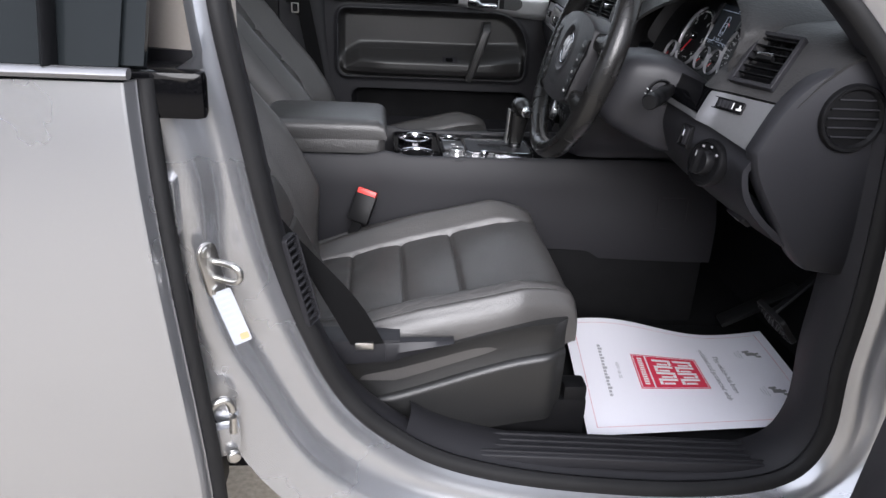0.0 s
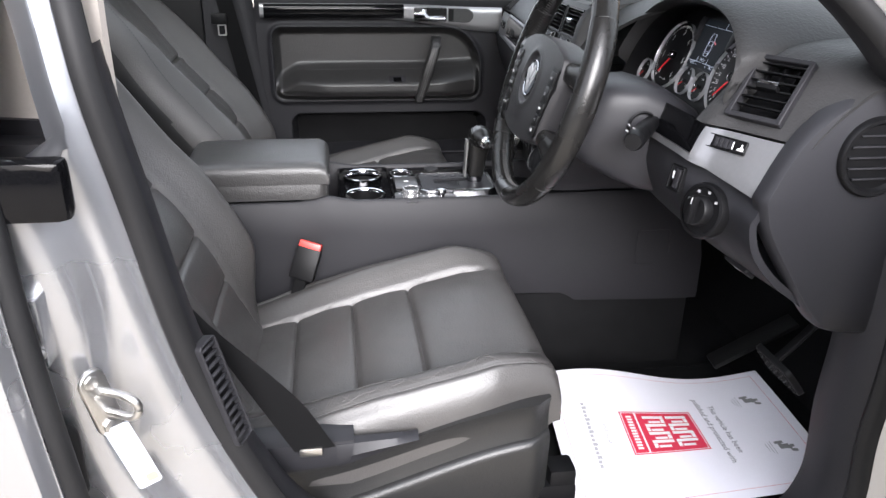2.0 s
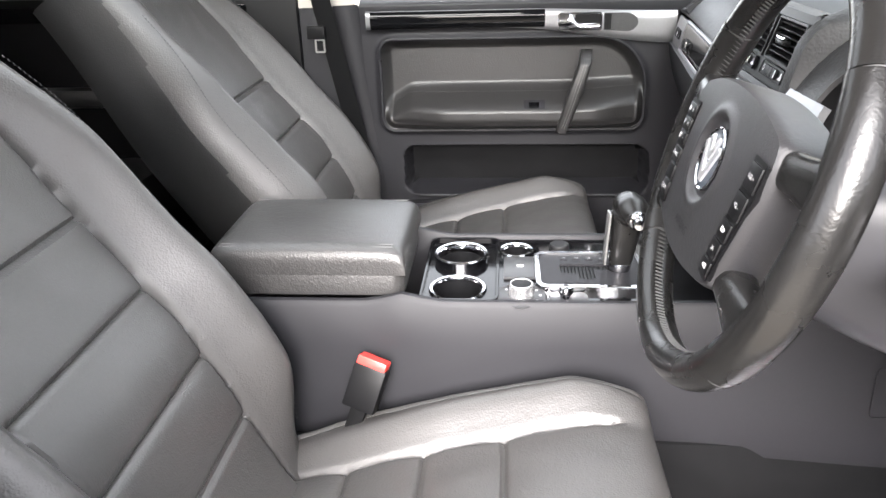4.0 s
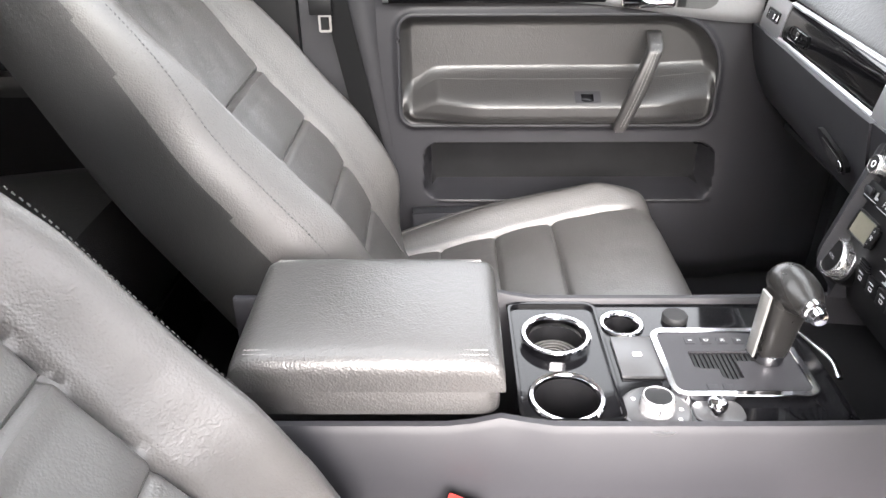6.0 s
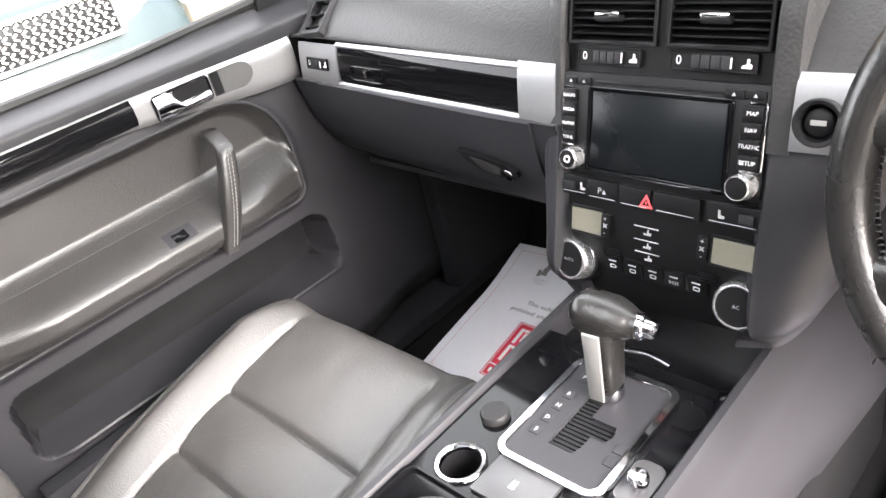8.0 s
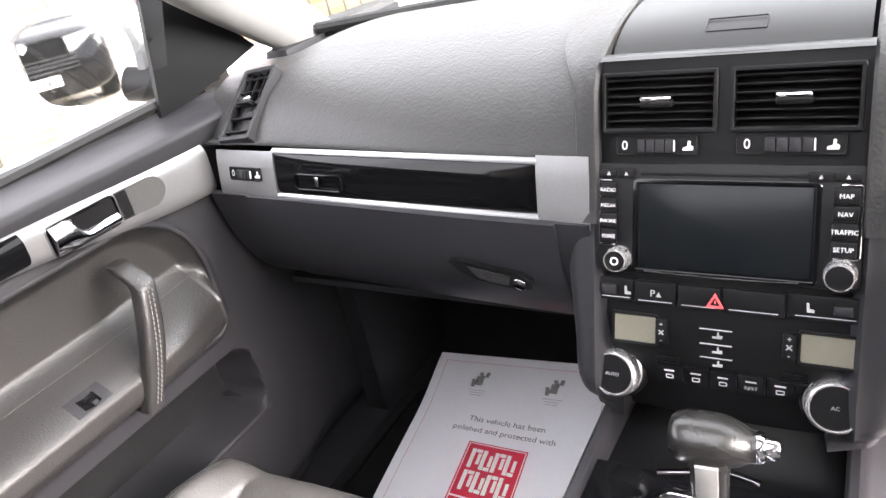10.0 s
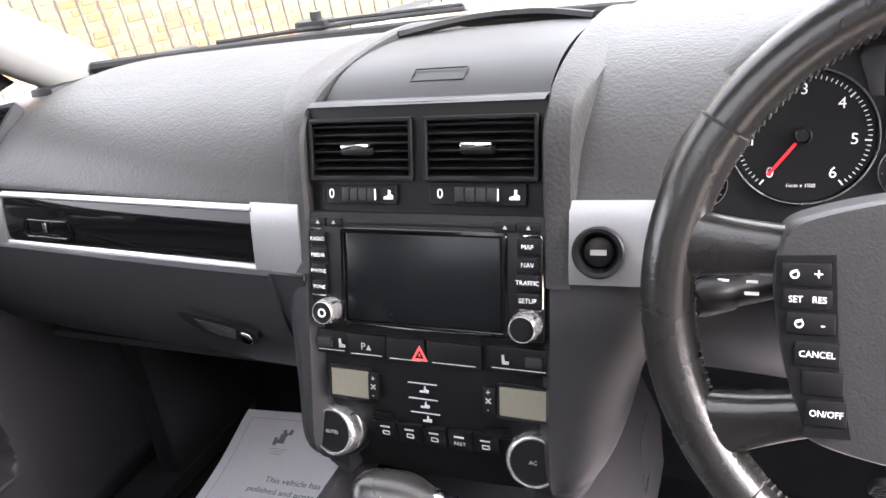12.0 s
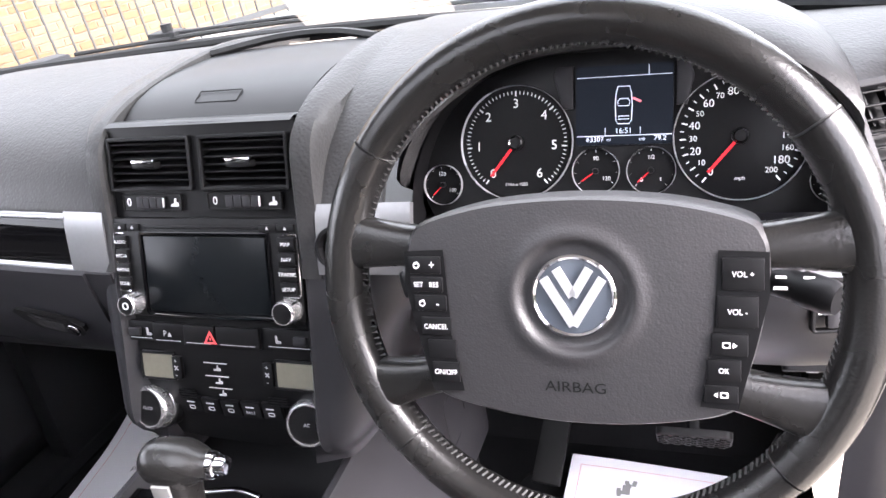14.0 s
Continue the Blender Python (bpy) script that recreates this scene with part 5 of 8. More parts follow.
for u, w, fu in ((-0.081, 0.042, -0.0535), (0.097, 0.046, 0.0645)):
    zc = 1.0815
    dp = -0.010 * (u / 0.125) ** 2
    b_ = B()
    plate(b_, rrect(w, 0.0275, 0.002), -0.001 + dp, 0.0012 + dp, SU @ T((u, V(zc), 0)))
    part("display", b_, LCD, climate, "unlit grey display")
    b_ = B()
    frame_plate(b_, w + 0.006, 0.0335, 0.003, 0.003, -0.002 + dp, 0.0022 + dp, SU @ T((u, V(zc), 0)))
    part("display_frame", b_, BLACK_PLASTIC, climate)
    b_ = B()
    box(b_, (fu, V(zc), -0.001 + dp * 0.5), (0.012, 0.026, 0.006), SU, 0.0015)
    part("fan_switch", b_, BLACK_PLASTIC, climate)
    b_ = B()
    for sg, dy in (("+", 0.008), ("-", -0.008)):
        text_bm(b_, sg, 0.008, SU @ T((fu, V(zc) + dy, 0.0024 + dp * 0.5)))
    for k in range(4):
        box(b_, (0, 0.0018, 0), (0.0012, 0.003, 0.0004), SU @ T((fu, V(zc), 0.0023 + dp * 0.5)) @ pose(0, 0, 0, 0, 0, 45 + 90 * k))
    part("marking", b_, MARK_DIM, climate)
    b_ = B()
    for k in range(4):
        box(b_, (u * 0.6 + (0.0 if u < 0 else 0.012), V(1.054) - k * 0.0032, -0.0085 - 0.001 * k), (0.022, 0.0011, 0.004), SU)
    part("sensor_grille", b_, BLACK_PLASTIC, climate)
for i in range(3):
    zc = 1.0845 - i * 0.0148
    sm_ = SU @ T((0, 0, (0.0, -0.0015, -0.006)[i]))
    b_ = B()
    box(b_, (-0.001, V(zc) + 0.006, 0.000), (0.030, 0.0006, 0.002), sm_)
    part("marking", b_, MARK_DIM, climate)
    b_ = B()
    plate(b_, [(0.004, -0.003), (0.0045, 0.000), (0.001, 0.0005), (0.001, 0.0035), (-0.0005, 0.0035), (-0.001, -0.001), (-0.005, -0.001), (-0.005, -0.003)], 0, 0.0004, sm_ @ T((0.001, V(zc), -0.001)))
    part("marking", b_, MARK_DIM, climate)
SB = SU @ T((0, 0, -0.0125)) @ pose(0, V(1.036), 0, 18) @ T((0, -V(1.036), 0))
for i, tx in enumerate(("", "", "", "REST", "")):
    u = -0.047 + 0.0262 * i
    b_ = B()
    box(b_, (u, V(1.036), -0.002 - 0.001 * abs(i - 2)), (0.0245, 0.0215, 0.006), SB, 0.0012)
    bt = part("button", b_, SATIN_BLACK, climate)
    b_ = B()
    box(b_, (u, V(1.036) + 0.0055, 0.0012), (0.010, 0.0016, 0.0006), SB)
    if tx:
        text_bm(b_, tx, 0.0058, SB @ T((u, V(1.036) - 0.002, 0.0014)))
    else:
        frame_plate(b_, 0.0078, 0.0052, 0.0012, 0.0010, 0.0008, 0.0015, SB @ T((u, V(1.036) - 0.002, 0)))
    part("marking", b_, MARK_DIM, bt)
for s, tx in ((-1, "AUTO"), (1, "AC")):
    mk = T((0.3985, -s * 0.1030, 1.0185)) @ SU.to_3x3().to_4x4() @ pose(0, 0, 0, -4, s * 6)
    b_ = B()
    lathe(b_, [(0.001, -0.02), (0.029, -0.016), (0.0305, 0.0), (0.0297, 0.005), (0.0272, 0.007), (0.02, 0.007)], mk, 44)
    part("dial_base", b_, BLACK_PLASTIC, climate)
    kk = knob(mk @ T((0, 0, 0.004)), 0.0268, 0.021, climate, tx, "temperature_dial")
    b_ = B()
    plate(b_, rrect(0.008, 0.003, 0.001), 0.0055, 0.0078, mk @ T((-0.010, 0.0266, 0)))
    part("cold_mark", b_, BLUE_MARK, climate)
    b_ = B()
    plate(b_, rrect(0.010, 0.003, 0.001), 0.0055, 0.0078, mk @ T((0.004, 0.0278, 0)))
    part("warm_mark", b_, RED_MARK, climate)

# glovebox
glove = thing("glovebox", "closed charcoal glovebox with a keyed handle", "glovebox")
GP = smooth_line([(0.428, 0, 1.184), (0.432, 0, 1.150), (0.440, 0, 1.105), (0.458, 0, 1.062), (0.492, 0, 1.028), (0.55, 0, 1.008)], 5)


def glove_pt(u, y, d=0.0):
    f = u * (len(GP) - 1)
    i = min(int(f), len(GP) - 2)
    p = GP[i].lerp(GP[i + 1], f - i)
    sl = sm(0.15, 0.65, y)
    return Vector((p.x + ddx(y) + 0.05 * sl * u * u - d, y, p.z - 0.035 * sl * u))


b_ = B()
sheet(b_, lambda u, v: glove_pt(u, 0.165 + 0.475 * v, 0.004), 24, 30, 0.01)
part("glovebox_door", b_, DASH_SMOOTH, glove)
mgl = basis(glove_pt(0.375, 0.258, 0.0205), (-0.06, -1, 0), (-0.25, 0, 1)) @ pose(0, 0, 0, 0, 0, -6)
b_ = B()
plate(b_, [(-0.052, 0.011), (-0.040, 0.0135), (0.040, 0.010), (0.053, 0.003), (0.053, -0.006), (0.046, -0.0105), (0.02, -0.0125), (-0.020, -0.0105), (-0.040, -0.001)], -0.004, 0.0035, mgl, 0.002)
part("glovebox_handle", b_, BLACK_PLASTIC, glove)
b_ = B()
plate(b_, [(-0.026, 0.009), (0.028, 0.0065), (0.024, -0.0085), (0.0, -0.009), (-0.014, -0.006)], 0.0036, 0.0050, mgl, 0.001)
part("handle_pull", b_, DASH_SOFT, glove)
b_ = B()
cyl(b_, 0.0090, 0.003, mgl @ T((0.040, -0.002, 0.004)), 24, bevel=0.001)
part("lock", b_, CHROME, glove)
b_ = B()
sheet(b_, lambda u, v: glove_pt(u, 0.640 + 0.075 * v, 0.0) , 24, 6, 0.01)
sheet(b_, lambda u, v: glove_pt(u, 0.128 + 0.037 * v, 0.0), 24, 6, 0.01)
sheet(b_, lambda u, v: Vector((0.50 + 0.5 * u + 0.05 * v, 0.128 + 0.59 * v, 1.015 - 0.035 * v - 0.02 * u)), 6, 8, 0.01)
part("lower_panel", b_, DASH_SMOOTH, dash)
# stack flanks: full rounded cheeks beside the climate panel
for s in (1, -1):
    b_ = B()
    secs = []
    top_z = 1.187 if s > 0 else 1.192
    for i in range(25):
        z = 0.968 + (top_z - 0.968) * i / 24
        xx = 0.400 + 0.337 * (z - 1.115)
        low = sm(1.035, 0.968, z)
        wide = (0.160 + 0.012 * sm(1.03, 1.15, z)) if s > 0 else 0.168 + 0.020 * sm(0.98, 1.08, z) + 0.055 * sm(1.06, 1.19, z)
        wide -= 0.016 * low ** 2
        deep = 0.085 if s > 0 else 0.095
        sec = [Vector((xx + 0.03, s * 0.10, z)), Vector((xx - 0.002 + 0.012 * low + 0.030 * low ** 3, s * 0.1225, z))]
        for k in range(15):
            q = math.pi / 2 * k / 14
            sec.append(Vector((xx + 0.001 + 0.012 * low + 0.030 * low ** 3 + deep * (1 - math.cos(q) ** 0.9), s * (0.1275 + (wide - 0.1275) * math.sin(q) ** 0.9), z)))
        sec += [Vector((xx + 0.30, s * (wide + 0.004), z)), Vector((xx + 0.30, s * 0.05, z))]
        secs.append(sec)
    loft(b_, secs)
    part("stack_flank", b_, DASH_SMOOTH, dash)

# ---------------- driver side of the dashboard ----------------
HERE = Matrix.Identity(4)
DV = basis((0.558, -0.668, 1.2815), (0.44, -0.9, 0), (0.645, 0.03, 0.765))
VENT_W, VENT_H = 0.076, 0.090
DUP = smooth_line([(0, 0, 0), (0.010, 0, 0.013), (0.044, 0, 0.053), (0.074, 0, 0.086), (0.112, 0, 0.104), (0.17, 0, 0.112), (0.25, 0, 0.114), (0.36, 0, 0.104)], 8)


def outer_x(y):
    """The line along which the outer end of the dash turns to the door."""
    q = max(0.0, -y - 0.612)
    return 0.492 + 0.50 * q * sm(0.0, 0.05, q)


def outer_pad(u, y):
    f = u * (len(DUP) - 1)
    i = min(int(f), len(DUP) - 2)
    p = DUP[i].lerp(DUP[i + 1], f - i)
    return Vector((outer_x(y) * (1 - 0.6 * sm(0.4, 1, u)) + 0.505 * 0.6 * sm(0.4, 1, u) + p.x, y, 1.229 + p.z - 0.030 * sm(0.70, 0.765, -y) * sm(0.2, 0.7, u)))


b_ = B()
g_ = [[b_.verts.new(outer_pad(i / 56, -0.605 - 0.160 * j / 40)) for j in range(41)] for i in range(57)]
DVI = DV.inverted()
for i in range(56):
    for j in range(40):
        q = DVI @ ((g_[i][j].co + g_[i + 1][j + 1].co) / 2)
        if abs(q.x) > VENT_W / 2 - 0.003 or abs(q.y) > VENT_H / 2 - 0.003:
            b_.faces.new((g_[i][j], g_[i + 1][j], g_[i + 1][j + 1], g_[i][j + 1]))
bmesh.ops.delete(b_, geom=[v for v in b_.verts if not v.link_faces], context="VERTS")
bmesh.ops.recalc_face_normals(b_, faces=b_.faces)
bmesh.ops.solidify(b_, geom=list(b_.faces), thickness=0.006)
part("driver_pad", b_, DASH_SOFT, dash)
# key trim
HERE = FRONT
def key_pt(y, z):
    return Vector((0.451 - 0.36 * (1.255 - z) + 0.05 * (-0.138 - y), y, z))


b_ = B()
sheet(b_, lambda u, v: key_pt(-0.139 - 0.100 * u, 1.190 + 0.067 * v) + Vector((-0.006 - 0.002 * (1 - abs(2 * v - 1) ** 4), 0, 0)), 12, 10, 0.01)
part("key_trim", b_, SILVER_TRIM, dash)
mi = basis(key_pt(-0.166, 1.2225) + Vector((-0.021, 0, 0)), (0.05, -1, 0), (0.36, 0, 1))
ignition = thing("ignition_lock", "black ignition lock in silver trim", "ignition lock")
b_ = B()
lathe(b_, [(0.0215, -0.004), (0.0215, 0.002), (0.020, 0.0035), (0.017, 0.003), (0.0135, -0.008), (0.013, -0.012), (0.0001, -0.012)], mi, 40)
part("lock_ring", b_, SATIN_BLACK, ignition)
b_ = B()
lathe(b_, [(0.0125, -0.012), (0.0125, -0.003), (0.010, -0.001), (0.0001, -0.001)], mi, 32)
part("lock_barrel", b_, BLACK_PLASTIC, ignition)
b_ = B()
box(b_, (0, 0, -0.0005), (0.013, 0.0045, 0.001), mi)
part("key_slot", b_, STEEL, ignition)

HERE = Matrix.Identity(4)
# outer vent, silver block and switches at the door end
vent("air_vent", "black slatted driver side vent", DV @ T((0, 0, 0.004)), VENT_W + 0.006, VENT_H + 0.006, 7, 3, PLASTIC, True, 0.007, 0.024)
HERE = FRONT
pv = basis((0.522, 0.648, 1.288), (-0.10, -1, 0.12), (1.35, 0.12, 1.0)) @ T((0, 0, 0.008))
vent("air_vent", "black slatted vent beside the passenger door", pv, 0.070, 0.118, 5, 3, PLASTIC, True, 0.007, 0.010)
HERE = Matrix.Identity(4)
b_ = B()


def dsil(y, z):
    return Vector((outer_x(y) - 0.002 - 0.42 * (1.228 - z), y, z))


def dlow(y):
    """The lower edge of the silver trim, falling towards the door."""
    return 1.181 - 0.027 * max(0.0, (-y - 0.622) / 0.113)


sheet(b_, lambda u, v: dsil(-0.500 - 0.136 * u, dlow(-0.500 - 0.136 * u) + 0.008 * v) + Vector((-0.001, 0, 0)), 12, 4, 0.012)
part("silver_lip", b_, SILVER_TRIM, dash)
b_ = B()
sheet(b_, lambda u, v: dsil(-0.500 - 0.131 * u, 1.1895 + 0.041 * v) + Vector((0.003, 0, 0)), 8, 6, 0.008)
part("gloss_panel", b_, GLOSS_BLACK, dash)
b_ = B()
sheet(b_, lambda u, v: dsil(-0.6335 - 0.1055 * u, dlow(-0.6335 - 0.1055 * u) + (1.226 - dlow(-0.6335 - 0.1055 * u)) * v) + Vector((-0.002 * (1 - abs(2 * v - 1) ** 4), 0, 0)), 20, 8, 0.012)
part("silver_block", b_, SILVER_TRIM, dash)
thumbwheel(basis(dsil(-0.667, 1.2105) + Vector((-0.004, -0.002, 0)), (0.46, -1, 0), (0.42, 0, 1)), 0.066, dash)

# driver lower panel
DP = smooth_line([(0.474, 0, 1.186), (0.472, 0, 1.160), (0.474, 0, 1.135), (0.494, 0, 1.090), (0.535, 0, 1.045), (0.59, 0, 1.005), (0.655, 0, 0.965), (0.74, 0, 0.945)], 5)


def low_pt(u, y):
    f = u * (len(DP) - 1)
    i = min(int(f), len(DP) - 2)
    p = DP[i].lerp(DP[i + 1], f - i)
    return Vector((p.x + 0.056 * sm(0.580, 0.720, -y) * (1 - u), y, p.z + 0.02 * sm(0.5, 0.2, -y) - (1.184 - dlow(y)) * (1 - u) ** 2))


b_ = B()
sheet(b_, lambda u, v: low_pt(u, -0.165 - 0.585 * v), 36, 40, 0.01)
part("knee_panel", b_, DASH_SMOOTH, dash)
msw = basis((0.498, -0.664, 1.112), (0.30, -1, 0), (0.22, 0, 1))
mswS = msw @ T((0, 0, 0.006)) @ Matrix.Scale(1.30, 4)
lsw = thing("light_switch", "round black headlight switch", "light switch")
b_ = B()
lathe(b_, [(0.030, -0.008), (0.031, 0.0), (0.0295, 0.004), (0.026, 0.005), (0.0255, 0.003), (0.0001, 0.003)], mswS, 44)
part("switch_rim", b_, BLACK_PLASTIC, lsw)
b_ = B()
lathe(b_, [(0.017, 0.003), (0.0165, 0.012), (0.015, 0.014), (0.0001, 0.014)], mswS, 36)
box(b_, (0, 0, 0.016), (0.008, 0.031, 0.010), mswS, 0.003)
part("rotary", b_, SATIN_BLACK, lsw)
b_ = B()
for k in range(5):
    a = radians(40 + 40 * k)
    box(b_, (0.0215 * math.cos(a), 0.0215 * math.sin(a), 0.0033), (0.0035, 0.0028, 0.0006), mswS)
box(b_, (0, 0.010, 0.0212), (0.001, 0.007, 0.0006), mswS)
part("marking", b_, MARK_DIM, lsw)
md = basis((0.4775, -0.608, 1.143), (0.20, -1, 0), (0.2, 0, 1)) @ T((0, 0, 0.003)) @ Matrix.Scale(1.15, 4)
dim = thing("dimmer_switch", "small black dimmer switch beside the light switch", "switch")
b_ = B()
frame_plate(b_, 0.026, 0.034, 0.004, 0.003, -0.004, 0.003, md)
part("bezel", b_, BLACK_PLASTIC, dim)
b_ = B()
box(b_, (0.003, 0, 0.0), (0.010, 0.026, 0.008), md, 0.003)
part("dimmer_wheel", b_, PLASTIC, dim)
b_ = B()
box(b_, (-0.006, 0.003, 0.001), (0.003, 0.009, 0.001), md)
part("marking", b_, MARK, dim)
mb = basis(low_pt(0.72, -0.62) + Vector((-0.003, 0, -0.003)), (0.05, -1, 0), (-0.75, 0, 0.6))
rel = thing("bonnet_release", "small dark release flap under the dash", "release lever")
b_ = B()
plate(b_, rrect(0.060, 0.022, 0.006), -0.004, 0.003, mb, 0.002)
part("flap", b_, PLASTIC, rel)
b_ = B()
box(b_, (0, 0, 0.0036), (0.012, 0.005, 0.001), mb)
part("marking", b_, MARK_DIM, rel)

# dash end cap with round vent
b_ = B()
capo = [(0.518, 1.158), (0.548, 1.224), (0.580, 1.264), (0.622, 1.293), (0.66, 1.310), (0.70, 1.322), (0.80, 1.318), (0.86, 1.25), (0.86, 0.97), (0.76, 0.952), (0.68, 0.955), (0.635, 0.972), (0.585, 1.035), (0.535, 1.110)]
capo = [(p.x, p.z) for p in smooth_line([(x, 0, z) for x, z in capo] + [(capo[0][0], 0, capo[0][1])], 5)[:-1]]
cc = Vector((0.66, 0, 1.15))
secs = []
for f, yy in ((1.0, -0.735), (1.0, -0.748), (0.985, -0.757), (0.955, -0.7625), (0.80, -0.766), (0.5, -0.768)):
    secs.append([Vector((cc.x + (x - cc.x) * f, yy, cc.z + (z - cc.z) * f)) for x, z in capo])
loft(b_, secs)
part("end_cap", b_, DASH_SMOOTH, dash, "smooth dark end cap")
rv = thing("round_vent", "round black slatted vent in the dash end", "air vent")
mr = basis((0.655, -0.7695, 1.217), (1, 0, 0), (0, 0, 1))
b_ = B()
lathe(b_, [(0.0520, -0.004), (0.0520, 0.003), (0.0495, 0.0065), (0.045, 0.006), (0.0415, 0.0), (0.040, -0.0015)], mr, 56)
part("vent_ring", b_, SATIN_BLACK, rv)
b_ = B()
cyl(b_, 0.041, 0.002, mr @ T((0, 0, -0.0022)), 48)
part("vent_backing", b_, BLACK_PLASTIC, rv)
for i in range(5):
    yy = -0.028 + 0.014 * i
    w = 2 * math.sqrt(0.040 ** 2 - yy ** 2)
    b_ = B()
    box(b_, (0, yy, 0.002), (w, 0.0024, 0.004), mr, 0.0006, 1)
    part("slat", b_, PLASTIC, rv)

# instrument hood and cluster
HERE = FRONT
hood = thing("instrument_hood", "dark curved hood over the instruments", "instrument hood")
HY = -0.427


def arch(t, rx, rz, zb, p=2.6):
    """A flat-topped arch about the wheel axis; t from 0 to 1."""
    a = math.pi * t
    c, s = math.cos(a), math.sin(a)
    return rx * math.copysign(abs(c) ** (2 / p), c), zb + rz * abs(s) ** (2 / p)


b_ = B()
secs = []
for x, rx, rz, zb in ((0.600, 0.215, 0.165, 1.188), (0.575, 0.217, 0.168, 1.188), (0.535, 0.222, 0.176, 1.185), (0.520, 0.224, 0.180, 1.185), (0.512, 0.228, 0.186, 1.185), (0.516, 0.233, 0.192, 1.185), (0.535, 0.238, 0.197, 1.185), (0.60, 0.243, 0.199, 1.185), (0.70, 0.245, 0.192, 1.185), (0.80, 0.24, 0.178, 1.185), (0.9, 0.23, 0.163, 1.185)):
    sec = []
    for k in range(49):
        y, z = arch(k / 48, rx, rz, zb)
        y = max(y, -0.202)
        sec.append(Vector((x + 0.35 * (z - 1.27) * (1 if x < 0.65 else 0.0) * sm(0.9, 0.5, x) + 0.10 * sm(1.262, 1.19, z) * sm(0.7, 0.55, x), HY + y, z)))
    secs.append(sec)
loft(b_, secs, False, False)
part("hood_shell", b_, DASH_SOFT, hood)
b_ = B()
secs = []
for x, rx, rz in ((0.536, 0.218, 0.172), (0.60, 0.212, 0.163), (0.640, 0.208, 0.158)):
    secs.append([Vector((x + 0.35 * (arch(k / 48, rx, rz, 1.188)[1] - 1.27), HY + max(-0.199, arch(k / 48, rx, rz, 1.188)[0]), arch(k / 48, rx, rz, 1.188)[1])) for k in range(49)])
loft(b_, secs, False, False)
part("hood_lining", b_, BLACK_PLASTIC, hood)
b_ = B()
sheet(b_, lambda u, v: Vector((0.500 + 0.105 * u, HY - 0.20 + 0.40 * v, 1.188 + 0.004 * u)), 6, 10, 0.012)
part("hood_shelf", b_, PLASTIC, hood)

cluster = thing("instrument_cluster", "instrument cluster with chrome-ringed dials and small display", "instrument cluster")
CM = basis((0.5690, HY, 1.268), (0, -1, 0), (0.40, 0, 0.917))
b_ = B()
plate(b_, rrect(0.412, 0.185, 0.05, 8), -0.014, -0.004, CM @ T((-0.006, -0.004, 0)))
part("cluster_backing", b_, SATIN_BLACK, cluster)


def gauge(name, u, v, r, labels, a0, a1, ang, sub, size, extra=(), rl=0.72):
    m = CM @ T((u, v, 0))
    g_ = part(name, (lambda b: (lathe(b, [(0.0001, -0.003), (r * 0.95, -0.003), (r * 0.97, -0.004)], m, 56), b)[1])(B()), GAUGE_FACE, cluster)
    b = B()
    lathe(b, [(r * 0.984, -0.003), (r * 0.988, 0.001), (r * 0.996, 0.0022), (r * 1.003, 0.001), (r * 1.008, -0.004)], m, 64)
    part("chrome_ring", b, BADGE, g_)
    b = B()
    n = (len(labels) - 1) * sub
    for i in range(n + 1):
        a = radians(a0 + (a1 - a0) * i / n)
        big = i % sub == 0
        ln = r * (0.09 if big else 0.055)
        box(b, (0, r * 0.90 - ln / 2, -0.0024), (r * (0.022 if big else 0.012), ln, 0.0004), m @ pose(0, 0, 0, 0, 0, math.degrees(a) - 90))
    for i, s in enumerate(labels):
        if not s:
            continue
        a = radians(a0 + (a1 - a0) * i / (len(labels) - 1))
        sz = size * (0.72 if s.startswith(".") else 1)
        text_bm(b, s.lstrip("."), sz, m @ T((r * rl * math.cos(a), r * rl * math.sin(a), -0.0026)))
    for s, x, y, sz in extra:
        text_bm(b, s, sz, m @ T((x, y, -0.0026)))
    part("dial_print", b, MARK, g_)
    b = B()
    a = math.degrees(radians(ang)) - 90
    box(b, (0, r * 0.40, -0.0005), (r * 0.045, r * 0.66, 0.0012), m @ pose(0, 0, 0, 0, 0, a), 0.0003, 1)
    part("needle", b, NEEDLE, g_)
    b = B()
    lathe(b, [(r * 0.13, -0.003), (r * 0.13, 0.003), (r * 0.10, 0.0045), (r * 0.085, 0.003), (0.0001, 0.003)], m, 28)
    part("needle_hub", b, SATIN_BLACK, g_)
    b = B()
    lathe(b, [(r * 0.115, 0.0035), (r * 0.105, 0.005), (r * 0.09, 0.0042)], m, 28)
    part("hub_ring", b, CHROME, g_)
    return g_


gauge("rev_counter", -0.110, 0.0, 0.0595, ["0", "1", "2", "3", "4", "5", "6"], 232, -52, 232, 10, 0.0135, [("1/min x 1000", 0, -0.0430, 0.0045)], 0.68)
gauge("speedometer", 0.108, 0.0, 0.0610, ["0", ".10", "20", ".30", "40", ".50", "60", ".70", "80", ".90", "100", ".110", "120", ".130", "140", ".160", "180", ".200"], 232, -50, 230, 2, 0.0105, [("mph", 0, -0.040, 0.0055)], 0.70)
gauge("oil_gauge", -0.191, -0.0425, 0.0215, ["", "120", "180"], 225, -30, 225, 4, 0.0058, (), 0.55)
gauge("temperature_gauge", -0.0275, -0.0310, 0.0235, ["", "90", "130"], 215, -35, 215, 4, 0.0058, (), 0.55)
gauge("fuel_gauge", 0.0265, -0.0310, 0.0235, ["0", "1/2", "1"], 225, -45, 222, 4, 0.0055, (), 0.55)
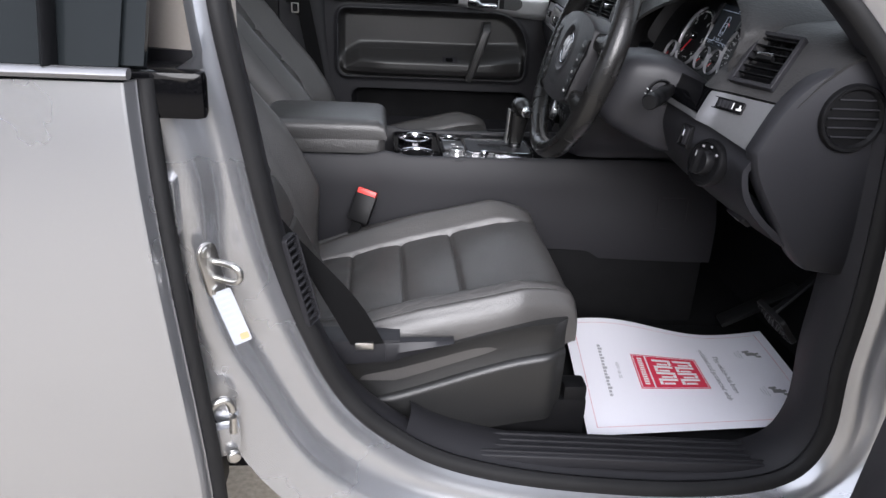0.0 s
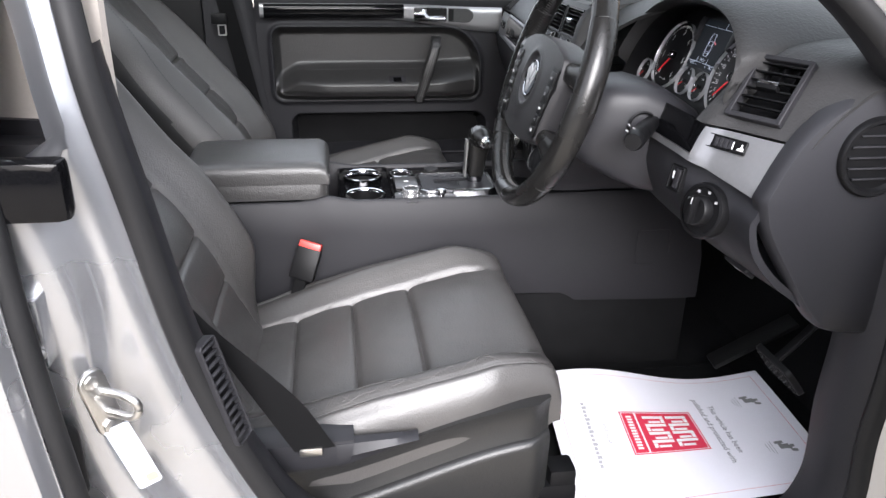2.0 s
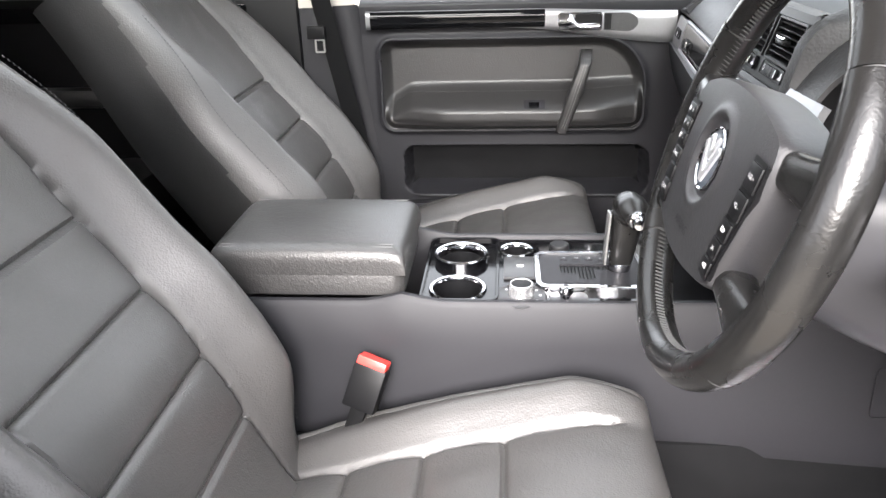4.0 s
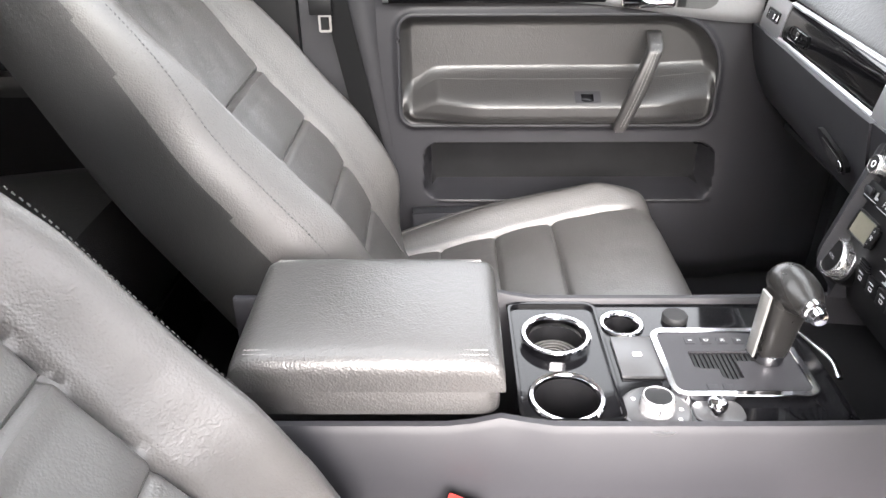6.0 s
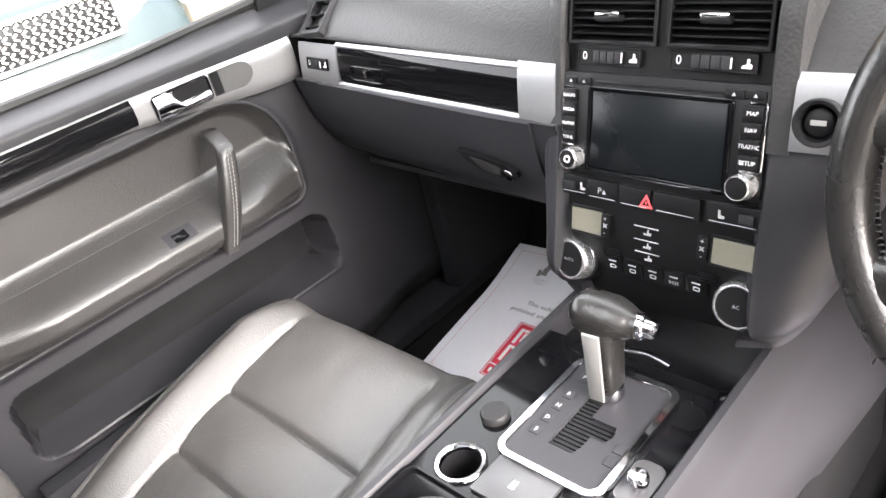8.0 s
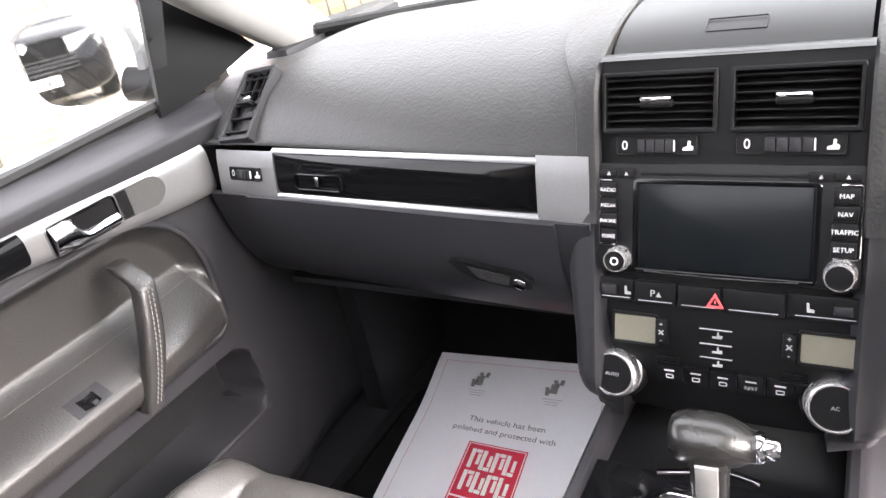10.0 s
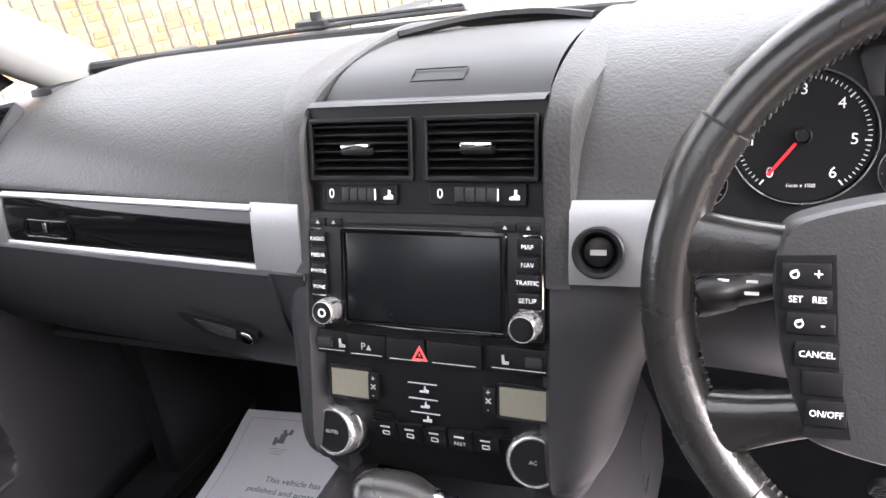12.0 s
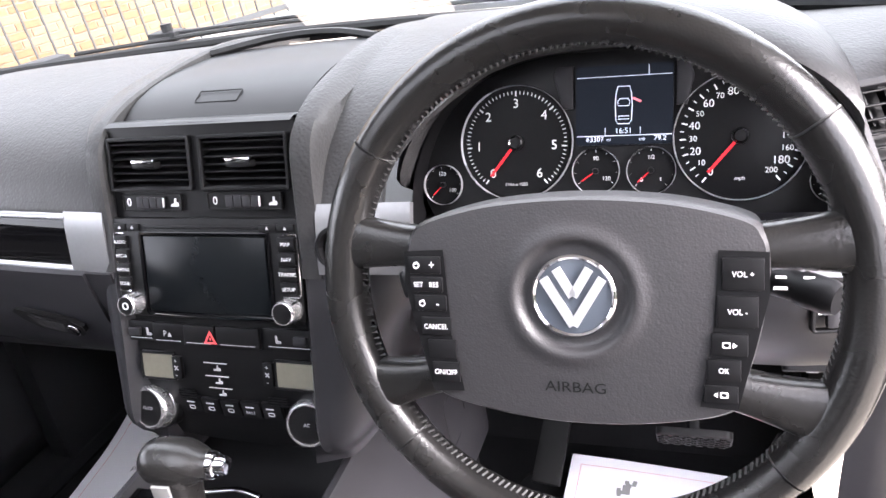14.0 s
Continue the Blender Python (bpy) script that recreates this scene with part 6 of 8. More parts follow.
gauge("voltage_gauge", 0.190, -0.0425, 0.0215, ["8", "12", "16"], 225, -30, 165, 4, 0.0055, (), 0.55)
b_ = B()
plate(b_, rrect(0.094, 0.078, 0.003), -0.003, 0.0, CM @ T((0.000, 0.034, 0)))
disp = part("display", b_, DISPLAY_GLOW, cluster, "dark blue display with car outline")
b_ = B()
box(b_, (0, 0.004, 0.0006), (0.092, 0.0006, 0.0004), CM)
box(b_, (0, 0.062, 0.0006), (0.092, 0.0005, 0.0004), CM)
box(b_, (0.024, 0.067, 0.0006), (0.0006, 0.010, 0.0004), CM)
for u in (-0.018, 0.016):
    box(b_, (u, 0.008, 0.0006), (0.0005, 0.008, 0.0004), CM)
car = [(-0.0075, 0.016), (-0.0082, 0.030), (-0.0075, 0.042), (-0.0055, 0.049), (0.0055, 0.049), (0.0075, 0.042), (0.0082, 0.030), (0.0075, 0.016), (0.0055, 0.0125), (-0.0055, 0.0125)]
tube(b_, [CM @ Vector((x, y + 0.003, 0.0008)) for x, y in car + car[:1]], 0.00045, 4)
tube(b_, [CM @ Vector((x, y + 0.003, 0.0008)) for x, y in ((-0.006, 0.034), (-0.004, 0.037), (0.004, 0.037), (0.006, 0.034), (0.005, 0.030), (-0.005, 0.030), (-0.006, 0.034))], 0.0004, 4)
tube(b_, [CM @ Vector((x, y + 0.003, 0.0008)) for x, y in ((-0.005, 0.020), (0.005, 0.020), (0.0055, 0.017), (-0.0055, 0.017), (-0.005, 0.020))], 0.0004, 4)
text_bm(b_, "16:51", 0.0075, CM @ T((0.0, 0.0085, 0.0008)))
text_bm(b_, "63307", 0.0070, CM @ T((-0.028, 0.0005, 0.0008)))
text_bm(b_, "mi", 0.0038, CM @ T((-0.0145, 0.0, 0.0008)))
text_bm(b_, "79.2", 0.0070, CM @ T((0.035, 0.0005, 0.0008)))
text_bm(b_, "trip", 0.0042, CM @ T((0.018, 0.0, 0.0008)))
part("display_print", b_, DISPLAY_MARK, disp)
b_ = B()
box(b_, (0.0125, 0.0385, 0.0008), (0.009, 0.0022, 0.0004), CM @ T((0.0125, 0.0385, 0)) @ pose(0, 0, 0, 0, 0, -25) @ T((-0.0125, -0.0385, 0)))
part("open_door_mark", b_, DISPLAY_RED, disp)
b_ = B()
plate(b_, [(-0.060, 0.032), (-0.050, 0.032), (-0.050, 0.074), (-0.066, 0.074), (-0.070, 0.066)], -0.003, 0.002, CM, 0.001)
part("display_cheek", b_, PLASTIC, cluster)
b_ = B()
plate(b_, [(0.060, 0.032), (0.066, 0.060), (0.062, 0.074), (0.050, 0.074), (0.050, 0.032)], -0.003, 0.002, CM, 0.001)
part("display_cheek", b_, PLASTIC, cluster)

# ---------------- steering wheel ----------------
HERE = FRONT @ T((0.318, -0.420, 1.250)) @ Matrix.Scale(1.04, 4) @ T((-0.300, 0.422, -1.253))
WT = radians(19)
WM = basis((0.300, -0.422, 1.253), (0, -1, 0), (math.sin(WT), 0, math.cos(WT))) @ pose(0, 0, 0, 0, 0, 0.9)
wheel = thing("steering_wheel", "worn black leather steering wheel with three spokes", "steering wheel")
RW = 0.181


def rim_pt(a, r=RW, dz=0.0):
    return WM @ Vector((r * math.cos(a), r * math.sin(a), 0.0 + dz))


def rim_arc(name, a0, a1, material, rr=0.0165, label=""):
    b = B()
    secs = []
    n = int(abs(a1 - a0) / 3)
    for i in range(n + 1):
        a = radians(a0 + (a1 - a0) * i / n)
        er = rr * (1.0 + 0.06 * math.sin(a * 9) * 0.0)
        sec = []
        for k in range(20):
            q = 2 * math.pi * k / 20
            bulge = 1.0 + 0.10 * max(0, -math.cos(q)) * 0
            sec.append(WM @ Vector(((RW + er * math.cos(q) * 0.95) * math.cos(a), (RW + er * math.cos(q) * 0.95) * math.sin(a), er * 1.12 * math.sin(q) * bulge)))
        secs.append(sec)
    loft(b, secs)
    return part(name, b, material, wheel, label)


for a0, a1 in ((36.3, 145.2), (145.8, 222.0), (222.6, 317.4), (318.0, 395.7)):
    rim_arc("rim_section", a0, a1, LEATHER_WORN, 0.0168 if a0 in (36.3, 222.6) else 0.0176)
for a in (36.0, 145.5, 222.3, 317.7):
    b_ = B()
    q = radians(a)
    lathe(b_, [(0.0150, -0.0010), (0.0167, -0.0006), (0.0167, 0.0006), (0.0150, 0.0010)], basis(rim_pt(q), WM.to_3x3() @ Vector((0, 0, 1)), WM.to_3x3() @ Vector((math.cos(q), math.sin(q), 0))), 24)
    part("rim_seam", b_, THREAD_DARK, wheel)
b_ = B()
for i in range(220):
    a = radians(360 * i / 220)
    p0 = WM @ Vector(((RW - 0.0152) * math.cos(a), (RW - 0.0152) * math.sin(a), 0.0060))
    a2 = a + 0.012
    p1 = WM @ Vector(((RW - 0.0166) * math.cos(a2), (RW - 0.0166) * math.sin(a2), -0.001))
    tube(b_, [p0, p1], 0.0010, 4)
part("rim_stitching", b_, THREAD_DARK, wheel)
# airbag cover
hubo = [(-0.119, 0.040), (-0.107, 0.051), (-0.06, 0.0625), (0.0, 0.0665), (0.06, 0.0625), (0.107, 0.051), (0.119, 0.040), (0.122, 0.022), (0.117, -0.022), (0.106, -0.064), (0.097, -0.079), (0.05, -0.0885), (0.0, -0.0915), (-0.05, -0.0885), (-0.097, -0.079), (-0.106, -0.064), (-0.117, -0.022), (-0.122, 0.022)]
hubl = [(p.x, p.z) for p in smooth_line([(x, 0, y) for x, y in hubo + hubo[:1]], 8)[:-1]]
b_ = B()


def hub_h(x, y):
    r = math.hypot(x, y)
    return 0.030 - 0.006 * (r / 0.12) ** 2 - 0.005 * sm(0.040, 0.034, r) + 0.002 * dip(r - 0.042, 0.006)


rings = []
for f, dz in ((1.0, -0.045), (1.0, -0.010), (0.992, -0.004), (0.97, 0.0)):
    rings.append([WM @ Vector((x * f, y * f, hub_h(x * f, y * f) + dz)) for x, y in hubl])
for f in [0.94 - 0.018 * k for k in range(50)]:
    rings.append([WM @ Vector((x * f, y * f, hub_h(x * f, y * f))) for x, y in hubl])
loft(b_, rings)
part("airbag_cover", b_, AIRBAG_SKIN, wheel, "dark grained airbag cover")
b_ = B()
text_bm(b_, "AIRBAG", 0.0105, WM @ T((0, -0.0635, hub_h(0, -0.0635))), wide=1.15)
part("lettering", b_, BLACK_PLASTIC, wheel)
b_ = B()
lathe(b_, [(0.0285, -0.004), (0.0285, 0.002), (0.0270, 0.0032), (0.0255, 0.002)], WM @ T((0, 0, 0.026)), 48)
part("emblem_ring", b_, CHROME, wheel)
b_ = B()
lathe(b_, [(0.026, 0.0), (0.026, 0.0012), (0.0001, 0.0022)], WM @ T((0, 0, 0.026)), 40)
part("emblem_disc", b_, mat("slate_disc", (0.05, 0.06, 0.075), 0.35), wheel)
b_ = B()
for x0, y0, x1, y1 in ((-0.0110, 0.0190, 0.0, 0.0005), (0.0110, 0.0190, 0.0, 0.0005), (-0.0195, 0.0125, 0.0, -0.0195), (0.0195, 0.0125, 0.0, -0.0195)):
    p0, p1 = Vector((x0, y0, 0)), Vector((x1, y1, 0))
    w_ = (p1 - p0).normalized().cross(Vector((0, 0, 1))) * 0.0031
    ol_ = [p0 + w_, p1 + w_, p1 - w_, p0 - w_]
    b_ = B()
    plate(b_, [(p.x, p.y) for p in ol_], 0.0018, 0.0042, WM @ T((0, 0, 0.026)))
    part("emblem_bar", b_, BADGE, wheel)
# spokes
for s in (-1, 1):
    for y0, y1, w0, w1, yo in ((0.030, 0.034, 0.015, 0.021, 0.052), (-0.062, -0.082, 0.014, 0.022, -0.100)):
        b_ = B()
        secs = []
        for i in range(13):
            f = i / 12
            x = s * (0.105 + 0.068 * f) if y0 > 0 else s * (0.090 + 0.070 * f)
            y = y0 + (y1 - y0) * f
            w = w0 + (w1 - w0) * f ** 2 * 1.2
            th = 0.016 - 0.003 * f
            zc = 0.006 - 0.004 * f
            secs.append([WM @ Vector((x, y + w * math.copysign(abs(math.cos(q)) ** 0.7, math.cos(q)), zc + th * math.copysign(abs(math.sin(q)) ** 0.7, math.sin(q)))) for q in [2 * math.pi * k / 20 for k in range(20)]])
        loft(b_, secs)
        part("spoke", b_, LEATHER_WORN, wheel)
# button pods
left_pod = [("", 0.0085, 0.0305), ("+", 0.019, 0.0305), ("SET", 0.0085, 0.0165), ("RES", 0.0205, 0.0165), ("", 0.0085, 0.0035), ("-", 0.019, 0.0035)]
for s in (-1, 1):
    b_ = B()
    ol_ = [(s * x, y) for x, y in ((0.1185, 0.029), (0.0920, 0.030), (0.0890, -0.035), (0.0815, -0.070), (0.1015, -0.071), (0.111, -0.030), (0.1185, 0.004))]
    if s > 0:
        ol_ = ol_[::-1]
    plate(b_, ol_, 0.016, 0.0275, WM, 0.002)
    pod = part("button_pod", b_, BLACK_PLASTIC, wheel)
    if s < 0:
        rows = [(0.0205, 0.014, ("◔", "+")), (0.0065, 0.0125, ("SET", "RES")), (-0.0070, 0.013, ("◔", "-")), (-0.0240, 0.015, ("CANCEL",)), (-0.0405, 0.015, ("",)), (-0.0575, 0.016, ("ON/OFF",))]
    else:
        rows = [(0.0165, 0.022, ("VOL +",)), (-0.0075, 0.022, ("VOL -",)), (-0.0290, 0.016, ("▸",)), (-0.0460, 0.016, ("OK",)), (-0.0620, 0.013, ("◂",))]
    for y, h, tx in rows:
        xc = s * (0.1050 - 0.0125 * sm(0.02, -0.065, y))
        b_ = B()
        box(b_, (xc, y, 0.027), (0.0245 - 0.004 * sm(0, -0.05, y), h - 0.0015, 0.004), WM, 0.001)
        bt = part("button", b_, SATIN_BLACK, pod)
        b_ = B()
        for k, t in enumerate(tx):
            xo = 0 if len(tx) == 1 else (-0.0058 if k == 0 else 0.006)
            mm = WM @ T((xc + xo, y, 0.0293))
            if t == "◔":
                lathe(b_, [(0.0016, 0), (0.0024, 0), (0.0024, 0.0003), (0.0016, 0.0003)], mm, 14)
                box(b_, (0.0012, 0.0012, 0.0002), (0.0030, 0.0007, 0.0003), mm @ pose(0, 0, 0, 0, 0, 40))
            elif t in "▸◂" and t:
                d = 1 if t == "▸" else -1
                plate(b_, [(d * 0.0045, 0.0), (d * 0.0020, 0.0018), (d * 0.0020, -0.0018)] if d < 0 else [(0.0045, 0.0), (0.0020, 0.0018), (0.0020, -0.0018)], 0, 0.0003, mm)
                frame_plate(b_, 0.0050, 0.0040, 0.0008, 0.0008, 0, 0.0003, mm @ T((-d * 0.0018, 0, 0)))
            elif t:
                text_bm(b_, t, 0.0052 if len(t) > 2 else (0.0095 if len(t) == 1 else 0.005), mm, wide=0.9)
        if len(b_.verts):
            part("marking", b_, MARK, bt)
        else:
            b_.free()
# column and stalks
HERE = FRONT @ T((0.008, 0, -0.003))
column = thing("steering_column", "dark plastic steering column shroud with stalks", "steering column")
b_ = B()
secs = []
for x, w, zt, zb, lean in ((0.352, 0.050, 1.238, 1.160, 0.030), (0.362, 0.062, 1.250, 1.145, 0.036), (0.385, 0.074, 1.258, 1.125, 0.040), (0.43, 0.081, 1.258, 1.100, 0.040), (0.47, 0.084, 1.246, 1.080, 0.035), (0.50, 0.085, 1.228, 1.072, 0.03), (0.56, 0.088, 1.190, 1.050, 0.02)):
    sec = []
    for k in range(40):
        q = 2 * math.pi * k / 40
        sz = math.copysign(abs(math.sin(q)) ** 0.42, math.sin(q))
        sec.append(Vector((x + lean * sz * 0.5, -0.422 + w * math.copysign(abs(math.cos(q)) ** 0.42, math.cos(q)) * (1 - 0.10 * max(0, -sz)), (zt + zb) / 2 + (zt - zb) / 2 * sz)))
    secs.append(sec)
loft(b_, secs)
part("shroud", b_, DASH_SMOOTH, column)
b_ = B()
lathe(b_, [(0.045, 0.0), (0.05, -0.02), (0.05, -0.05)], WM @ T((0, 0, 0.0)), 32)
part("collar", b_, BLACK_PLASTIC, column)
for s in (-1, 1):
    b_ = B()
    lathe(b_, [(0.0001, 0), (0.012, 0.0), (0.012, 0.03), (0.0135, 0.034), (0.0135, 0.075), (0.0125, 0.092), (0.0145, 0.095), (0.0145, 0.118), (0.012, 0.124), (0.0001, 0.124)], basis((0.458, -0.422 - s * 0.078, 1.200), (0, 0, 1), Vector((-0.56, -0.83 * s, -0.02)).cross(Vector((0, 0, 1)))), 28)
    st = part("stalk", b_, BLACK_PLASTIC, column)
    b_ = B()
    mm = basis((0.396, -0.422 - s * 0.150, 1.2105), (0, -1, 0), (0.3, 0, 1))
    for k in range(2):
        box(b_, ((k - 0.5) * 0.020, 0.004, 0), (0.008, 0.002, 0.0006), mm)
        box(b_, ((k - 0.5) * 0.020, -0.005, 0), (0.010, 0.0025, 0.0006), mm)
    part("marking", b_, MARK, st)
for s in (-1, 1):
    b_ = B()
    lathe(b_, [(0.024, 0.003), (0.022, 0.0045), (0.0195, 0.003), (0.017, -0.004), (0.0001, -0.004)], basis((0.440, -0.422 - s * 0.0815, 1.196), (s, 0, 0), (0, 0, 1)), 28)
    part("stalk_socket", b_, BLACK_PLASTIC, column)

# ---------------- centre console ----------------
HERE = CONSOLE
console = thing("console", "charcoal centre console with gloss black top", "centre console")
for s in (-1, 1):
    b_ = B()
    secs = []
    for i in range(41):
        x = -0.40 + 1.16 * i / 40
        zt = 0.957 + 0.012 * dip(x + 0.05, 0.03) + 0.004 * sm(0.2, 0.5, x) + 0.0 * x
        fl = 0.028 * sm(0.3, 0.75, x)
        secs.append([Vector((x, s * yy, z)) for yy, z in ((0.116, 0.92), (0.117, zt - 0.002), (0.120, zt + 0.002), (0.128, zt + 0.002), (0.134, zt - 0.006), (0.139 + fl * 0.3, zt - 0.07), (0.148 + fl, 0.82), (0.152 + fl, 0.735), (0.150 + fl, 0.72), (0.12, 0.72))])
    loft(b_, secs)
    part("side_panel", b_, PLASTIC, console, "charcoal plastic console flank")
    b_ = B()
    box(b_, (0.15, s * 0.150, 0.64), (1.2, 0.02, 0.20), bevel=0.005)
    part("carpet_flank", b_, CARPET, console)
b_ = B()
frame_plate(b_, 0.076, 0.080, 0.008, 0.0015, 0.0, 0.0012, basis((0.645, -0.1700, 0.845), (1, 0.0, 0), (0, 0.06, 1)))
part("flap", b_, PLASTIC, console)
b_ = B()
sheet(b_, lambda u, v: Vector((0.30 + 0.24 * u, 0.117 - 0.234 * v, 0.93 - 0.02 * u)), 4, 4, 0.01)
part("front_tray", b_, BLACK_PLASTIC, console)
# gloss deck with real openings for the cups
TOPZ = 0.9515


def deck(bm, xs, ys, holes, z):
    """A flat deck over a grid with round holes left out and rims fitted to them."""
    x0, x1 = xs
    y0, y1 = ys
    vs_o = [bm.verts.new((x, y, z)) for x, y in ((x0, y0), (x1, y0), (x1, y1), (x0, y1))]
    es = [bm.edges.new((vs_o[i], vs_o[(i + 1) % 4])) for i in range(4)]
    for cx, cy, r in holes:
        vv = [bm.verts.new((cx + r * math.cos(2 * math.pi * k / 40), cy + r * math.sin(2 * math.pi * k / 40), z)) for k in range(40)]
        es += [bm.edges.new((vv[i], vv[(i + 1) % 40])) for i in range(40)]
    bmesh.ops.triangle_fill(bm, use_beauty=True, edges=es)


b_ = B()
deck(b_, (-0.030, 0.340), (-0.117, 0.117), [(0.026, 0.032, 0.0425), (0.026, -0.074, 0.0425), (0.116, 0.068, 0.0275)], TOPZ)
part("gloss_deck", b_, GLOSS_BLACK, console, "gloss black console deck")
for cx, cy, r, dp, ins in ((0.026, 0.032, 0.0425, 0.024, True), (0.026, -0.074, 0.0425, 0.075, False), (0.116, 0.068, 0.0275, 0.06, False)):
    b_ = B()
    mm = T((cx, cy, TOPZ))
    up = 0.010 if ins else 0.0
    lathe(b_, [(r, -0.001), (r + 0.0012, 0.002 + up), (r - 0.0005, 0.0040 + up), (r - 0.0042, 0.0036 + up), (r - 0.0058, 0.0010 + up), (r - 0.0062, -0.002)], mm, 56)
    ring = part("cup_ring", b_, CHROME, console)
    b_ = B()
    lathe(b_, [(r - 0.0053, 0.0), (r - 0.006, -dp), (0.0001, -dp)], mm, 40)
    part("cup_well", b_, BLACK_PLASTIC, ring)
    if ins:
        b_ = B()
        for k in range(5):
            rr = 0.006 + 0.006 * k
            lathe(b_, [(rr, -dp + 0.001), (rr, -dp + 0.003), (rr + 0.0028, -dp + 0.003), (rr + 0.0028, -dp + 0.001)], mm, 32)
        part("cup_mat", b_, mat("grey_rubber", (0.06, 0.058, 0.056), 0.5, var=0.2, vscale=40), ring, "ribbed rubber cup mat")
# rear rim of the deck
b_ = B()
frame_plate(b_, 0.118, 0.232, 0.016, 0.005, -0.002, 0.0050, basis((0.029, -0.001, TOPZ), (1, 0, 0), (0, 1, 0)))
part("cup_frame", b_, GLOSS_BLACK, console)
# silver lid beside the dial
b_ = B()
box(b_, (0.121, -0.002, TOPZ + 0.0025), (0.052, 0.078, 0.005), bevel=0.002)
part("silver_lid", b_, NICKEL, console)
b_ = B()
for k in (-1, 1):
    box(b_, (0.121, 0.0 + k * 0.002, TOPZ + 0.0053), (0.010, 0.0016, 0.0006))
part("marking", b_, MARK, console)
# rotary selector
b_ = B()
lathe(b_, [(0.0385, -0.001), (0.0385, 0.0025), (0.036, 0.0035), (0.0345, 0.0025), (0.0001, 0.0025)], T((0.121, -0.096, TOPZ)), 48)
dial = part("drive_selector", b_, NICKEL, console, "silver ringed rotary selector")
knob(T((0.121, -0.096, TOPZ + 0.0025)) @ pose(0, 0, 0, 0, 0, -50), 0.019, 0.020, dial, "", "selector_knob")
b_ = B()
for k in range(7):
    a = radians(-70 + 35 * k)
    box(b_, (0.121 + 0.028 * math.cos(a), -0.096 + 0.028 * math.sin(a), TOPZ + 0.0028), (0.004, 0.004, 0.0006))
part("marking", b_, MARK_DIM, dial)
# small rocker knob and plugs
b_ = B()
plate(b_, rrect(0.056, 0.034, 0.012), 0, 0.002, T((0.190, -0.098, TOPZ)), 0.001)
rk = part("ride_height_switch", b_, NICKEL, console)
b_ = B()
lathe(b_, [(0.0001, 0.020), (0.008, 0.019), (0.0105, 0.016), (0.0105, 0.010), (0.007, 0.006), (0.008, 0.002)], T((0.186, -0.100, TOPZ)), 28)
part("toggle", b_, CHROME, rk)
b_ = B()
lathe(b_, [(0.0001, 0.009), (0.015, 0.009), (0.0165, 0.007), (0.0165, 0.0)], T((0.188, 0.080, TOPZ)), 32)
part("socket_plug", b_, RUBBER, console)
b_ = B()
lathe(b_, [(0.021, 0.0), (0.0215, 0.001), (0.0195, 0.001), (0.019, 0.0)], T((0.290, -0.094, TOPZ + 0.0002)), 36)
part("socket_ring", b_, GLOSS_BLACK, console)
b_ = B()
tube(b_, smooth_line([(0.336, 0.052, TOPZ + 0.003), (0.348, 0.0, TOPZ + 0.006), (0.350, -0.02, TOPZ + 0.006), (0.346, -0.045, TOPZ + 0.004)], 5), 0.004, 8, True, 0.6)
part("drawer_pull", b_, CHROME, console)

# gear selector
gear = thing("gear_selector", "black gear lever with chrome framed shift gate", "gear lever")
GM = T((0.2285, -0.016, TOPZ))
b_ = B()
frame_plate(b_, 0.170, 0.130, 0.020, 0.0085, 0.0, 0.0095, GM, 8)
part("gate_frame", b_, CHROME, gear, "bright chrome gate frame")
b_ = B()
gat = [(-0.079, -0.059), (0.079, -0.059), (0.079, 0.059), (-0.079, 0.059)]
slot = [(-0.046, 0.020), (0.052, 0.020), (0.052, 0.000), (0.006, 0.000), (0.006, -0.030), (-0.006, -0.034), (-0.018, -0.030), (-0.018, -0.014), (-0.034, -0.014), (-0.046, -0.010)]
vo = [b_.verts.new(GM @ Vector((x, y, 0.007))) for x, y in gat]
vi = [b_.verts.new(GM @ Vector((x, y, 0.007))) for x, y in slot]
es_ = [b_.edges.new((vo[i], vo[(i + 1) % 4])) for i in range(4)] + [b_.edges.new((vi[i], vi[(i + 1) % len(vi)])) for i in range(len(vi))]
bmesh.ops.triangle_fill(b_, use_beauty=True, edges=es_)
lowr = [b_.verts.new(GM @ Vector((x, y, 0.0005))) for x, y in slot]
for i in range(len(slot)):
    j = (i + 1) % len(slot)
    b_.faces.new((vi[i], vi[j], lowr[j], lowr[i]))
part("gate_plate", b_, PLASTIC, gear, "grey shift gate plate", smooth=False)
b_ = B()
plate(b_, rrect(0.110, 0.070, 0.004), 0.0006, 0.0012, GM @ T((0, -0.008, 0)))
part("gate_floor", b_, BLACK_PLASTIC, gear)
b_ = B()
for k in range(18):
    box(b_, (-0.047 + 0.0055 * k, -0.008, 0.0022), (0.0036, 0.058, 0.003), GM)
tagged(part("gate_mat", b_, BLACK_PLASTIC, gear), kind="stuff")
for k, ch in enumerate("PRNDS"):
    x = (0.052, 0.022, 0.002, -0.018, -0.038)[k]
    b_ = B()
    box(b_, (x, 0.040, 0.0074), (0.012, 0.012, 0.0016), GM, 0.0006)
    tl = part("position_tile", b_, PLASTIC, gear)
    b_ = B()
    text_bm(b_, ch, 0.0078, GM @ T((x, 0.040, 0.0083)) @ pose(0, 0, 0, 0, 0, -90))
    part("lettering", b_, MARK_DIM, tl)
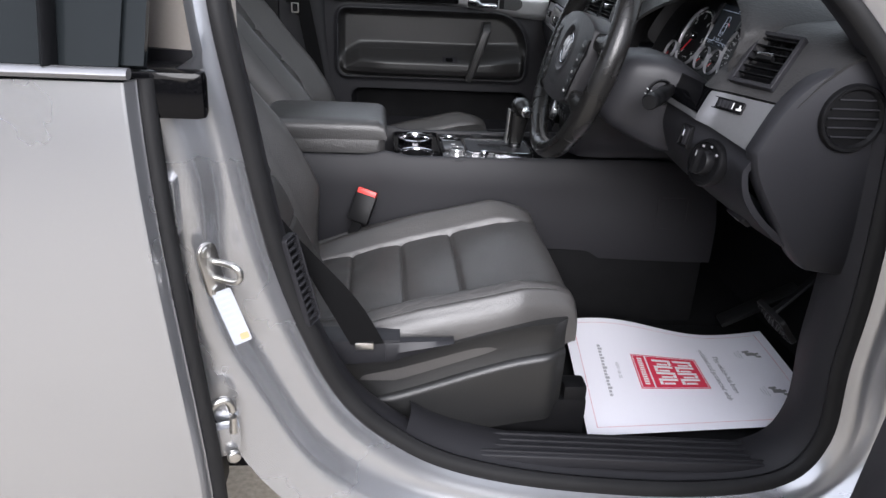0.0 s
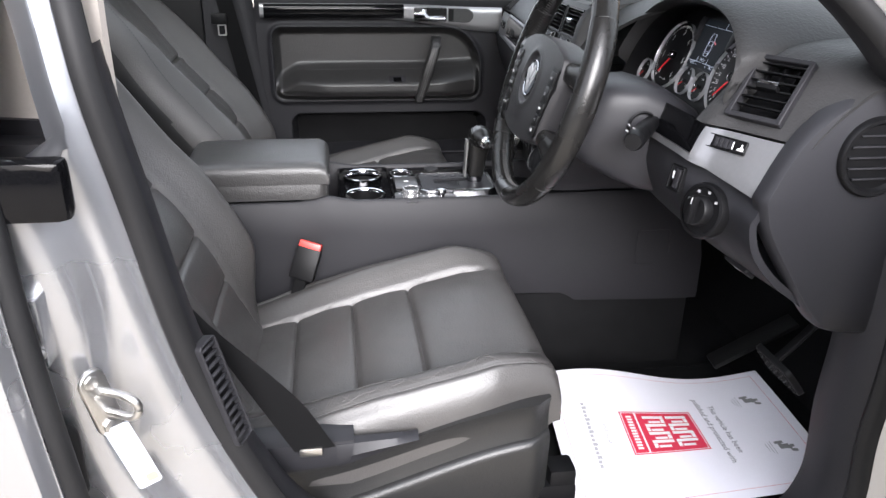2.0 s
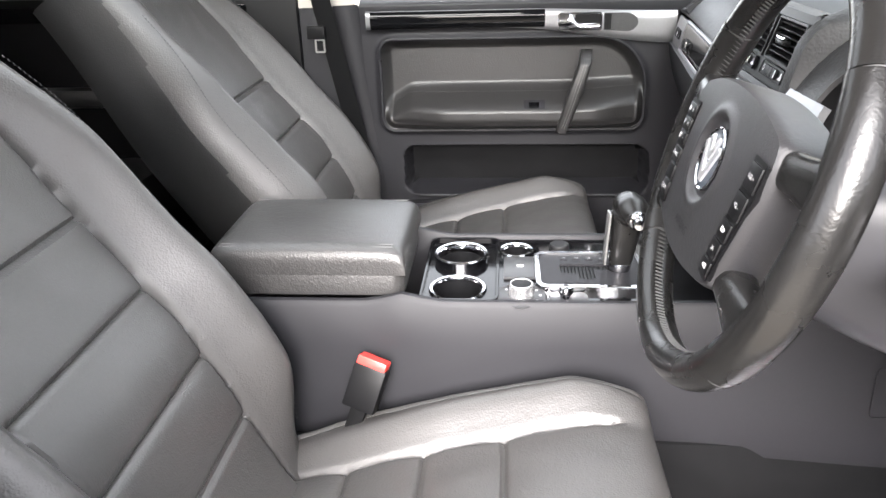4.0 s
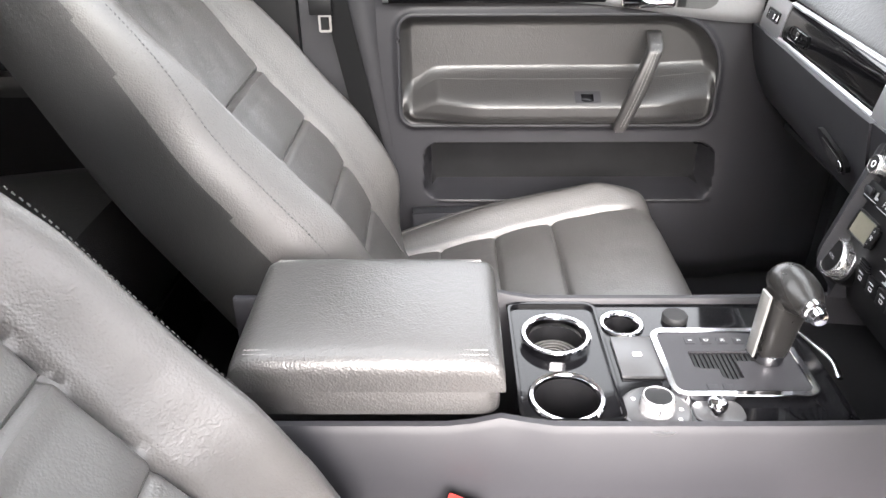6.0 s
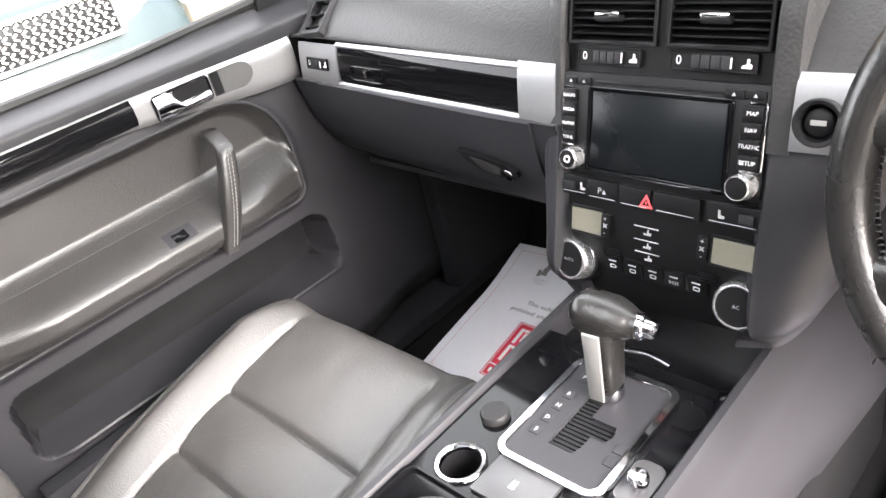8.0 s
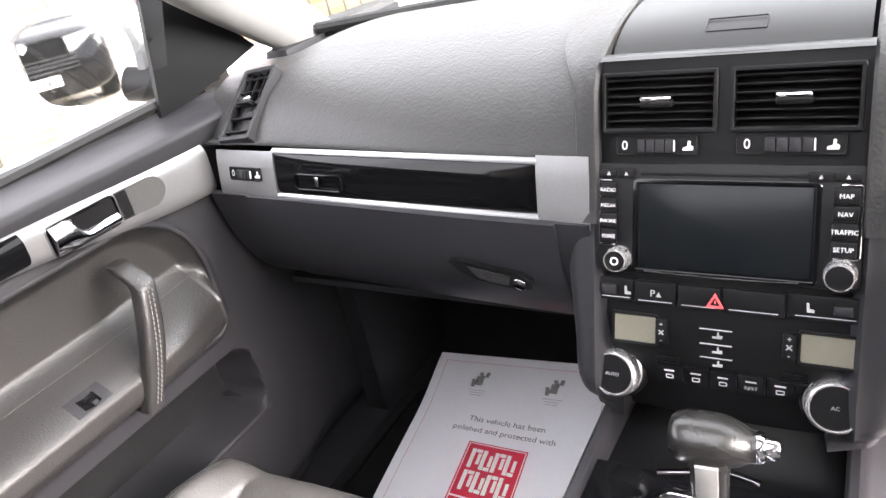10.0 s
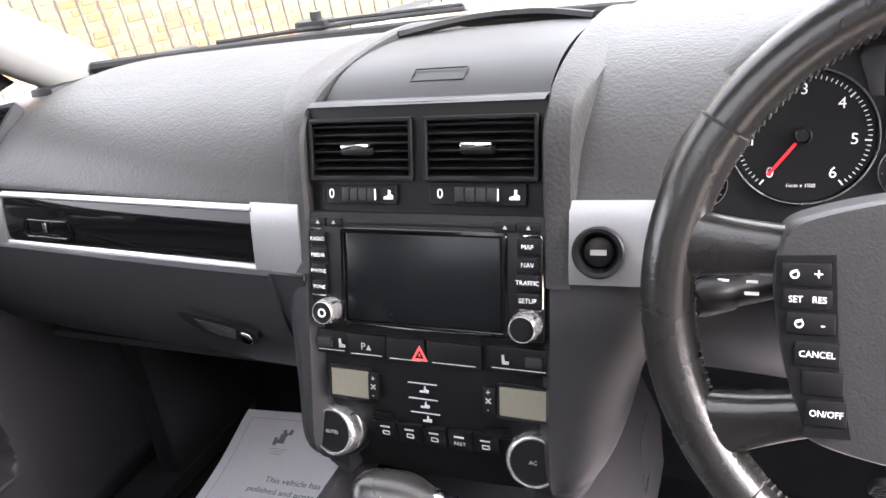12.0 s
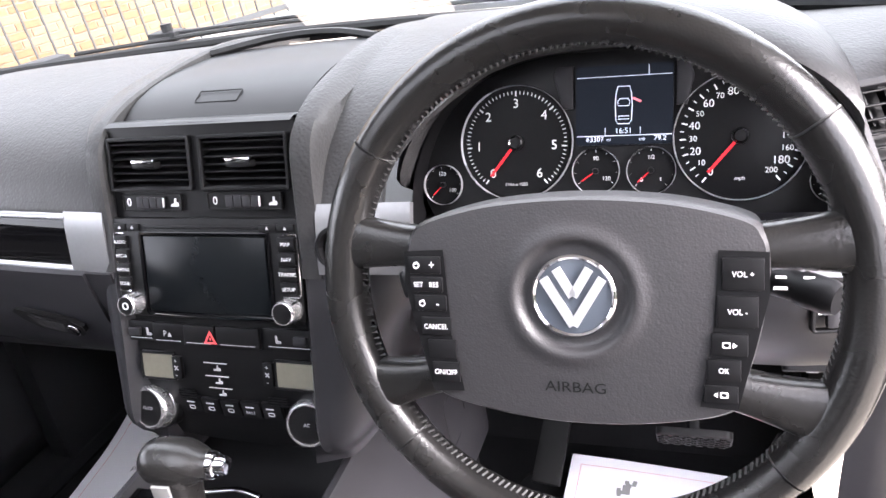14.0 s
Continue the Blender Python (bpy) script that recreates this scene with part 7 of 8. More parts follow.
for x in (-0.024, -0.006):
    b_ = B()
    box(b_, (x - 0.012, -0.049, 0.0074), (0.012, 0.012, 0.0016), GM, 0.0006)
    part("position_tile", b_, PLASTIC, gear)
# lever
sb = Vector((0.272, -0.012, TOPZ))
b_ = B()
lathe(b_, [(0.020, -0.006), (0.017, 0.004), (0.012, 0.012), (0.014, 0.016)], T(sb), 24)
part("lever_boot", b_, RUBBER, gear)
ax = Vector((0.10, -0.04, 1.0)).normalized()
LM = basis(sb + ax * 0.012, Vector((0.08, -1, 0)), Vector((1, 0.06, -0.1)))
b_ = B()
secs = []
for f, w, d in ((0.0, 0.013, 0.015), (0.15, 0.015, 0.018), (0.5, 0.0155, 0.020), (0.8, 0.017, 0.023), (1.0, 0.018, 0.026)):
    secs.append([LM @ Vector((w * math.copysign(abs(math.cos(q)) ** 0.6, math.cos(q)), d * math.copysign(abs(math.sin(q)) ** 0.6, math.sin(q)), 0.002 + 0.085 * f)) for q in [2 * math.pi * k / 24 for k in range(24)]])
loft(b_, secs)
part("lever_shaft", b_, LEATHER_WORN, gear)
b_ = B()
secs = []
for f in range(25):
    q_ = f / 24
    x = -0.036 + 0.074 * q_
    r = 0.0200 * (1 - abs(2 * q_ - 1) ** 4) ** 0.4 * (1.0 - 0.30 * sm(0.55, 1.0, q_)) + 0.003
    if q_ > 0.9:
        r = max(r, 0.0135)
    secs.append([LM @ Vector((x, 0.004 + r * 1.15 * math.cos(q), 0.095 + r * math.sin(q) - 0.004 * q_)) for q in [2 * math.pi * k / 24 for k in range(24)]])
loft(b_, secs)
part("lever_grip", b_, LEATHER_WORN, gear, "worn black leather grip")
b_ = B()
lathe(b_, [(0.0135, 0.0), (0.0140, 0.006), (0.0125, 0.009), (0.0100, 0.010), (0.0098, 0.018), (0.0080, 0.021), (0.0001, 0.0215)], LM @ T((0.035, 0.004, 0.091)) @ pose(0, 0, 0, 0, 90), 28)
part("release_button", b_, CHROME, gear)
b_ = B()
plate(b_, [(-0.0085, 0.004), (0.0085, 0.004), (0.0095, 0.072), (0.0095, 0.088), (-0.0095, 0.088), (-0.0095, 0.072)], 0.0, 0.003, LM @ T((0, -0.0225, 0)) @ pose(0, 0, 0, 90 + 3, 0, 0), 0.001)
inl = part("metal_inlay", b_, mat("brushed_inlay", (0.22, 0.218, 0.213), 0.4, metal=0.6, var=0.05), gear, "satin metal inlay")
b_ = B()
frame_plate(b_, 0.0145, 0.0125, 0.001, 0.0012, 0, 0.001, LM @ T((0, -0.0265, 0.080)) @ pose(0, 0, 0, 90 + 3, 0, 0))
part("badge", b_, CHROME, inl)
b_ = B()
lathe(b_, [(0.0165, 0.0), (0.0175, 0.004), (0.0165, 0.012), (0.0145, 0.013)], LM @ T((0, 0, -0.004)), 24)
part("chrome_collar", b_, CHROME, gear)

# armrest
arm = thing("armrest", "black leather armrest box on the console", "armrest")


def pillow(bm, c, hx, hy, z0, z1, p=6.0, pe=4.0, crown=0.006, taper=0.0):
    n = 44
    rows_ = []
    for i in range(n + 1):
        q = -1 + 2 * i / n
        tx = math.copysign(1 - (1 - abs(q)) ** 1.8, q)
        sec = []
        for k in range(n + 1):
            q2 = -1 + 2 * k / n
            ty = math.copysign(1 - (1 - abs(q2)) ** 1.8, q2)
            rr = max(0.0, 1 - abs(tx) ** 12 ) ** (1 / pe) * max(0.0, 1 - abs(ty) ** 12) ** (1 / pe)
            sec.append(Vector((c[0] + hx * tx, c[1] + hy * ty * (1 - taper * tx), z0 + (z1 - z0 + crown * (1 - tx * tx) * (1 - ty * ty)) * rr)))
        rows_.append(sec)
    loft(bm, rows_, True, True)


b_ = B()
pillow(b_, (-0.195, 0.0), 0.148, 0.112, 0.992, 1.034)
part("armrest_lid", b_, LEATHER_ARM, arm, "padded leather lid")
b_ = B()
plate(b_, rrect(0.288, 0.216, 0.02, 6), 0.958, 0.997, T((-0.195, 0, 0)), 0.003)
part("armrest_box", b_, LEATHER_ARM, arm)
for s in (-1, 1):
    b_ = B()
    for i in range(64):
        x = -0.325 + 0.26 * i / 64
        for o in (0.0, 0.006):
            tube(b_, [(x, s * (0.0985 - o), 1.0315 + o * 0.25), (x + 0.0028, s * (0.0985 - o), 1.0315 + o * 0.25)], 0.0007, 4)
    part("stitching", b_, THREAD, arm)
b_ = B()
for i in range(40):
    y = -0.088 + 0.176 * i / 40
    tube(b_, [(-0.062, y, 1.0300), (-0.062, y + 0.0028, 1.0300)], 0.0007, 4)
part("stitching", b_, THREAD, arm)

HERE = Matrix.Identity(4)
# ---------------- papers and mats on the floor ----------------
def paper(name, label, c00, c10, c01, c11, wave):
    """A printed sheet: c00 rear left, c10 front left, c01 rear right, c11 front right, left and right as one sits."""
    e = thing(name, label, "paper floor mat", "paper floor mats")
    P00, P10, P01, P11 = [Vector(c) for c in (c00, c10, c01, c11)]

    def at(u, v, d=0.0):
        p = P00.lerp(P10, u).lerp(P01.lerp(P11, u), v)
        p.z += wave(u, v) + d
        return p

    b = B()
    sheet(b, at, 48, 36, 0.0005)
    part("sheet", b, PAPER, e)
    L, W_ = 0.53, 0.39

    def wp(x, y, d):
        """x to the right as read, y up the page, from the page middle."""
        return at(0.5 + y / L, 0.5 + x / W_, 0.0012 + d)

    def quad(bm, x0, y0, x1, y1, n=10, d=0.0):
        sheet(bm, lambda a, c: wp(x0 + (x1 - x0) * a, y0 + (y1 - y0) * c, d), n, n)

    b = B()
    for x0, y0, x1, y1 in ((-0.175, -0.242, 0.175, -0.241), (-0.175, 0.241, 0.175, 0.242), (-0.175, -0.242, -0.174, 0.242), (0.174, -0.242, 0.175, 0.242)):
        quad(b, x0, y0, x1, y1, 24)
    part("border_line", b, RED_LINE, e)
    b = B()
    for x0, y0, x1, y1 in ((-0.060, -0.118, 0.060, -0.1155), (-0.060, 0.0415, 0.060, 0.044), (-0.060, -0.118, -0.0575, 0.044), (0.0575, -0.118, 0.060, 0.044)):
        quad(b, x0, y0, x1, y1, 12, 0.0003)
    quad(b, -0.0555, -0.082, 0.0555, 0.0395, 14, 0.0003)
    quad(b, -0.0555, -0.1135, 0.0555, -0.086, 10, 0.0003)
    part("red_panel", b, RED_PRINT, e, "red printed panel")
    # plain white strokes standing in for a trade mark
    for y0, h in ((-0.018, 0.046), (-0.070, 0.046)):
        for k in range(4):
            x0 = -0.046 + 0.0235 * k
            b = B()
            quad(b, x0, y0, x0 + 0.008, y0 + h, 3, 0.0008)
            quad(b, x0 + 0.009, y0 + (h - 0.008 if (k + (y0 < 0)) % 2 else 0), x0 + 0.021, y0 + (h if (k + (y0 < 0)) % 2 else 0.008), 3, 0.0008)
            quad(b, x0 + 0.0145, y0 + 0.010, x0 + 0.021, y0 + h - 0.010, 3, 0.0008)
            part("white_shape", b, WHITE_PRINT, e)
    for k in range(12):
        b = B()
        quad(b, -0.047 + 0.0080 * k, -0.106, -0.047 + 0.0080 * k + 0.0054, -0.094, 2, 0.0008)
        part("white_bar", b, WHITE_PRINT, e)
    b = B()
    text_bm(b, "This vehicle has been", 0.0185, None, warp=lambda x, y, d: wp(x, y + 0.100, 0.0004))
    part("lettering", b, INK, e)
    b = B()
    text_bm(b, "polished and protected with", 0.0185, None, warp=lambda x, y, d: wp(x, y + 0.074, 0.0004))
    part("lettering", b, INK, e)
    b = B()
    text_bm(b, "visit us at", 0.0145, None, warp=lambda x, y, d: wp(x, y - 0.158, 0.0004))
    part("lettering", b, INK_PALE, e)
    b = B()
    for k in range(16):
        quad(b, -0.088 + 0.0110 * k, -0.196, -0.088 + 0.0110 * k + 0.008, -0.189 + 0.003 * (k % 3 == 1), 2, 0.0004)
    tagged(part("text_bar", b, INK_PALE, e), kind="stuff")
    crest_ink = mat("crest_ink", (0.22, 0.22, 0.22), 0.7)
    for xc in (-0.085, 0.075):
        b = B()
        cx, cy = xc, 0.196
        for k in range(9):
            a = 0.6 + 1.9 * k / 8 + (0.4 if k % 2 else 0)
            r = 0.010 + 0.007 * ((k * 7) % 3) / 2
            quad(b, cx + r * math.cos(a * 2.3) - 0.004, cy + r * math.sin(a * 3.1) - 0.004, cx + r * math.cos(a * 2.3) + 0.0035, cy + r * math.sin(a * 3.1) + 0.0045, 2, 0.0004)
        quad(b, cx - 0.007, cy - 0.012, cx + 0.007, cy + 0.010, 3, 0.0003)
        quad(b, cx - 0.004, cy + 0.012, cx + 0.004, cy + 0.020, 2, 0.0003)
        part("crest", b, crest_ink, e)
        for k in range(3):
            b = B()
            w = 0.020 - 0.004 * k
            quad(b, xc - w, 0.170 - 0.006 * k, xc + w, 0.1712 - 0.006 * k, 3, 0.0004)
            part("text_bar", b, INK_PALE, e)
    return e


paper("paper_mat", "white printed paper mat on the driver footwell floor", (0.398, -0.275, 0.594), (0.885, -0.295, 0.585), (0.362, -0.672, 0.567), (0.868, -0.648, 0.575),
      lambda u, v: 0.012 * math.sin(5.2 * u + 0.8) * (1 - v) ** 1.5 + 0.006 * math.sin(7 * u + 2 * v) * (1 - v) + 0.010 * dip(u - 0.55, 0.2) * v * (1 - v))
paper("paper_mat", "white printed paper mat on the passenger footwell floor", (0.395, 0.600, 0.566), (0.925, 0.680, 0.585), (0.375, 0.215, 0.566), (0.950, 0.285, 0.583),
      lambda u, v: 0.003 * math.sin(5 * u + 3 * v) + 0.020 * sm(0.55, 1.0, u) ** 2)
HERE = Matrix.Identity(4)
for yc, nm in ((-0.455, "driver"), (0.455, "passenger")):
    fm = thing("floor_mat", "black carpet floor mat on the %s side" % nm, "floor mat", "floor mats")
    b_ = B()
    plate(b_, rrect(0.54, 0.50, 0.04, 8), 0.541, 0.551, T((0.60, yc, 0)), 0.003)
    part("carpet_pad", b_, CARPET, fm)
    b_ = B()
    o_ = rrect(0.545, 0.505, 0.042, 8)
    tube(b_, [(0.60 + x, yc + y, 0.549) for x, y in o_ + o_[:1]], 0.0035, 6)
    part("mat_binding", b_, BELT, fm)
    b_ = B()
    cyl(b_, 0.011, 0.006, T((0.455, yc - 0.225 * (1 if yc < 0 else -1) , 0.550)), 20, bevel=0.002)
    part("mat_stud", b_, BLACK_PLASTIC, fm)

# pedals
def pedal(name, label, c, w, h, tilt, arm_to, mesh=True):
    e = thing(name, label, "pedal")
    m = T(c) @ pose(0, 0, 0, 0, -tilt, 0) @ basis((0, 0, 0), (0, -1, 0), (0, 0, 1))
    b = B()
    plate(b, rrect(w, h, 0.012, 4), -0.012, 0.0, m, 0.003)
    part("pedal_pad", b, RUBBER, e)
    b = B()
    n = 7
    for k in range(-n, n + 1):
        for sg in (1, -1):
            d = Vector((1, sg, 0)).normalized()
            x0 = k * 0.0165
            pts = []
            t0, t1 = -1.0, 1.0
            lo, hi = -9, 9
            for ax_, lim in ((0, w / 2 - 0.004), (1, h / 2 - 0.004)):
                o, dd = ((x0, 0), (0, 0))[0 if ax_ == 0 else 1][0] if ax_ == 0 else 0.0, (d.x, d.y)[ax_]
                a_, b2 = (-lim - o) / dd, (lim - o) / dd
                lo, hi = max(lo, min(a_, b2)), min(hi, max(a_, b2))
            if hi - lo > 0.004:
                tube(b, [m @ Vector((x0 + d.x * lo, d.y * lo, 0.001)), m @ Vector((x0 + d.x * hi, d.y * hi, 0.001))], 0.0016, 4)
    part("tread", b, PEDAL_RUBBER, e)
    b = B()
    tube(b, smooth_line([m @ Vector((0, h / 2 - 0.01, -0.010)), Vector(c) + Vector((0.06, 0, 0.10)), Vector(arm_to)], 5), 0.010, 8, True, 0.6)
    part("pedal_arm", b, BLACK_PLASTIC, e)


pedal("brake_pedal", "black ribbed rubber brake pedal", (0.785, -0.500, 0.722), 0.110, 0.066, 38, (0.98, -0.50, 1.0))
pedal("accelerator_pedal", "black ribbed rubber accelerator pedal", (0.825, -0.645, 0.690), 0.055, 0.115, 40, (0.98, -0.645, 0.92))
rest = thing("foot_rest", "dark plastic foot rest beside the console", "foot rest")
b_ = B()
box(b_, (0, 0, 0), (0.20, 0.050, 0.012), T((0.88, -0.270, 0.645)) @ pose(0, 0, 0, 0, -32, -6), 0.005)
part("rest_plate", b_, PEDAL_RUBBER, rest)

# ---------------- door mirror on the passenger side ----------------
mirror = thing("door_mirror", "silver door mirror outside the passenger window", "wing mirror")
MN = Vector((-0.904, -0.43, 0.02)).normalized()
MM = basis((0.560, 0.985, 1.378), Vector((0.43, -0.904, 0)), Vector((0, 0, 1)))
b_ = B()
mo = [(p.x, p.z) for p in smooth_line([(x, 0, z) for x, z in ((-0.105, 0.055), (-0.06, 0.078), (0.03, 0.082), (0.088, 0.065), (0.108, 0.02), (0.100, -0.045), (0.075, -0.074), (0.0, -0.080), (-0.075, -0.070), (-0.104, -0.04), (-0.110, 0.01), (-0.105, 0.055))], 5)[:-1]]
secs = []
for f, d in ((0.86, 0.006), (0.90, 0.014), (1.0, 0.012), (1.06, -0.01), (1.04, -0.05), (0.9, -0.085), (0.6, -0.105), (0.2, -0.112)):
    secs.append([MM @ Vector((x * f, z * f, d)) for x, z in mo])
loft(b_, secs, True, False)
part("mirror_housing", b_, BODY, mirror)
b_ = B()
plate(b_, [(x * 0.89, z * 0.89) for x, z in mo[::-1]][::-1], 0.001, 0.005, MM)
part("mirror_pane", b_, MIRROR, mirror, "convex mirror glass", smooth=False)
b_ = B()
tube(b_, smooth_line([(0.60, 0.93, 1.33), (0.63, 0.86, 1.315), (0.65, 0.80, 1.31)], 5), [0.045] * 11, 14, True, 0.7)
part("mirror_arm", b_, BLACK_PLASTIC, mirror)
corner = thing("mirror_corner_trim", "black triangular corner trim by the door glass", "corner trim", kind="structure")
b_ = B()
loft(b_, [[Vector((x, y, z)) for x, z in ((0.495, 1.300), (0.56, 1.305), (0.72, 1.345), (0.66, 1.40), (0.545, 1.475), (0.53, 1.47))] for y in (0.772, 0.765)])
part("corner_panel", b_, BLACK_PLASTIC, corner)
b_ = B()
lathe(b_, [(0.026, 0.0), (0.026, 0.002), (0.024, 0.0035), (0.0001, 0.0035)], basis((0.605, 0.765, 1.365), (-1, 0, 0), (0, 0, 1)), 32)
part("tweeter", b_, BLACK_PLASTIC, corner)

# ---------------- boundary: brick wall and railing ----------------
FD, FN = Vector((0.8, -0.6, 0)), Vector((-0.6, -0.8, 0))
LEAN = Matrix.Rotation(radians(4.0), 4, FN)
rail = thing("railing", "black iron railing on a low grey wall ahead", "railing")
F0 = Vector((4.1, 2.85, 0.0))
RM = T(F0) @ LEAN @ basis((0, 0, 0), FD, (0, 0, 1))
IRON = mat("black_iron", (0.03, 0.032, 0.035), 0.5, var=0.2)
b_ = B()
box(b_, (0, 0, 0), (0.014, 1.6, 0.014), None, 0.003, 1)
bar0 = part("bar", b_, IRON, rail, placed=False)
for i in range(37):
    o = bar0
    if i:
        o = bar0.copy()
        scene.collection.objects.link(o)
    o.matrix_basis = RM @ T((-1.9 + 0.112 * i, 1.62, 0.0))
for zz in (0.88, 2.3):
    b_ = B()
    box(b_, (0.1, zz, 0), (4.2, 0.04, 0.02), RM, 0.004, 1)
    part("rail", b_, IRON, rail)
CONC = mat("grey_concrete", (0.30, 0.30, 0.29), 0.9, var=0.25, vscale=5, bump=0.4, bscale=80)
b_ = B()
box(b_, (0.1, 0.41, 0), (4.3, 0.86, 0.24), RM, 0.02)
tagged(part("low_wall", b_, CONC), "low grey rendered wall below the railing", "low wall", kind="structure")

WALL0 = F0 - FN * 2.6
WM2 = T(WALL0) @ LEAN @ basis((0, 0, 0), FD, (0, 0, 1))
MORTAR = mat("sandy_mortar", (0.20, 0.17, 0.13), 0.95, var=0.2, vscale=6, bump=0.4, bscale=200)
b_ = B()
box(b_, (0.4, 1.5, -0.06), (9.0, 3.2, 0.10), WM2)
bwall = tagged(part("wall_brick", b_, MORTAR), "buff brick boundary wall behind the railing", "brick wall", kind="structure")
brick_mats = []
for k, c in enumerate(((0.21, 0.125, 0.06), (0.24, 0.15, 0.08), (0.19, 0.105, 0.05), (0.23, 0.15, 0.085))):
    brick_mats.append(mat("buff_brick", c, 0.9, var=0.3, vscale=14, fine=0.2, fscale=150, bump=0.5, bscale=120))

# ---------------- parked cars ----------------
def make_car(name, label, m, paint, W, hood_z, belt, roof, length, slats, honey):
    """A parked car with its nose at the origin, looking along -y of its own pose."""
    c = thing(name, label, "parked car")
    h = W / 2
    st = [(0.0, 0.70, 0.30, 0.52), (0.03, 0.86, 0.22, hood_z - 0.20), (0.10, 0.94, 0.20, hood_z - 0.09), (0.25, 0.985, 0.20, hood_z - 0.02), (0.6, 1.0, 0.20, hood_z + 0.03), (1.1, 1.0, 0.20, hood_z + 0.07), (1.5, 1.0, 0.20, belt),
          (2.5, 1.0, 0.20, belt), (3.4, 0.99, 0.20, belt + 0.03), (length - 0.15, 0.95, 0.22, belt + 0.02), (length, 0.85, 0.35, belt - 0.08)]
    b = B()
    secs = []
    for y, w, z0, z1 in st:
        sec = []
        for k in range(32):
            q = 2 * math.pi * k / 32
            sec.append(m @ Vector((h * w * math.copysign(abs(math.cos(q)) ** 0.35, math.cos(q)), y, (z0 + z1) / 2 + (z1 - z0) / 2 * math.copysign(abs(math.sin(q)) ** 0.45, math.sin(q)))))
        secs.append(sec)
    loft(b, secs)
    part("body", b, paint, c)
    b = B()
    secs = []
    for y, w, z0, z1 in ((1.15, 0.90, belt - 0.12, belt - 0.04), (1.6, 0.88, belt - 0.1, belt + 0.30 * (roof - belt) / 0.5), (1.95, 0.84, belt - 0.1, roof - 0.04), (2.5, 0.82, belt - 0.1, roof), (3.3, 0.80, belt - 0.1, roof - 0.03), (length - 0.35, 0.74, belt - 0.1, roof - 0.22), (length - 0.1, 0.72, belt - 0.1, belt + 0.1)):
        sec = []
        for k in range(24):
            q = 2 * math.pi * k / 24
            sec.append(m @ Vector((h * w * math.copysign(abs(math.cos(q)) ** 0.4, math.cos(q)), y, (z0 + z1) / 2 + (z1 - z0) / 2 * math.copysign(abs(math.sin(q)) ** 0.5, math.sin(q)))))
        secs.append(sec)
    loft(b, secs)
    part("glasshouse", b, SCREEN, c, "dark car windows")
    b = B()
    sheet(b, lambda u, v: m @ Vector((h * 0.80 * (2 * v - 1), 2.0 + 1.3 * u, roof + 0.012 - 0.03 * (2 * v - 1) ** 4 - 0.02 * u)), 4, 8, 0.02)
    part("roof_panel", b, paint, c)
    for sx in (-1, 1):
        for yy in (0.85, length - 0.9):
            mw = m @ T((sx * (h - 0.10), yy, 0.33)) @ pose(0, 0, 0, 0, sx * 90)
            b = B()
            lathe(b, [(0.20, -0.10), (0.32, -0.10), (0.335, -0.07), (0.335, 0.07), (0.32, 0.105), (0.22, 0.11)], mw, 36)
            wh = part("wheel", b, RUBBER, c)
            b = B()
            lathe(b, [(0.0001, 0.08), (0.05, 0.085), (0.20, 0.06), (0.225, 0.105)], mw, 24)
            part("rim", b, SILVER_TRIM, wh)
        b = B()
        secs = []
        for i in range(11):
            f = i / 10
            x = sx * h * (0.50 + 0.42 * f)
            y = 0.055 + 0.16 * f ** 2
            hh = 0.085 - 0.02 * f
            secs.append([m @ Vector((x, y - 0.02 + 0.03 * abs(math.sin(q)) * 0, hood_z - 0.20 + 0.05 * f + hh * math.sin(q))) + m.to_3x3() @ Vector((0, -0.03 * math.cos(q) * (1 if math.cos(q) > 0 else 0), 0)) for q in [2 * math.pi * k / 16 for k in range(16)]])
        loft(b, secs)
        part("headlight", b, mat("headlight_glass", (0.70, 0.72, 0.72), 0.12, metal=0.6), c)
        b = B()
        box(b, (sx * (h + 0.09), 1.45, belt + 0.06), (0.16, 0.10, 0.13), m, 0.04, 3)
        part("mirror", b, paint, c)
    zc, gh, gw = hood_z - 0.20, 0.20, h * 0.92
    gt = mat("grille_metal", (0.42, 0.42, 0.42), 0.35, metal=0.7) if honey else BLACK_PLASTIC
    b = B()
    box(b, (0, 0.02, zc), (gw + 0.02, 0.06, gh), m, 0.02)
    part("grille_backing", b, BLACK_PLASTIC, c)
    b = B()
    frame_plate(b, gw + 0.05, gh + 0.04, 0.03, 0.022, 0.0, 0.03, m @ T((0, 0.0, zc)) @ basis((0, 0, 0), (1, 0, 0), (0, 0, 1)))
    part("grille_frame", b, gt if honey else paint, c)
    if honey:
        b = B()
        for r in range(5):
            for k in range(18):
                x = -gw / 2 + gw * (k + 0.5 + 0.5 * (r % 2)) / 18.5
                z = zc - gh / 2 + gh * (r + 0.5) / 5
                box(b, (x, -0.015, z), (gw / 18 * 0.55, 0.02, 0.010), m @ T((x, 0, z)) @ pose(0, 0, 0, 0, -30) @ T((-x, 0, -z)))
                box(b, (x + gw / 37, -0.015, z + gh / 10), (gw / 18 * 0.55, 0.02, 0.010), m @ T((x + gw / 37, 0, z + gh / 10)) @ pose(0, 0, 0, 0, 30) @ T((-x - gw / 37, 0, -z - gh / 10)))
        part("grille_mesh", b, gt, c)
    else:
        for r in range(slats):
            b = B()
            box(b, (0, -0.012, zc - gh * 1.1 + gh * 0.9 * r / slats), (gw * 1.25, 0.02, 0.014), m, 0.004)
            part("grille_slat", b, NICKEL, c)
        b = B()
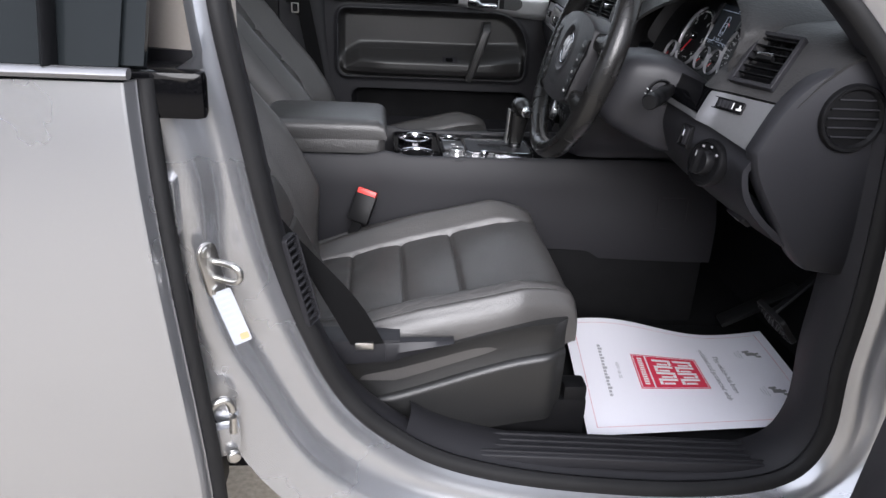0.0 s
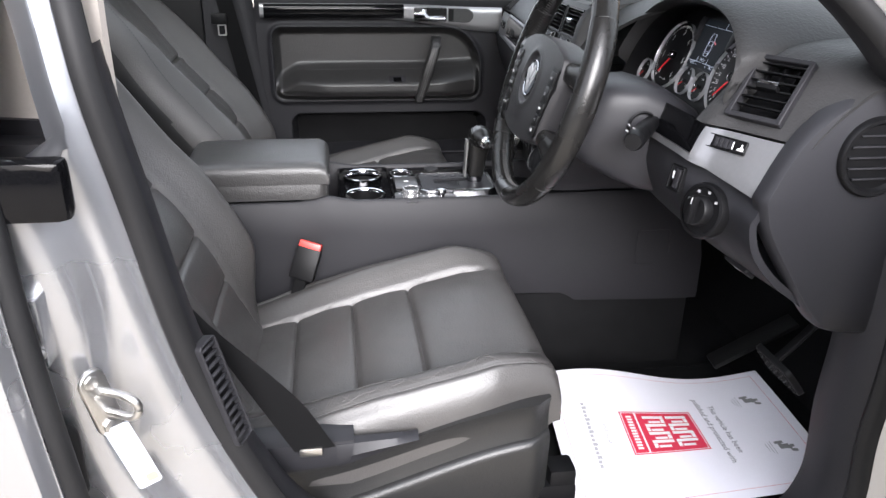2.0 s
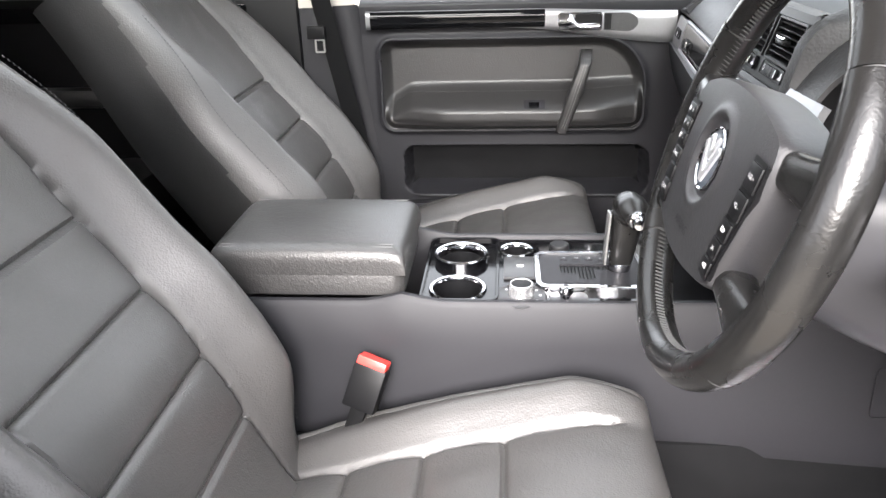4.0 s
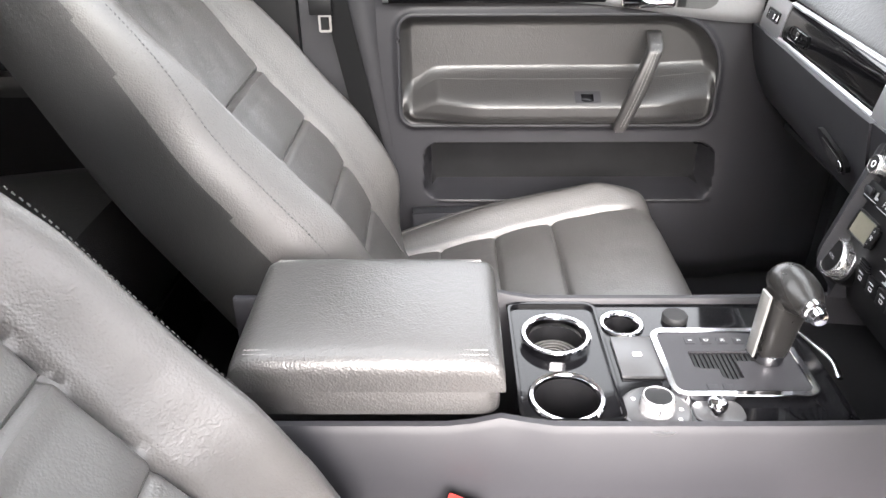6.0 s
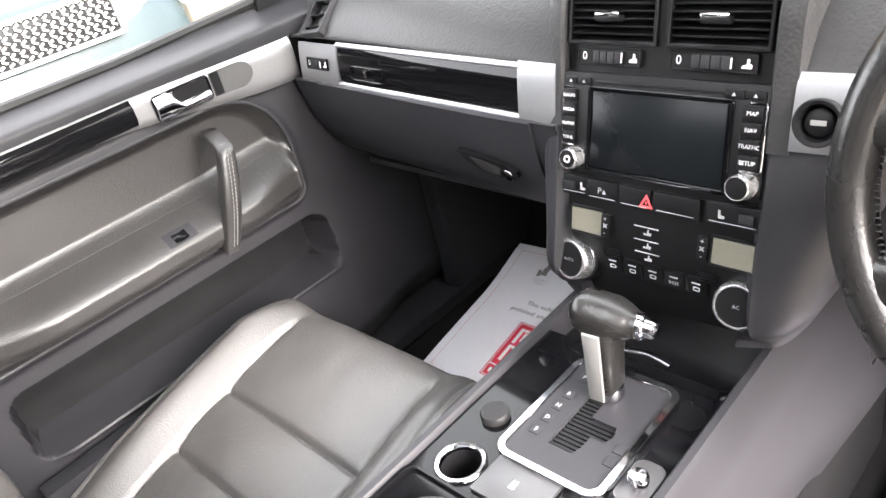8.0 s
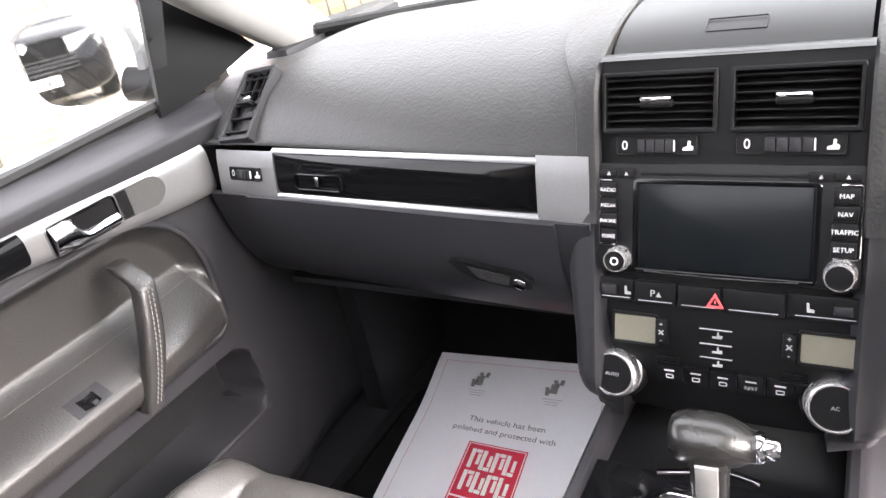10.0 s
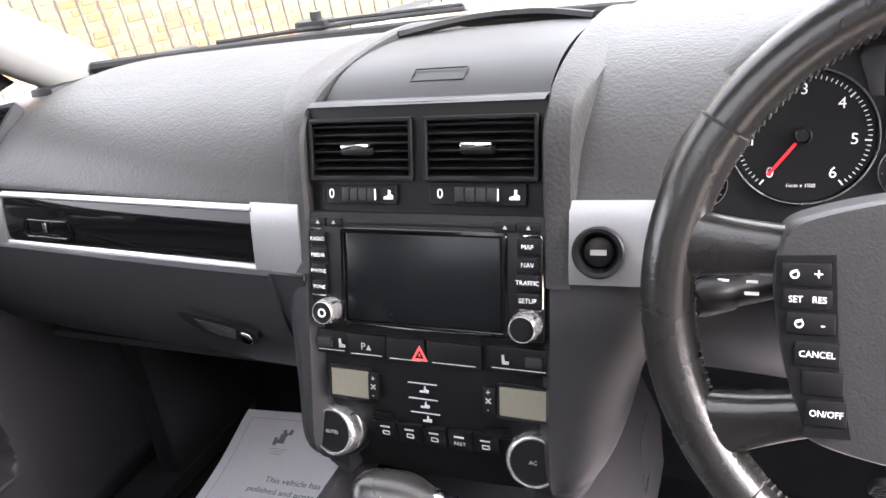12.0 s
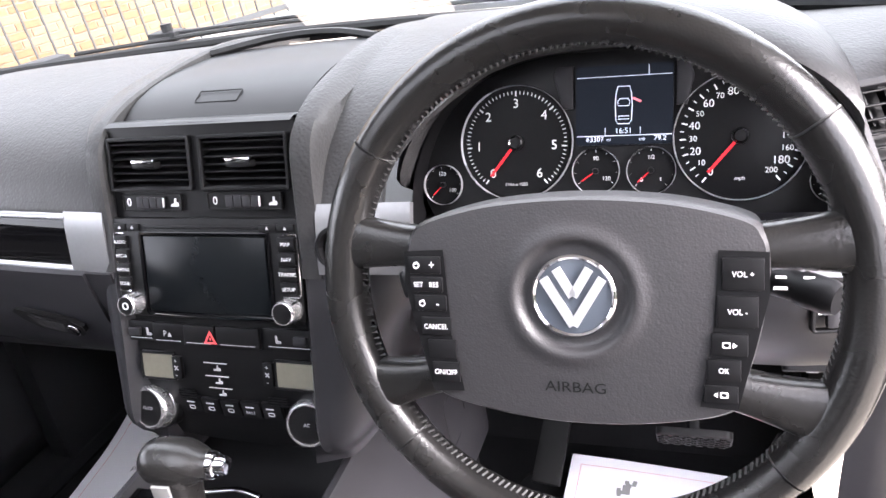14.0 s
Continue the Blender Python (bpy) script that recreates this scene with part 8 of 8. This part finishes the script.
        plate(b, [(-0.05, 0.05), (-0.055, -0.01), (0, -0.06), (0.055, -0.01), (0.05, 0.05)][::-1], 0, 0.02, m @ T((0, -0.02, hood_z - 0.13)) @ basis((0, 0, 0), (1, 0, 0), (0, 0.3, 1)))
        part("badge", b, CHROME, c)
    b = B()
    plate(b, rrect(0.52, 0.11, 0.01), 0.0, 0.008, m @ T((0, -0.035, 0.40)) @ basis((0, 0, 0), (1, 0, 0), (0, 0, 1)))
    pl = part("number_plate", b, WHITE_PRINT, c)
    for k in range(7):
        b = B()
        plate(b, rrect(0.045, 0.07, 0.004), 0.008, 0.010, m @ T((-0.20 + 0.066 * k, -0.036, 0.40)) @ basis((0, 0, 0), (1, 0, 0), (0, 0, 1)))
        part("plate_bar", b, INK, pl)
    return c


TEAL_PAINT = mat("dark_teal_car_paint", (0.014, 0.022, 0.024), 0.25, metal=0.1, coat=0.12, spec=0.2)
BLACK_PAINT = mat("black_car_paint", (0.006, 0.006, 0.007), 0.2, coat=0.12, spec=0.2)
make_car("parked_suv", "dark teal parked car with honeycomb grille", T((0.98, 3.75, 0)), TEAL_PAINT, 1.95, 1.20, 1.28, 1.86, 4.6, 0, True)
make_car("parked_hatchback", "black parked hatchback on the gravel behind", T((-7.2, 2.05, 0)) @ pose(0, 0, 0, 0, 0, 82), BLACK_PAINT, 1.75, 0.92, 0.98, 1.47, 4.1, 4, False)

# ---------------- bricks of the boundary wall ----------------
b_ = B()
box(b_, (0, 0, 0), (0.212, 0.064, 0.10), None, 0.004, 1)
bm_me = []
for k in range(4):
    me_ = bpy.data.meshes.new("brick")
    b_.to_mesh(me_)
    me_.materials.append(brick_mats[k])
    bm_me.append(me_)
b_.free()
rng = random.Random(4)
for r in range(18):
    for k in range(16):
        o = new("brick", bm_me[rng.randrange(4)])
        o.parent = bwall
        o.matrix_basis = WM2 @ T((-2.0 + 0.2235 * k + (0.112 if r % 2 else 0), 0.32 + 0.0755 * r, -0.05 + rng.uniform(-0.003, 0.003))) @ pose(0, 0, 0, 0, 0, rng.uniform(-0.6, 0.6))
rest_b = B()
for r in range(42):
    for k in range(40):
        x, z = -4.0 + 0.2235 * k + (0.112 if r % 2 else 0), 0.018 + 0.0755 * r
        if 4 <= r < 22 and 9 <= k < 25 and abs((x + 2.0) / 0.2235 % 1) < 9:
            if -2.05 < x < 1.5 and 0.30 < z < 1.63:
                continue
        vs = [rest_b.verts.new(WM2 @ Vector((x + a * 0.106, z + b * 0.032, 0.0))) for a, b in ((-1, -1), (1, -1), (1, 1), (-1, 1))]
        vb = [rest_b.verts.new(WM2 @ Vector((x + a * 0.106, z + b * 0.032, -0.02))) for a, b in ((-1, -1), (1, -1), (1, 1), (-1, 1))]
        rest_b.faces.new(vs)
        for i in range(4):
            rest_b.faces.new((vs[i], vb[i], vb[(i + 1) % 4], vs[(i + 1) % 4]))
tagged(part("brick_field", rest_b, brick_mats[1], bwall, smooth=False), kind="stuff")
